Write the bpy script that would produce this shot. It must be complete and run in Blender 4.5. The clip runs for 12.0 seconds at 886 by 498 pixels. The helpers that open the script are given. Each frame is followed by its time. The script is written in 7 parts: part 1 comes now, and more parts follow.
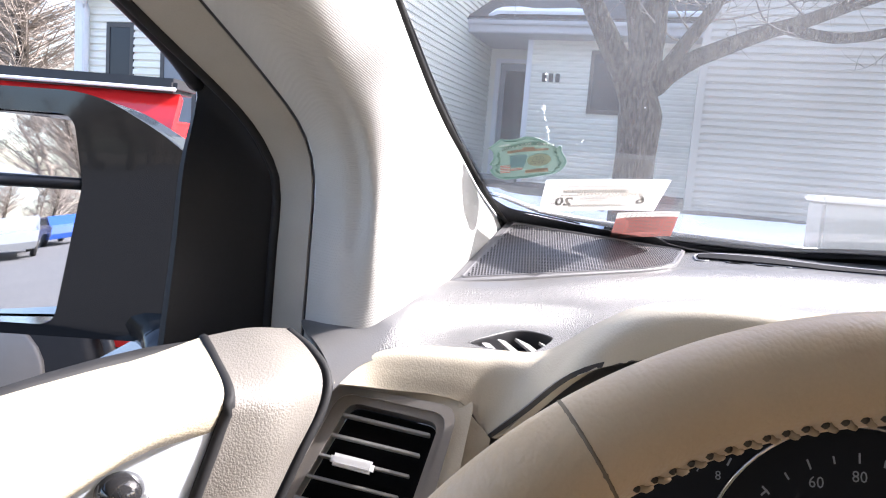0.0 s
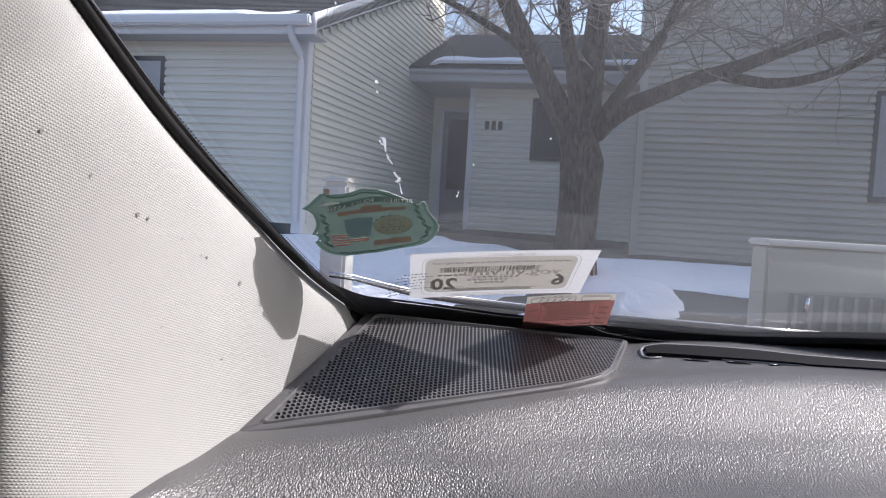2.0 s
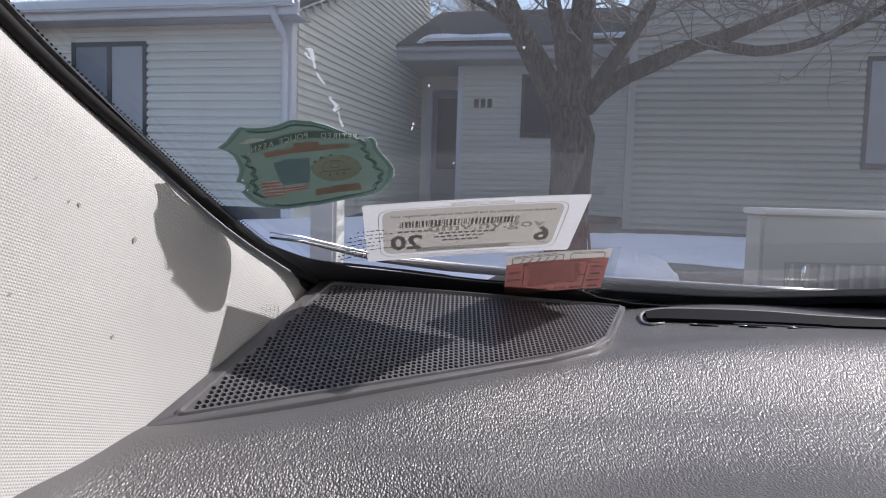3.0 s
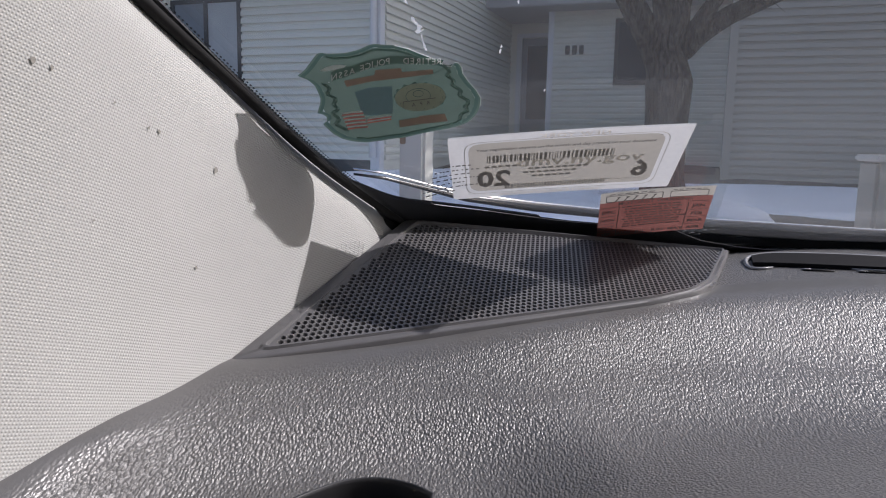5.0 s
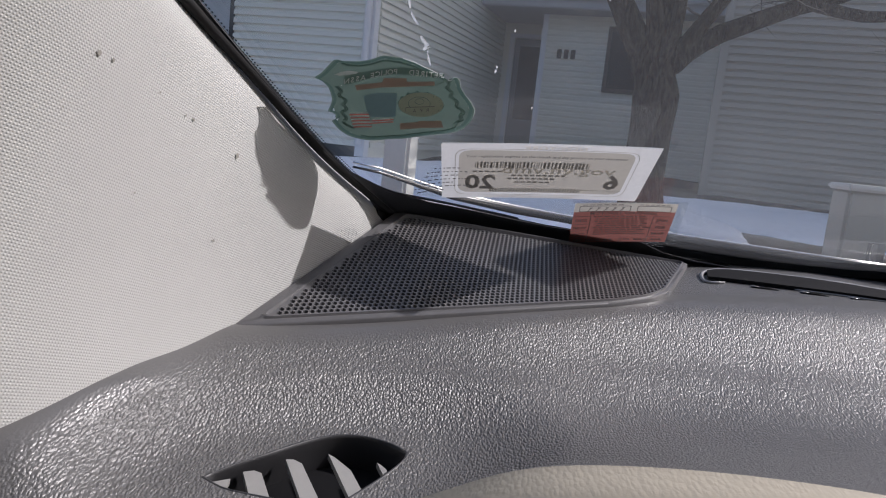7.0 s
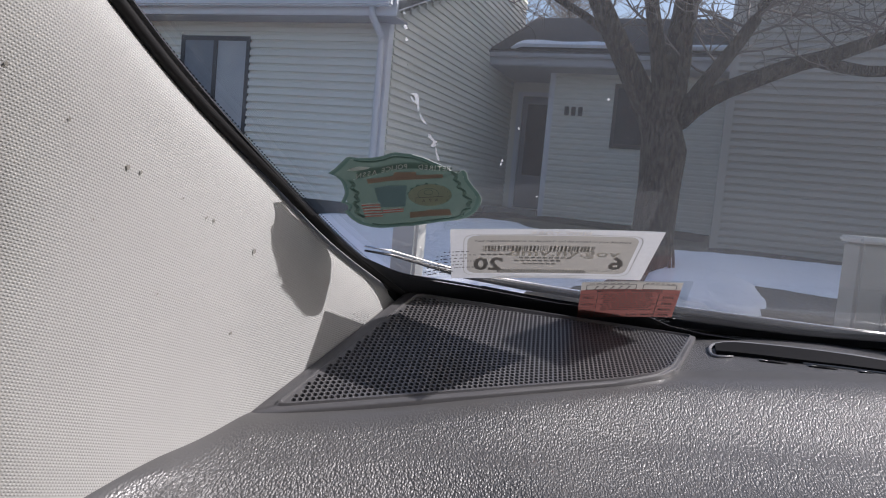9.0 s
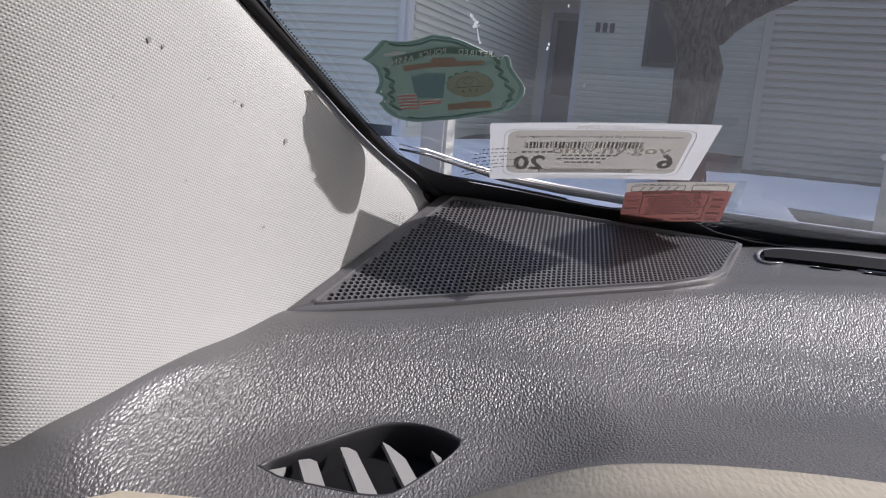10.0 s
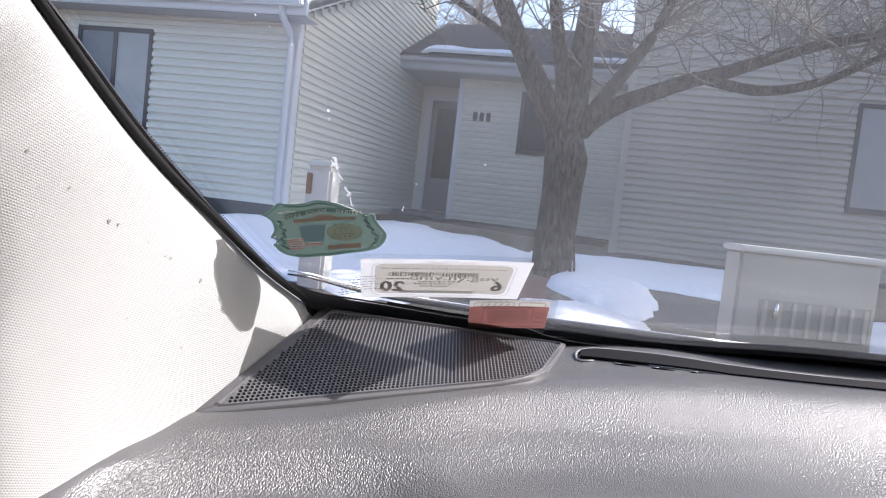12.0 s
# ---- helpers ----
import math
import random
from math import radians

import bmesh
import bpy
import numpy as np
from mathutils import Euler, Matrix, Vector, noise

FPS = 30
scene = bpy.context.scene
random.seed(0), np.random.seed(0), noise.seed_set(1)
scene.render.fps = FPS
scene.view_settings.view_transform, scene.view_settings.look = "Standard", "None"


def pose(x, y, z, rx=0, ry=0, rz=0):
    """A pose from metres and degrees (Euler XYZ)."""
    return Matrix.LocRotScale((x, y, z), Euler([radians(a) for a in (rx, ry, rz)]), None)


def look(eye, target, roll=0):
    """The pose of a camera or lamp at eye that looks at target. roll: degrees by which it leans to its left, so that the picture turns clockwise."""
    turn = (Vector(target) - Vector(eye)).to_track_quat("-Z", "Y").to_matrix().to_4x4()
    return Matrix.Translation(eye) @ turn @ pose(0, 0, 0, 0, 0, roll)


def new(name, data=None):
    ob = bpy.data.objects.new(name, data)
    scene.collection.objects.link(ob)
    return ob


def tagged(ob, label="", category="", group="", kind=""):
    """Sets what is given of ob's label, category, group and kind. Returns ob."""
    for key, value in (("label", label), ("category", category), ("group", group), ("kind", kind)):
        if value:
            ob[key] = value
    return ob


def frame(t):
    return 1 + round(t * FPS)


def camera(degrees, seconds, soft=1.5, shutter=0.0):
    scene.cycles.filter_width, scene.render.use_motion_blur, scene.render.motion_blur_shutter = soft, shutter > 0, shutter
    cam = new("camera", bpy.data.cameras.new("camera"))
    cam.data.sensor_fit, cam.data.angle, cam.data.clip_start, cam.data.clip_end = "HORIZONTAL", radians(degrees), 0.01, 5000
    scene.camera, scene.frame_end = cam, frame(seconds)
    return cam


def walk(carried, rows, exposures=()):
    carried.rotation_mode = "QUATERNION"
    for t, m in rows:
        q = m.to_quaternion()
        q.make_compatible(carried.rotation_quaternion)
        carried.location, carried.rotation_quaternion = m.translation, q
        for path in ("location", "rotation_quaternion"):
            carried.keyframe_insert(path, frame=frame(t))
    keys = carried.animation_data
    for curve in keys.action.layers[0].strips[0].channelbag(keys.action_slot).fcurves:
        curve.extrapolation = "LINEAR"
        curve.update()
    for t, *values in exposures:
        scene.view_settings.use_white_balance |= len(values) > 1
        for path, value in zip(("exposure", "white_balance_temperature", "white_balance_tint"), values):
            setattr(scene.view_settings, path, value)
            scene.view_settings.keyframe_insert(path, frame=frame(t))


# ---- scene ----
from mathutils.bvhtree import BVHTree

cam = camera(62.6, 12.0, 1.1)
PATH = [
    (0, (0.014, -0.027, 1.272), (-0.025, 1.958, 1.03), 4.5),
    (0.5, (0.036, -0.051, 1.282), (0.119, 1.932, 1.033), 4.9),
    (1, (0.042, -0.026, 1.266), (0.137, 1.957, 1.024), 4.6),
    (1.5, (0.057, 0.093, 1.283), (0.156, 2.085, 1.128), 5.6),
    (2, (0.087, 0.205, 1.287), (0.174, 2.2, 1.184), 3.4),
    (2.5, (0.102, 0.281, 1.272), (0.183, 2.271, 1.081), 3.4),
    (3, (0.107, 0.273, 1.269), (0.213, 2.264, 1.115), 1.7),
    (3.5, (0.105, 0.282, 1.265), (0.143, 2.27, 1.048), 0.6),
    (3.7, (0.105, 0.285, 1.262), (0.099, 2.272, 1.034), 0.6),
    (5.3, (0.108, 0.288, 1.26), (-0.026, 2.26, 0.958), 1.1),
    (5.5, (0.107, 0.284, 1.263), (0.002, 2.257, 0.955), 1.6),
    (6, (0.109, 0.285, 1.264), (-0.02, 2.257, 0.951), 2.0),
    (6.5, (0.106, 0.283, 1.259), (-0.091, 2.249, 0.949), 3.1),
    (6.7, (0.105, 0.26, 1.261), (0.039, 2.236, 0.959), 6.0),
    (8.3, (0.107, 0.242, 1.275), (0.008, 2.21, 0.934), 5.8),
    (8.5, (0.103, 0.259, 1.273), (-0.073, 2.226, 0.959), 4.4),
    (9, (0.105, 0.243, 1.281), (-0.007, 2.233, 1.122), 5.2),
    (9.5, (0.104, 0.246, 1.269), (0.037, 2.219, 0.943), 5.0),
    (10, (0.099, 0.258, 1.266), (-0.064, 2.216, 0.893), 5.0),
    (10.5, (0.106, 0.243, 1.263), (-0.038, 2.206, 0.909), 5.7),
    (11, (0.103, 0.245, 1.272), (0.029, 2.193, 0.827), 6.2),
    (11.5, (0.108, 0.191, 1.298), (0.309, 2.132, 0.861), 9.7),
    (12, (0.106, 0.162, 1.303), (0.242, 2.153, 1.172), 6.3),
]
EXPOSURES = [(0.0, 2.33, 6270, 16), (0.3, 0.88, 6270, 16), (0.5, 0.53, 6270, 16), (1.0, -0.07, 6270, 16), (1.5, 0.28, 6270, 16), (1.8, 0.48, 6270, 16), (2.0, 0.68, 6270, 16), (2.5, 0.66, 6270, 16), (3.0, 0.49, 6270, 16), (3.5, 0.41, 6270, 16), (6.5, 0.18, 6270, 16), (8.5, 0.33, 6270, 16), (9.0, 0.16, 6270, 16), (9.5, 0.33, 6270, 16), (10.0, 0.38, 6270, 16), (10.5, 0.58, 6270, 16), (11.0, 0.58, 6270, 16), (11.5, 1.39, 6270, 16), (12.0, 1.13, 6270, 16)]
walk(cam, [(t, look(eye, target, roll)) for t, eye, target, roll in PATH], EXPOSURES)

# ---- light ----
SUN_AZ, SUN_EL = radians(73.5), radians(37)      # from straight ahead towards the right
world = bpy.data.worlds.new("sky")
scene.world = world
world.use_nodes = True
sky = world.node_tree.nodes.new("ShaderNodeTexSky")
sky.sky_type, sky.sun_disc = "NISHITA", False
sky.sun_elevation, sky.sun_rotation = SUN_EL, SUN_AZ
sky.air_density, sky.dust_density, sky.ozone_density = 1.0, 2.6, 0.8
world.node_tree.links.new(sky.outputs[0], world.node_tree.nodes["Background"].inputs[0])
world.node_tree.nodes["Background"].inputs[1].default_value = 0.15
sun_data = bpy.data.lights.new("sun", "SUN")
sun_data.energy, sun_data.angle, sun_data.color = 4.0, radians(0.53), (1.0, 0.965, 0.925)
sun = new("sun", sun_data)
to_sun = Vector((math.sin(SUN_AZ) * math.cos(SUN_EL), math.cos(SUN_AZ) * math.cos(SUN_EL), math.sin(SUN_EL)))
sun.matrix_world = look(to_sun * 30, (0, 0, 0))


# ---- materials ----
def mat(name, col, rough=0.5, metal=0.0, spec=0.5, vary=0.12, vscale=25.0, fine=0.06, fscale=400.0, bump=0.0, bscale=300.0, coord="Object", island=0.0, coat=0.0, rvary=0.1):
    m = bpy.data.materials.new(name)
    m.use_nodes = True
    n, l = m.node_tree.nodes, m.node_tree.links
    b = n["Principled BSDF"]
    tc = n.new("ShaderNodeTexCoord")
    n1, n2 = n.new("ShaderNodeTexNoise"), n.new("ShaderNodeTexNoise")
    n1.inputs["Scale"].default_value, n1.inputs["Detail"].default_value = vscale, 5
    n2.inputs["Scale"].default_value, n2.inputs["Detail"].default_value = fscale, 2
    for k in (n1, n2):
        l.new(tc.outputs[coord], k.inputs["Vector"])
    val = n.new("ShaderNodeMath")
    val.operation = "MULTIPLY_ADD"
    l.new(n1.outputs["Fac"], val.inputs[0])
    val.inputs[1].default_value, val.inputs[2].default_value = 2 * vary, 1 - vary
    val2 = n.new("ShaderNodeMath")
    val2.operation = "MULTIPLY_ADD"
    l.new(n2.outputs["Fac"], val2.inputs[0])
    val2.inputs[1].default_value = 2 * fine
    l.new(val.outputs[0], val2.inputs[2])
    hsv = n.new("ShaderNodeHueSaturation")
    hsv.inputs["Color"].default_value = (*col, 1)
    l.new(val2.outputs[0], hsv.inputs["Value"])
    if island:
        oi = n.new("ShaderNodeObjectInfo")
        v3 = n.new("ShaderNodeMath")
        v3.operation = "MULTIPLY_ADD"
        l.new(oi.outputs["Random"], v3.inputs[0])
        v3.inputs[1].default_value = island
        l.new(val2.outputs[0], v3.inputs[2])
        l.new(v3.outputs[0], hsv.inputs["Value"])
    l.new(hsv.outputs[0], b.inputs["Base Color"])
    rr = n.new("ShaderNodeMath")
    rr.operation = "MULTIPLY_ADD"
    l.new(n1.outputs["Fac"], rr.inputs[0])
    rr.inputs[1].default_value, rr.inputs[2].default_value = rvary, rough - rvary / 2
    l.new(rr.outputs[0], b.inputs["Roughness"])
    b.inputs["Metallic"].default_value, b.inputs["Specular IOR Level"].default_value = metal, spec
    b.inputs["Coat Weight"].default_value = coat
    if bump:
        n3 = n.new("ShaderNodeTexNoise")
        n3.inputs["Scale"].default_value, n3.inputs["Detail"].default_value = bscale, 3
        l.new(tc.outputs[coord], n3.inputs["Vector"])
        bp = n.new("ShaderNodeBump")
        bp.inputs["Strength"].default_value, bp.inputs["Distance"].default_value = 1.0, bump
        l.new(n3.outputs["Fac"], bp.inputs["Height"])
        l.new(bp.outputs[0], b.inputs["Normal"])
    return m


def leather(name, col, rough, cells, depth, spec=0.5, vary=0.1):
    """Moulded vinyl with a grain of small wrinkled cells."""
    m = mat(name, col, rough, spec=spec, vary=vary, vscale=9, fine=0.05, fscale=900)
    n, l = m.node_tree.nodes, m.node_tree.links
    tc = n.new("ShaderNodeTexCoord")
    nz = n.new("ShaderNodeTexNoise")
    nz.inputs["Scale"].default_value, nz.inputs["Detail"].default_value = cells * 0.5, 2
    l.new(tc.outputs["Object"], nz.inputs["Vector"])
    mx = n.new("ShaderNodeVectorMath")
    mx.operation = "MULTIPLY_ADD"
    l.new(nz.outputs["Color"], mx.inputs[0])
    mx.inputs[1].default_value = (0.9 / cells,) * 3
    st = n.new("ShaderNodeMapping")              # the cells run a little longer towards the glass
    st.inputs["Scale"].default_value = (1.12, 0.5, 1.0)
    l.new(tc.outputs["Object"], st.inputs["Vector"])
    l.new(st.outputs[0], mx.inputs[2])
    vo = n.new("ShaderNodeTexVoronoi")
    vo.feature = "SMOOTH_F1"
    vo.inputs["Scale"].default_value, vo.inputs["Smoothness"].default_value = cells, 0.2
    l.new(mx.outputs[0], vo.inputs["Vector"])
    n4 = n.new("ShaderNodeTexNoise")
    n4.inputs["Scale"].default_value, n4.inputs["Detail"].default_value = cells * 3, 2
    l.new(tc.outputs["Object"], n4.inputs["Vector"])
    ad = n.new("ShaderNodeMath")
    ad.operation = "MULTIPLY_ADD"
    l.new(n4.outputs["Fac"], ad.inputs[0])
    ad.inputs[1].default_value = 0.25
    l.new(vo.outputs["Distance"], ad.inputs[2])
    bp = n.new("ShaderNodeBump")
    bp.invert = True
    bp.inputs["Strength"].default_value, bp.inputs["Distance"].default_value = 1.0, depth
    at = n.new("ShaderNodeAttribute")            # the moulding runs out smooth along its edges
    at.attribute_name = "smooth_edge"
    fl = n.new("ShaderNodeMath")
    fl.operation = "MULTIPLY_ADD"
    l.new(at.outputs["Fac"], fl.inputs[0])
    fl.inputs[1].default_value, fl.inputs[2].default_value = -0.93, 1.0
    l.new(fl.outputs[0], bp.inputs["Strength"])
    l.new(ad.outputs[0], bp.inputs["Height"])
    l.new(bp.outputs[0], n["Principled BSDF"].inputs["Normal"])
    return m


def woven(name, col):
    """Knitted pillar cloth: two crossing ribs, a soft soil mottling."""
    m = mat(name, col, 0.9, spec=0.2, vary=0.1, vscale=14, fine=0.05, fscale=1500)
    n, l = m.node_tree.nodes, m.node_tree.links
    tc = n.new("ShaderNodeTexCoord")
    waves = []
    for turn, scale in ((radians(20), 315), (radians(-62), 315)):
        mp = n.new("ShaderNodeMapping")
        mp.inputs["Rotation"].default_value = (turn, 0, radians(20))
        l.new(tc.outputs["Object"], mp.inputs["Vector"])
        w = n.new("ShaderNodeTexWave")
        w.bands_direction = "Z"
        w.inputs["Scale"].default_value, w.inputs["Distortion"].default_value = scale, 0.6
        w.inputs["Detail Scale"].default_value = 2.0
        l.new(mp.outputs[0], w.inputs["Vector"])
        waves.append(w)
    mu = n.new("ShaderNodeMath")
    mu.operation = "MULTIPLY"
    l.new(waves[0].outputs["Fac"], mu.inputs[0])
    l.new(waves[1].outputs["Fac"], mu.inputs[1])
    bp = n.new("ShaderNodeBump")
    bp.inputs["Strength"].default_value, bp.inputs["Distance"].default_value = 1.0, 0.00016
    l.new(mu.outputs[0], bp.inputs["Height"])
    l.new(bp.outputs[0], n["Principled BSDF"].inputs["Normal"])
    b = n["Principled BSDF"]
    b.inputs["Sheen Weight"].default_value = 0.15
    return m


def bark(name, col):
    """Long crooked ridges with dark fissures between them."""
    m = mat(name, col, 0.9, vary=0.3, vscale=6, fine=0.2, fscale=60, spec=0.15)
    n, l = m.node_tree.nodes, m.node_tree.links
    tc, mp = n.new("ShaderNodeTexCoord"), n.new("ShaderNodeMapping")
    mp.inputs["Scale"].default_value = (15, 15, 3.2)
    l.new(tc.outputs["Object"], mp.inputs["Vector"])
    nz = n.new("ShaderNodeTexNoise")
    nz.inputs["Scale"].default_value, nz.inputs["Detail"].default_value, nz.inputs["Distortion"].default_value = 1.9, 7, 1.2
    l.new(mp.outputs[0], nz.inputs["Vector"])
    rp = n.new("ShaderNodeMapRange")
    rp.inputs["From Min"].default_value, rp.inputs["From Max"].default_value = 0.36, 0.66
    rp.inputs["To Min"].default_value, rp.inputs["To Max"].default_value = 0.45, 1.75
    l.new(nz.outputs["Fac"], rp.inputs["Value"])
    hsv = n["Hue/Saturation/Value"]
    mu = n.new("ShaderNodeMath")
    mu.operation = "MULTIPLY"
    l.new(hsv.inputs["Value"].links[0].from_socket, mu.inputs[0])
    l.new(rp.outputs[0], mu.inputs[1])
    l.new(mu.outputs[0], hsv.inputs["Value"])
    bp = n.new("ShaderNodeBump")
    bp.inputs["Strength"].default_value, bp.inputs["Distance"].default_value = 1.0, 0.07
    l.new(nz.outputs["Fac"], bp.inputs["Height"])
    l.new(bp.outputs[0], n["Principled BSDF"].inputs["Normal"])
    return m


def glass_mat(name, tint=(1, 1, 1), dust=0.0):
    """Thin clear pane: looks straight through, with a weak mirror on top."""
    m = bpy.data.materials.new(name)
    m.use_nodes = True
    n, l = m.node_tree.nodes, m.node_tree.links
    n.remove(n["Principled BSDF"])
    tr, gl, mx, fr = n.new("ShaderNodeBsdfTransparent"), n.new("ShaderNodeBsdfGlossy"), n.new("ShaderNodeMixShader"), n.new("ShaderNodeFresnel")
    tr.inputs[0].default_value = (*tint, 1)
    gl.inputs["Roughness"].default_value = 0.02
    fr.inputs["IOR"].default_value = 1.38
    l.new(fr.outputs[0], mx.inputs[0])
    l.new(tr.outputs[0], mx.inputs[1])
    l.new(gl.outputs[0], mx.inputs[2])
    l.new(mx.outputs[0], n["Material Output"].inputs[0])
    if dust:
        du, m2, tc, nz, rp = n.new("ShaderNodeBsdfTranslucent"), n.new("ShaderNodeMixShader"), n.new("ShaderNodeTexCoord"), n.new("ShaderNodeTexNoise"), n.new("ShaderNodeMapRange")
        du.inputs[0].default_value = (0.9, 0.92, 0.95, 1)
        nz.inputs["Scale"].default_value, nz.inputs["Detail"].default_value = 7.0, 5
        l.new(tc.outputs["Object"], nz.inputs["Vector"])
        l.new(nz.outputs["Fac"], rp.inputs["Value"])
        rp.inputs["From Min"].default_value, rp.inputs["From Max"].default_value = 0.3, 0.7
        rp.inputs["To Min"].default_value, rp.inputs["To Max"].default_value = dust * 0.6, dust * 1.4
        l.new(rp.outputs[0], m2.inputs[0])
        l.new(mx.outputs[0], m2.inputs[1])
        l.new(du.outputs[0], m2.inputs[2])
        l.new(m2.outputs[0], n["Material Output"].inputs[0])
    return m


M_DASH = leather("dash_vinyl", (0.094, 0.092, 0.091), 0.32, 1000, 0.00052, spec=0.57)
M_ENDCAP = leather("end_cap_vinyl", (0.16, 0.148, 0.132), 0.36, 850, 0.00024)
M_BEIGE = leather("beige_vinyl", (0.37, 0.328, 0.255), 0.52, 850, 0.00009)
M_DOORPAD = leather("door_pad_vinyl", (0.36, 0.32, 0.245), 0.5, 700, 0.00026)
M_WHEEL = leather("wheel_leather", (0.48, 0.345, 0.21), 0.4, 620, 0.00016, vary=0.25)
M_CLOTH = woven("pillar_cloth", (0.383, 0.383, 0.370))
M_TRIM = mat("pillar_edge_trim", (0.30, 0.285, 0.255), 0.75, fscale=900, bump=0.00006, bscale=1500)
M_BLACK = mat("black_rubber", (0.02, 0.02, 0.021), 0.6, vary=0.2, spec=0.12)
M_BLACKPL = mat("black_plastic", (0.022, 0.022, 0.024), 0.45, vary=0.2, bump=0.00005, bscale=1800)
M_GRILLE = mat("grille_plastic", (0.105, 0.103, 0.106), 0.34, vary=0.15, vscale=40, bump=0.00004, bscale=1800)
M_SLOTLIP = mat("slot_lip_plastic", (0.26, 0.26, 0.265), 0.25, vary=0.06)
M_FRIT = mat("black_enamel", (0.045, 0.047, 0.054), 0.38, vary=0.1)
M_COWL = mat("cowl_plastic", (0.022, 0.023, 0.026), 0.45, vary=0.2, vscale=12)
M_SILVER = mat("silver_paint", (0.52, 0.56, 0.62), 0.35, metal=0.3, vary=0.05)
M_CHROME = mat("chrome", (0.75, 0.75, 0.76), 0.12, metal=1.0, vary=0.04)
M_VENTFR = mat("vent_frame_plastic", (0.16, 0.145, 0.13), 0.42, vary=0.08, bump=0.00004, bscale=1500)
M_DIMGLASS = mat("cabin_dimming_glass", (0.012, 0.013, 0.014), 0.08, vary=0.05)
M_LOUVRE = mat("louvre_plastic", (0.24, 0.235, 0.225), 0.4, vary=0.06)
M_GLASS = glass_mat("windshield_glass", (0.95, 0.965, 0.965), 0.021)
M_PANE = mat("window_pane", (0.035, 0.04, 0.05), 0.06, vary=0.15, vscale=2, spec=0.15)
# The next two greys put a pale sky reflection into the pane colour.
M_SKYPANE = mat("painted_sky_pane", (0.20, 0.215, 0.24), 0.12, vary=0.2, vscale=3, spec=0.2)
M_PALEPANE = mat("painted_pale_pane", (0.29, 0.29, 0.30), 0.12, vary=0.15, vscale=3, spec=0.2)
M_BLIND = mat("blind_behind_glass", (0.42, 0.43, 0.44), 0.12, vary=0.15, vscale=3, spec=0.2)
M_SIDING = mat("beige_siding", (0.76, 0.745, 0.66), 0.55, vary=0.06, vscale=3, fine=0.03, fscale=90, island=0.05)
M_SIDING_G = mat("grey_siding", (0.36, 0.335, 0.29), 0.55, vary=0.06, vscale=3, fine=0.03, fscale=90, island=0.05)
M_WHITE = mat("white_trim_paint", (0.74, 0.75, 0.77), 0.45, vary=0.06, vscale=6)
M_FASCIA = mat("grey_fascia", (0.42, 0.42, 0.43), 0.5, vary=0.06, vscale=5)
M_DARKFR = mat("dark_bronze_frame", (0.045, 0.04, 0.04), 0.45, vary=0.1)
M_SHINGLE = mat("dark_shingles", (0.030, 0.028, 0.028), 0.9, vary=0.35, vscale=4, fine=0.3, fscale=60, bump=0.01, bscale=30)
M_SNOW = mat("snow", (0.86, 0.88, 0.92), 0.7, vary=0.05, vscale=3, bump=0.02, bscale=9)
M_GROUND = mat("winter_turf", (0.115, 0.10, 0.075), 0.95, vary=0.4, vscale=1.5, fine=0.3, fscale=40, bump=0.03, bscale=18)
M_ASPHALT = mat("asphalt", (0.06, 0.06, 0.062), 0.9, vary=0.25, vscale=1.2, fine=0.25, fscale=120, bump=0.004, bscale=150)
M_BARK = bark("grey_bark", (0.045, 0.038, 0.031))
M_TWIG = mat("twig_bark", (0.13, 0.112, 0.098), 0.7, vary=0.3, vscale=3)
# Twig bark paled so that the haze over far trees is in the colour.
M_HAZETWIG = mat("haze_paled_bark", (0.22, 0.19, 0.165), 0.9, vary=0.3, vscale=1)
M_BOX = mat("beige_enamel", (0.33, 0.315, 0.27), 0.5, vary=0.1, vscale=4)
M_DOORPAINT = mat("grey_door_paint", (0.20, 0.215, 0.245), 0.45, vary=0.06)
M_DARK = mat("dark_cavity", (0.008, 0.008, 0.009), 0.8, vary=0.1, spec=0.08)


# ---- mesh helpers ----
def part(name, bm, material, parent=None, label=""):
    me = bpy.data.meshes.new(name)
    bm.to_mesh(me)
    bm.free()
    ob = new(name, me)
    if material:
        me.materials.append(material)
    if parent:
        ob.parent = parent
    if label:
        ob["label"] = label
    return ob


def smooth(ob):
    for p in ob.data.polygons:
        p.use_smooth = True
    return ob


def thing(name, label, category, group="", kind="", at=(0, 0, 0)):
    ob = new(name)
    ob.location = at
    ob.empty_display_size = 0.05
    return tagged(ob, label, category, group, kind)


def spline(pts, n):
    """n points evenly along a Catmull-Rom curve through pts."""
    p = np.array(pts, float)
    if len(p) == 2:
        return p[0] + (p[1] - p[0]) * np.linspace(0, 1, n)[:, None]
    q = np.vstack([2 * p[0] - p[1], p, 2 * p[-1] - p[-2]])
    out = []
    for i in range(1, len(q) - 2):
        for t in np.linspace(0, 1, 16, endpoint=False):
            a, b, c, d = q[i - 1], q[i], q[i + 1], q[i + 2]
            out.append(0.5 * (2 * b + (c - a) * t + (2 * a - 5 * b + 4 * c - d) * t * t + (3 * b - a - 3 * c + d) * t ** 3))
    out.append(p[-1])
    out = np.array(out)
    s = np.r_[0, np.cumsum(np.linalg.norm(np.diff(out, axis=0), axis=1))]
    return np.c_[[np.interp(np.linspace(0, s[-1], n), s, out[:, k]) for k in range(out.shape[1])]].T


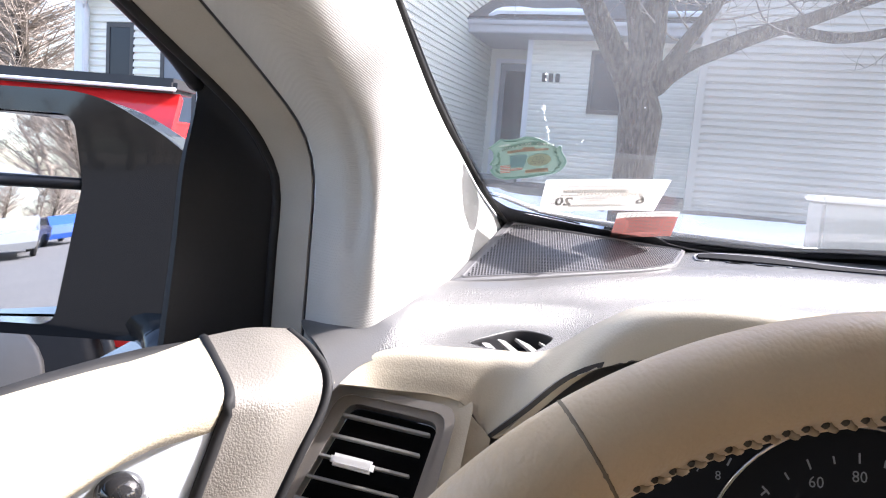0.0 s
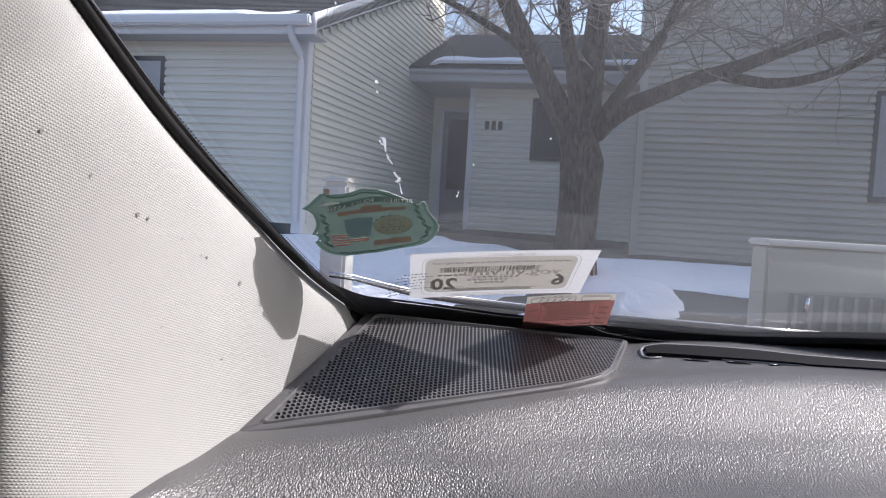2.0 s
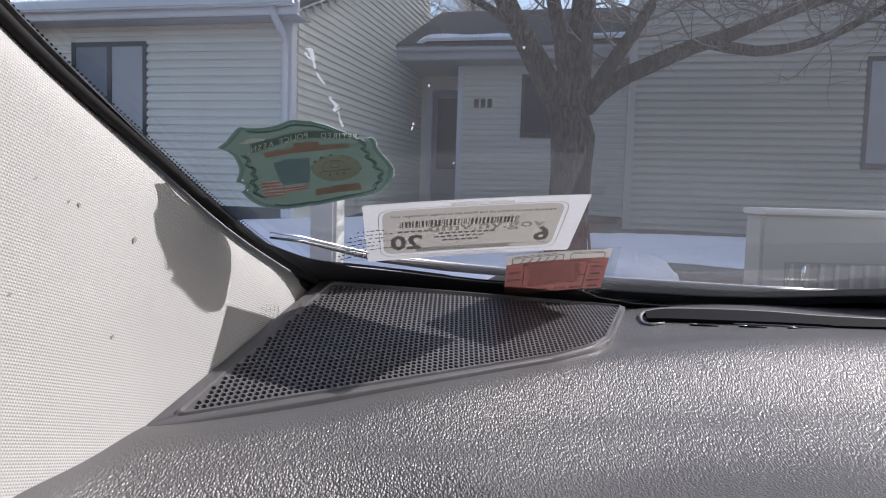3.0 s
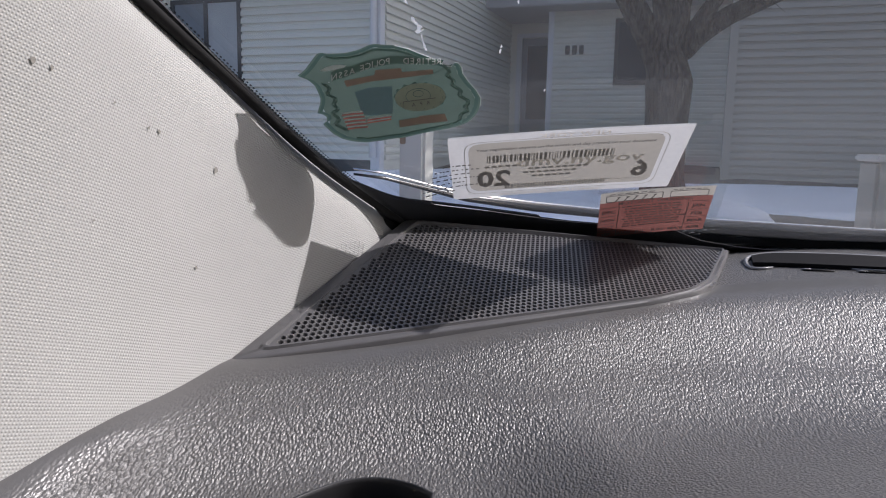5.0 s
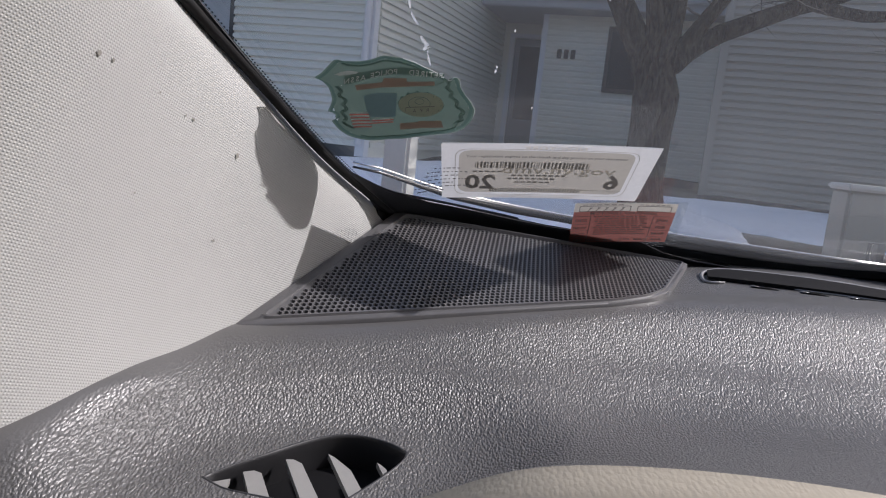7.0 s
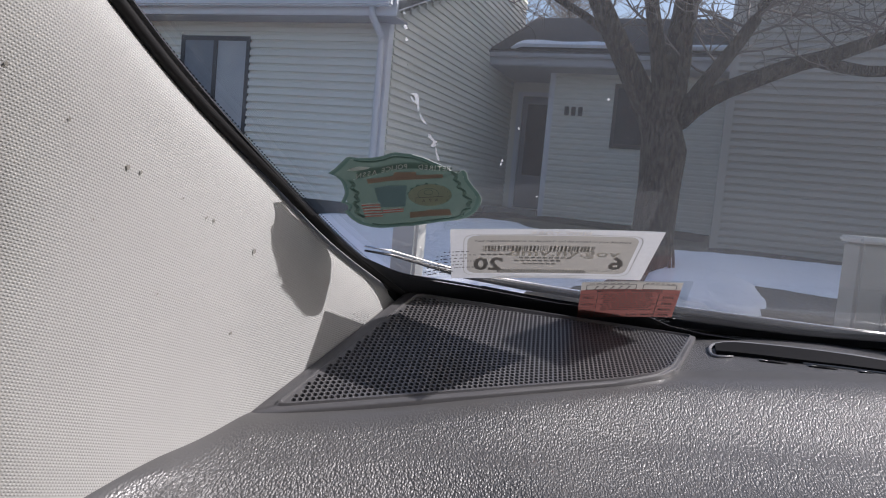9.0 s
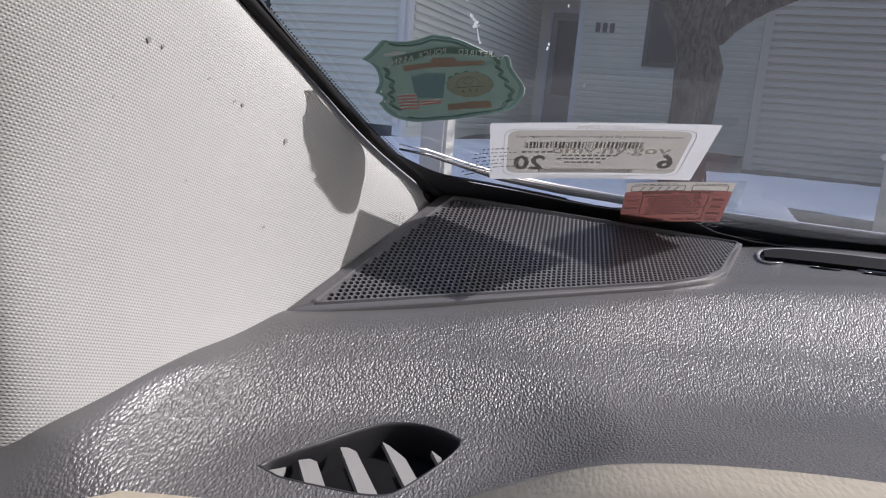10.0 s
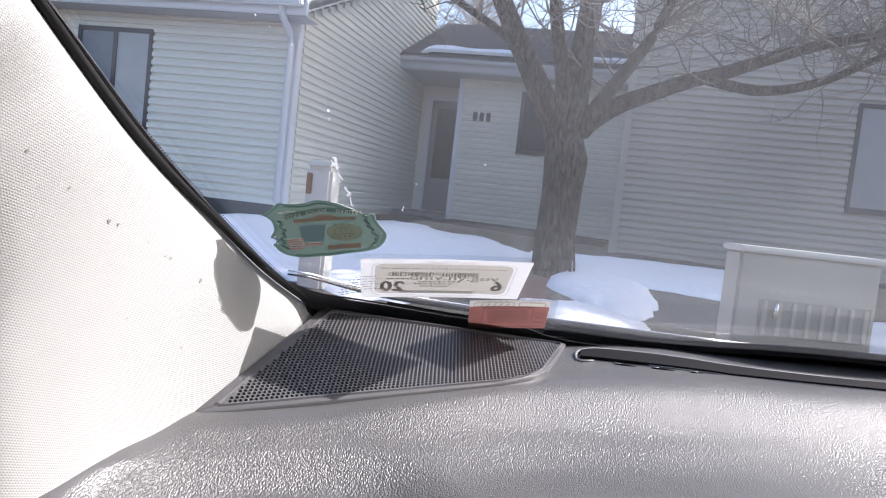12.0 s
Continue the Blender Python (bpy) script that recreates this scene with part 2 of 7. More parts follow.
def loft(ribs, nu, nv):
    """A grid of nv x nu points through ribs, each a list of points."""
    rows = np.array([spline(r, nu) for r in ribs])
    return np.array([spline(rows[:, j], nv) for j in range(nu)]).transpose(1, 0, 2)


def sheet(name, grid, material, parent=None, label="", thick=0.003, flip=False):
    """A grid as a smooth sheet with real thickness behind it."""
    nv, nu = grid.shape[:2]
    du, dv = np.gradient(grid, axis=1), np.gradient(grid, axis=0)
    nrm = np.cross(du, dv)
    nrm /= np.maximum(np.linalg.norm(nrm, axis=2, keepdims=True), 1e-9)
    if flip:
        nrm = -nrm
    back = grid - nrm * thick
    bm = bmesh.new()
    f = [[bm.verts.new(grid[i, j]) for j in range(nu)] for i in range(nv)]
    k = [[bm.verts.new(back[i, j]) for j in range(nu)] for i in range(nv)]

    def face(*v):
        bm.faces.new(v if not flip else v[::-1])
    for i in range(nv - 1):
        for j in range(nu - 1):
            face(f[i][j], f[i][j + 1], f[i + 1][j + 1], f[i + 1][j])
            face(k[i][j], k[i + 1][j], k[i + 1][j + 1], k[i][j + 1])
    for i in range(nv - 1):
        face(f[i][0], f[i + 1][0], k[i + 1][0], k[i][0])
        face(f[i][-1], k[i][-1], k[i + 1][-1], f[i + 1][-1])
    for j in range(nu - 1):
        face(f[0][j], k[0][j], k[0][j + 1], f[0][j + 1])
        face(f[-1][j], f[-1][j + 1], k[-1][j + 1], k[-1][j])
    ob = smooth(part(name, bm, material, parent, label))
    ob.data.set_sharp_from_angle(angle=radians(50))
    return ob


def tube_into(bm, pts, radii, sides=8, caps=True, squash=1.0):
    """A tapered tube along pts."""
    pts = [Vector(p) for p in pts]
    rings = []
    up = Vector((0, 0, 1))
    for i, p in enumerate(pts):
        d = (pts[min(i + 1, len(pts) - 1)] - pts[max(i - 1, 0)]).normalized()
        a = d.cross(up if abs(d.z) < 0.9 else Vector((1, 0, 0))).normalized()
        b = a.cross(d)
        r = radii[i] if hasattr(radii, "__len__") else radii
        rings.append([bm.verts.new(p + (a * math.cos(t) + b * math.sin(t) * squash) * r) for t in np.linspace(0, 2 * math.pi, sides, endpoint=False)])
    for r0, r1 in zip(rings, rings[1:]):
        for j in range(sides):
            bm.faces.new((r0[j], r0[(j + 1) % sides], r1[(j + 1) % sides], r1[j]))
    if caps:
        bm.faces.new(rings[0][::-1])
        bm.faces.new(rings[-1])
    return bm


def tube(name, pts, radii, material, parent=None, label="", sides=8, n=0, squash=1.0):
    bm = bmesh.new()
    tube_into(bm, spline(pts, n) if n else pts, radii, sides, True, squash)
    bmesh.ops.recalc_face_normals(bm, faces=bm.faces)
    return smooth(part(name, bm, material, parent, label))


def box_into(bm, lo, hi, m=None):
    g = bmesh.ops.create_cube(bm, size=1.0)
    size, mid = Vector(hi) - Vector(lo), (Vector(hi) + Vector(lo)) / 2
    for v in g["verts"]:
        v.co = Vector((v.co.x * size.x, v.co.y * size.y, v.co.z * size.z)) + mid
        if m:
            v.co = m @ v.co
    return bm


def box(name, lo, hi, material, parent=None, label="", bevel=0.0, m=None):
    bm = box_into(bmesh.new(), lo, hi, m)
    if bevel:
        bmesh.ops.bevel(bm, geom=list(bm.edges), offset=bevel, segments=2, affect="EDGES")
    return part(name, bm, material, parent, label)


def prism(name, outline, place, depth, material, parent=None, label="", bevel=0.0):
    """An outline in the plane of place (x right, y up), thick by depth along -z."""
    bm = bmesh.new()
    a = [bm.verts.new(place @ Vector((x, y, 0))) for x, y in outline]
    b = [bm.verts.new(place @ Vector((x, y, -depth))) for x, y in outline]
    top = bm.faces.new(a)
    bm.faces.new(b[::-1])
    for i in range(len(a)):
        j = (i + 1) % len(a)
        bm.faces.new((a[j], a[i], b[i], b[j]))
    if bevel:
        bmesh.ops.bevel(bm, geom=list(top.edges), offset=bevel, segments=2, affect="EDGES")
    bmesh.ops.recalc_face_normals(bm, faces=bm.faces)
    return part(name, bm, material, parent, label)


def frame_mesh(name, outer, inner, place, depth, material, parent=None, label=""):
    """A ring between two outlines of as many points."""
    bm = bmesh.new()
    n = len(outer)
    o = [bm.verts.new(place @ Vector((x, y, 0))) for x, y in outer]
    i_ = [bm.verts.new(place @ Vector((x, y, 0))) for x, y in inner]
    ob_ = [bm.verts.new(place @ Vector((x, y, -depth))) for x, y in outer]
    ib = [bm.verts.new(place @ Vector((x, y, -depth))) for x, y in inner]
    for k in range(n):
        j = (k + 1) % n
        bm.faces.new((o[k], o[j], i_[j], i_[k]))
        bm.faces.new((i_[k], i_[j], ib[j], ib[k]))
        bm.faces.new((o[j], o[k], ob_[k], ob_[j]))
        bm.faces.new((ob_[k], ib[k], ib[j], ob_[j]))
    bmesh.ops.recalc_face_normals(bm, faces=bm.faces)
    return part(name, bm, material, parent, label)


def rounded(pts, r, k=5):
    """A polygon with its corners rounded."""
    out = []
    n = len(pts)
    for i in range(n):
        p, a, b = Vector(pts[i]), Vector(pts[i - 1]), Vector(pts[(i + 1) % n])
        u, v = (a - p), (b - p)
        d = min(r, u.length * 0.45, v.length * 0.45)
        s, e = p + u.normalized() * d, p + v.normalized() * d
        for t in np.linspace(0, 1, k):
            q = s * (1 - t) ** 2 + p * 2 * t * (1 - t) + e * t * t
            out.append((q.x, q.y))
    return out


def letters(text, size, spacing=1.0, weight=0.0):
    """Flat letters as points and faces, centred on the origin."""
    cu = bpy.data.curves.new("letters", "FONT")
    cu.body, cu.size, cu.align_x, cu.align_y, cu.space_character = text, size, "CENTER", "CENTER", spacing
    cu.resolution_u = 2
    cu.offset = weight * size
    ob = new("letters", cu)
    me = bpy.data.meshes.new_from_object(ob.evaluated_get(bpy.context.evaluated_depsgraph_get()))
    pts = [(v.co.x, v.co.y) for v in me.vertices]
    faces = [tuple(p.vertices) for p in me.polygons]
    bpy.data.objects.remove(ob)
    bpy.data.curves.remove(cu)
    bpy.data.meshes.remove(me)
    return pts, faces


def flat_part(name, pts, faces, place, material, parent, label=""):
    """2D points and faces put into space by place((x, y))."""
    me = bpy.data.meshes.new(name)
    me.from_pydata([place(p) for p in pts], [], faces)
    ob = new(name, me)
    me.materials.append(material)
    ob.parent = parent
    if label:
        ob["label"] = label
    return ob


# ---- windshield ----
def glass_z(x, y):
    side = max(0.0, 0.25 - min(x, 1.2 - x))
    Y = y - 0.65
    k = min(max(Y, -0.22), 0.13)
    return 1.2539 - 0.6307 * k + 1.1504 * k * k + 0.429 * side ** 2 - 4.9151 * side ** 3 - (0.75 if Y < 0 else 0.33) * (Y - k)


def mirrored(pts):
    return [(1.2 - x, y, z) for x, y, z in pts]


# left edge of the glass, along the pillar, from the dash corner upwards
EDGE = [(0.060, 0.686, 1.2165), (0.032, 0.611, 1.250), (0.0115, 0.557, 1.281), (-0.011, 0.496, 1.317), (-0.034, 0.438, 1.365), (-0.062, 0.365, 1.43), (-0.105, 0.25, 1.535), (-0.14, 0.14, 1.63)]
windshield = thing("windshield", "raked curved clear windshield with black edge band", "windshield", kind="structure")
e = spline(EDGE, 24)
ribs = []
for k, (x, y, z) in enumerate(e):
    bulge = (0.82 - 0.686) * (1 - 0.5 * k / 23)
    xs = np.linspace(x, 1.2 - x, 33)
    row = []
    for xx in xs:
        w = 1 - ((xx - 0.6) / (0.6 - x)) ** 2
        yy = y + bulge * w
        edge_fix = z - glass_z(x, y)
        row.append((xx, yy, glass_z(xx, yy) + edge_fix * (1 - w) ** 6))
    ribs.append(row)
bm = bmesh.new()
for lift in (0.007, 0.011):                   # inner and outer skin, both turned to the cabin
    vv = [[bm.verts.new((x, y + lift * 0.5, z + lift)) for x, y, z in row] for row in ribs]
    for i in range(len(vv) - 1):
        for j in range(32):
            bm.faces.new((vv[i][j], vv[i + 1][j], vv[i + 1][j + 1], vv[i][j + 1]))
bm.normal_update()
if list(bm.faces)[0].normal.z > 0:
    bmesh.ops.reverse_faces(bm, faces=bm.faces)
pane = smooth(part("pane", bm, M_GLASS, windshield, "clear windshield glass"))
pane.visible_shadow = False


def on_glass(x, y, off=0.003):
    return Vector((x, y, glass_z(x, y) - off))


# enamel band along the foot of the glass
top_line = [(0.042, 0.631), (0.0594, 0.6560), (0.0756, 0.6705), (0.1052, 0.6915), (0.135, 0.709), (0.1706, 0.7225), (0.2042, 0.7225), (0.2422, 0.7215), (0.2877, 0.7289), (0.343, 0.7297), (0.45, 0.715), (0.7, 0.72), (1.0, 0.70), (1.13, 0.65)]
low_line = [(0.050, 0.668), (0.066, 0.697), (0.11, 0.728), (0.18, 0.757), (0.26, 0.779), (0.35, 0.80), (0.45, 0.815), (0.7, 0.82), (1.0, 0.76), (1.14, 0.69)]
enamel_line = top_line[:7] + [(0.2250, 0.7350), (0.2450, 0.7520), (0.2877, 0.766), (0.343, 0.772), (0.45, 0.775), (0.7, 0.775), (1.0, 0.735), (1.13, 0.67)]
rows_ = [[on_glass(*p, 0.0008) for p in spline([(a, b, 0) for a, b in ln], 40)[:, :2]] for ln in (enamel_line, low_line)]
sheet("edge_band", np.array([rows_[0], rows_[1]]), M_FRIT, windshield, "black enamel band", thick=0.0002)
# black cowl outside, below the wipers
C1 = Vector((0.10, 0.27, 1.265))
cowl = [[C1 + (on_glass(*p, 0.0) - C1) * f for p in spline([(a, b, 0) for a, b in ln], 40)[:, :2]] for ln, f in ((top_line[3:], 1.10), (low_line[2:], 1.10))]
cowl.append([p + Vector((0, 0.05, -0.03)) for p in cowl[1]])
cowl.insert(0, [p + Vector((0, 0.012, -0.012)) for p in cowl[0]])
sheet("cowl_panel", np.array([[tuple(q) for q in r] for r in cowl]), M_COWL, windshield, "black plastic cowl outside the glass", thick=0.002)
foot_rows = [rows_[1], [p + Vector((0, 0.012, -0.02)) for p in rows_[1]], [p + Vector((0, 0.012, -0.07)) for p in rows_[1]]]
sheet("foot_seal", np.array(foot_rows), M_BLACK, windshield, "black rubber foot seal", thick=0.002)
# dots that fade the band out, along the side and the foot
bm = bmesh.new()
side = spline([(x, y, z) for x, y, z in EDGE[:6]], 210)
for row, (inset0, r) in enumerate(((0.0050, 0.00060), (0.0061, 0.00052), (0.0071, 0.00042))):
    for k in range(0, 210):
        x, y, z = side[k]
        inset = inset0 * (1 - 0.5 * min(1, k / 150))
        c = on_glass(x + inset, y + (0.0006 if row % 2 else 0) + inset * 0.25)
        c.z += (z - glass_z(x, y)) * 0.6
        vs = [bm.verts.new(c + Vector((math.cos(a) * r, math.sin(a) * r * 1.2, -math.sin(a) * r * 0.8))) for a in np.linspace(0, 2 * math.pi, 6, endpoint=False)]
        bm.faces.new(vs)
foot = spline([(a, b, 0) for a, b in top_line[:5]], 95)
for row, (inset, r) in enumerate(((0.0022, 0.0009), (0.0042, 0.0007))):
    for k in range(95):
        x, y, _ = foot[k]
        c = on_glass(x - inset * 0.3, y - inset, 0.001)
        vs = [bm.verts.new(c + Vector((math.cos(a) * r, math.sin(a) * r * 1.2, -math.sin(a) * r * 0.7))) for a in np.linspace(0, 2 * math.pi, 6, endpoint=False)]
        bm.faces.new(vs)
tagged(part("enamel_dots", bm, M_FRIT, windshield, "rows of black enamel dots"), kind="stuff")
# rubber lip along the pillar
lip_a = [Vector(p) + Vector((0.001, 0.0, -0.002)) for p in EDGE]
lip_b = [on_glass(p[0] + 0.0042, p[1] + 0.001, 0.003 - 0.6 * (p[2] - glass_z(p[0], p[1]))) for p in EDGE]
sheet("side_band", np.array([spline(lip_a, 60), spline([(Vector(a) + Vector(b)) / 2 + Vector((0, 0, 0.001)) for a, b in zip(lip_a, lip_b)], 60), spline(lip_b, 60)]), M_FRIT, windshield, "black band along the pillar", thick=0.001)
tube("rubber_lip", lip_a, 0.0025, M_BLACK, windshield, "black rubber lip", n=60)

# ---- pillar trim ----
PF = lambda y: -0.2 + 0.38 * y          # the flat inboard face
pillar = thing("a_pillar_trim", "light grey cloth windshield pillar trim with soiled spots", "pillar trim")
E_ = EDGE
G_ = [(0.008, 0.548, 1.172), (-0.006, 0.51, 1.225), (-0.018, 0.479, 1.275), (-0.034, 0.437, 1.322), (-0.054, 0.384, 1.37), (-0.085, 0.303, 1.44), (-0.13, 0.184, 1.54), (-0.16, 0.105, 1.62)]
D_ = [(-0.0302, 0.447, 1.152), (-0.0319, 0.442, 1.215), (-0.0328, 0.439, 1.255), (-0.0408, 0.420, 1.294), (-0.061, 0.366, 1.337), (-0.095, 0.277, 1.40), (-0.142, 0.153, 1.49), (-0.17, 0.08, 1.57)]
F_ = [(-0.0505, 0.410, 1.146), (-0.0475, 0.416, 1.202), (-0.0455, 0.420, 1.245), (-0.0515, 0.403, 1.285), (-0.069, 0.357, 1.32), (-0.105, 0.262, 1.375), (-0.15, 0.14, 1.46), (-0.178, 0.07, 1.54)]
S_ = [(-0.0755, 0.415, 1.140), (-0.0745, 0.418, 1.209), (-0.0745, 0.419, 1.256), (-0.080, 0.403, 1.284), (-0.095, 0.362, 1.312), (-0.125, 0.285, 1.358), (-0.165, 0.17, 1.43), (-0.19, 0.08, 1.5)]
K_ = [(-0.0925, 0.402, 1.135), (-0.0915, 0.405, 1.205), (-0.0908, 0.406, 1.245), (-0.0945, 0.397, 1.266), (-0.106, 0.368, 1.292), (-0.135, 0.289, 1.334), (-0.175, 0.17, 1.40), (-0.2, 0.08, 1.46)]
EYE0 = Vector((0.035, -0.03, 1.275))
S_, K_ = [[EYE0 + (Vector(p) - EYE0) * k for p in q] for q, k in ((S_, 1.10), (K_, 1.165))]
F_ = [EYE0 + (Vector(p) - EYE0) * 1.058 for p in F_]
FS = [(Vector(a) * 0.5 + Vector(b) * 0.5 + Vector((0.004, -0.0075, 0))) for a, b in zip(F_, S_)]
C_ = Vector((0.105, 0.28, 1.265))
INB = Vector((0.935, -0.355, 0))               # the cover bellies out towards the cabin above its foot
G_ = [Vector(p) + INB * k for p, k in zip(G_, (0.0, 0.003, 0.005, 0.007, 0.008, 0.008, 0.004, 0.002))]
D_ = [Vector(p) + INB * k + Vector((-0.0018, -0.0047, 0)) * q for p, k, q in zip(D_, (-0.002, -0.006, -0.008, -0.008, -0.006, -0.003, 0.0, 0.0), (0.3, 1, 1, 1, 1, 0.5, 0, 0))]
ER = [Vector(p) + (Vector(p) - C_).normalized() * 0.011 for p in E_]      # the cloth rolls over towards the glass
EN = [Vector(p).lerp(Vector(q), 0.17) for p, q in zip(E_, G_)]
DG = [Vector(d).lerp(Vector(g), 0.36) + INB * 0.0035 for d, g in zip(D_, G_)]      # and turns gently towards the door
grid = loft([ER, EN, [(Vector(a) + Vector(b)) / 2 + INB * k for a, b, k in zip(E_, G_, (0.001, 0.0015, 0.002, 0.003, 0.003, 0.003, 0.002, 0.002))], G_, DG, D_, F_, FS, S_], 72, 90)
cover = smooth(sheet("cloth_cover", grid, M_CLOTH, pillar, "light grey woven cloth", thick=0.004))
cover_tree = BVHTree.FromPolygons([v.co for v in cover.data.vertices], [tuple(p.vertices) for p in cover.data.polygons])
SK = [(Vector(a) + Vector(b)) / 2 + Vector((0.001, -0.003, 0)) for a, b in zip(S_, K_)]
S2 = [Vector(p) + Vector((-0.0022, -0.0006, 0)) for p in S_]
sheet("edge_trim", loft([S2, SK, K_], 40, 10), M_TRIM, pillar, "beige plastic edge trim", thick=0.004)
tube("seam_groove", [Vector(p) + Vector((-0.0012, 0.0015, 0)) for p in S_], 0.0009, M_BLACKPL, pillar, "dark seam", sides=6, n=40)
# soiled specks
random.seed(5)
bm = bmesh.new()
for (y, z, r) in ((0.5462, 1.2483, .0011), (0.5356, 1.2145, .0008), (0.522, 1.2615, .0008), (0.518, 1.2628, .0005), (0.4815, 1.2795, .0010), (0.4868, 1.2784, .0008), (0.4600, 1.2930, .0007), (0.4407, 1.3057, .0008), (0.5060, 1.2700, .0004), (0.497, 1.235, .0004), (0.470, 1.262, .0004)):
    c, nrm, _, _ = cover_tree.ray_cast(C_, (Vector((PF(y), y, z)) - C_).normalized())
    nrm = nrm if nrm.dot(C_ - c) > 0 else -nrm
    along = nrm.cross(Vector((0, 0, 1))).normalized()
    vs = []
    for a in np.linspace(0, 2 * math.pi, 9, endpoint=False):
        rr = r * random.uniform(0.6, 1.3)
        vs.append(bm.verts.new(c + nrm * 0.0004 + along * math.cos(a) * rr * 0.8 + along.cross(nrm) * math.sin(a) * rr))
    bm.faces.new(vs)
tagged(part("stain_specks", bm, mat("speck_soil", (0.23, 0.22, 0.20), 0.9), pillar, "small dark soil specks"), kind="stuff")

# ---- dashboard ----
dash = thing("dashboard", "dark grey grained vinyl dashboard with beige lower trim", "dashboard")
ribs = [
    [(-0.092, 0.470, 1.156), (-0.083, 0.444, 1.1540), (-0.070, 0.421, 1.1510), (-0.060, 0.410, 1.1410), (-0.055, 0.400, 1.128)],
    [(-0.060, 0.472, 1.166), (-0.0538, 0.4448, 1.1625), (-0.0464, 0.4363, 1.1573), (-0.040, 0.428, 1.1505), (-0.0362, 0.421, 1.142)],
    [(-0.031, 0.486, 1.1715), (-0.0255, 0.466, 1.1692), (-0.0160, 0.4525, 1.1635), (-0.007, 0.445, 1.1540), (-0.002, 0.437, 1.144)],
    [(-0.016, 0.515, 1.1745), (-0.0105, 0.497, 1.1732), (0.000, 0.476, 1.1630), (0.009, 0.457, 1.1515), (0.012, 0.439, 1.1455)],
    [(0.002, 0.553, 1.1760), (0.009, 0.540, 1.1748), (0.019, 0.500, 1.1590), (0.027, 0.468, 1.1485), (0.030, 0.440, 1.1475)],
    [(0.060, 0.600, 1.1785), (0.063, 0.577, 1.1772), (0.070, 0.540, 1.1625), (0.074, 0.482, 1.1455), (0.076, 0.440, 1.1495)],
    [(0.140, 0.640, 1.1825), (0.136, 0.605, 1.1805), (0.128, 0.560, 1.1630), (0.122, 0.490, 1.1540), (0.114, 0.410, 1.1860)],
    [(0.224, 0.680, 1.1865), (0.219, 0.643, 1.1852), (0.210, 0.597, 1.1650), (0.196, 0.530, 1.1560), (0.178, 0.392, 1.2005)],
    [(0.330, 0.705, 1.1910), (0.327, 0.665, 1.1880), (0.319, 0.612, 1.1650), (0.306, 0.540, 1.1575), (0.290, 0.392, 1.1895)],
    [(0.450, 0.725, 1.1905), (0.450, 0.674, 1.188), (0.45, 0.620, 1.1650), (0.45, 0.545, 1.150), (0.45, 0.420, 1.132)],
    [(0.75, 0.725, 1.1905), (0.75, 0.674, 1.188), (0.75, 0.622, 1.166), (0.75, 0.540, 1.155), (0.75, 0.430, 1.12)],
    [(1.19, 0.55, 1.175), (1.19, 0.51, 1.17), (1.20, 0.47, 1.16), (1.21, 0.44, 1.14), (1.22, 0.42, 1.11)],
]
# place and outline of the oval side-window vent
OV_O = Vector((0.059, 0.4925, 1.1462))
OV_X = Vector((0.066, 0.040, -0.0005)).normalized()
OV_Y = Vector((-0.526, 0.85, 0.19)).normalized()
OV_Y = (OV_Y - OV_X * OV_Y.dot(OV_X)).normalized()
OV_N = OV_X.cross(OV_Y)
OV = Matrix.Translation(OV_O) @ Matrix((OV_X, OV_Y, OV_N)).transposed().to_4x4()
OVI = OV.inverted()


def leaf(k, extra=0.0):
    """A pointed oval: a long curve behind, a blunt angle in front."""
    back = spline([(-0.0368, 0.0006, 0), (-0.0262, 0.0048, 0), (-0.0146, 0.0084, 0), (-0.004, 0.0119, 0), (0.0078, 0.0148, 0), (0.0165, 0.0150, 0), (0.025, 0.0125, 0), (0.0331, 0.0064, 0), (0.0370, 0.0003, 0)], 22)[:, :2]
    front = spline([(0.0370, 0.0003, 0), (0.0345, -0.0033, 0), (0.0261, -0.0091, 0), (0.0142, -0.0157, 0), (0.0044, -0.0205, 0), (-0.0017, -0.0216, 0), (-0.0103, -0.0187, 0), (-0.0184, -0.0141, 0), (-0.0258, -0.0098, 0), (-0.0318, -0.0059, 0), (-0.0368, 0.0006, 0)], 26)[1:-1, :2]
    out = []
    for p in np.vstack([back, front]):
        r = math.hypot(*p)
        out.append(tuple(p * (k + extra / r)))
    return out


LEAF = leaf(1.0)


def in_leaf(x, y):
    pts, inside = LEAF, False
    if abs(x) > 0.04 or abs(y) > 0.025:
        return False
    for (x0, y0), (x1, y1) in zip(pts, pts[1:] + pts[:1]):
        if (y0 > y) != (y1 > y) and x < (x1 - x0) * (y - y0) / (y1 - y0) + x0:
            inside = not inside
    return inside


front_pad = np.array(loft(ribs[:10], 110, 300))
for i in range(front_pad.shape[0]):
    for j in range(front_pad.shape[1]):
        q = OVI @ Vector(front_pad[i, j])
        if abs(q.x) < 0.13 and abs(q.y) < 0.075:
            far_ = max(abs(q.x) / 0.037, 0.0) ** 2 + (q.y / (0.016 if q.y > 0 else 0.021)) ** 2
            k = min(max((7.5 - math.sqrt(far_) * 2.6) / 4.6, 0), 1)
            q.z *= 1 - k * k * (3 - 2 * k)
            front_pad[i, j] = OV @ q
pad = sheet("upper_pad", front_pad, M_DASH, dash, "dark grey grained vinyl pad", thick=0.004)
sheet("far_pad", loft(ribs[9:], 40, 60), M_DASH, dash, "dark grey grained vinyl pad", thick=0.004)
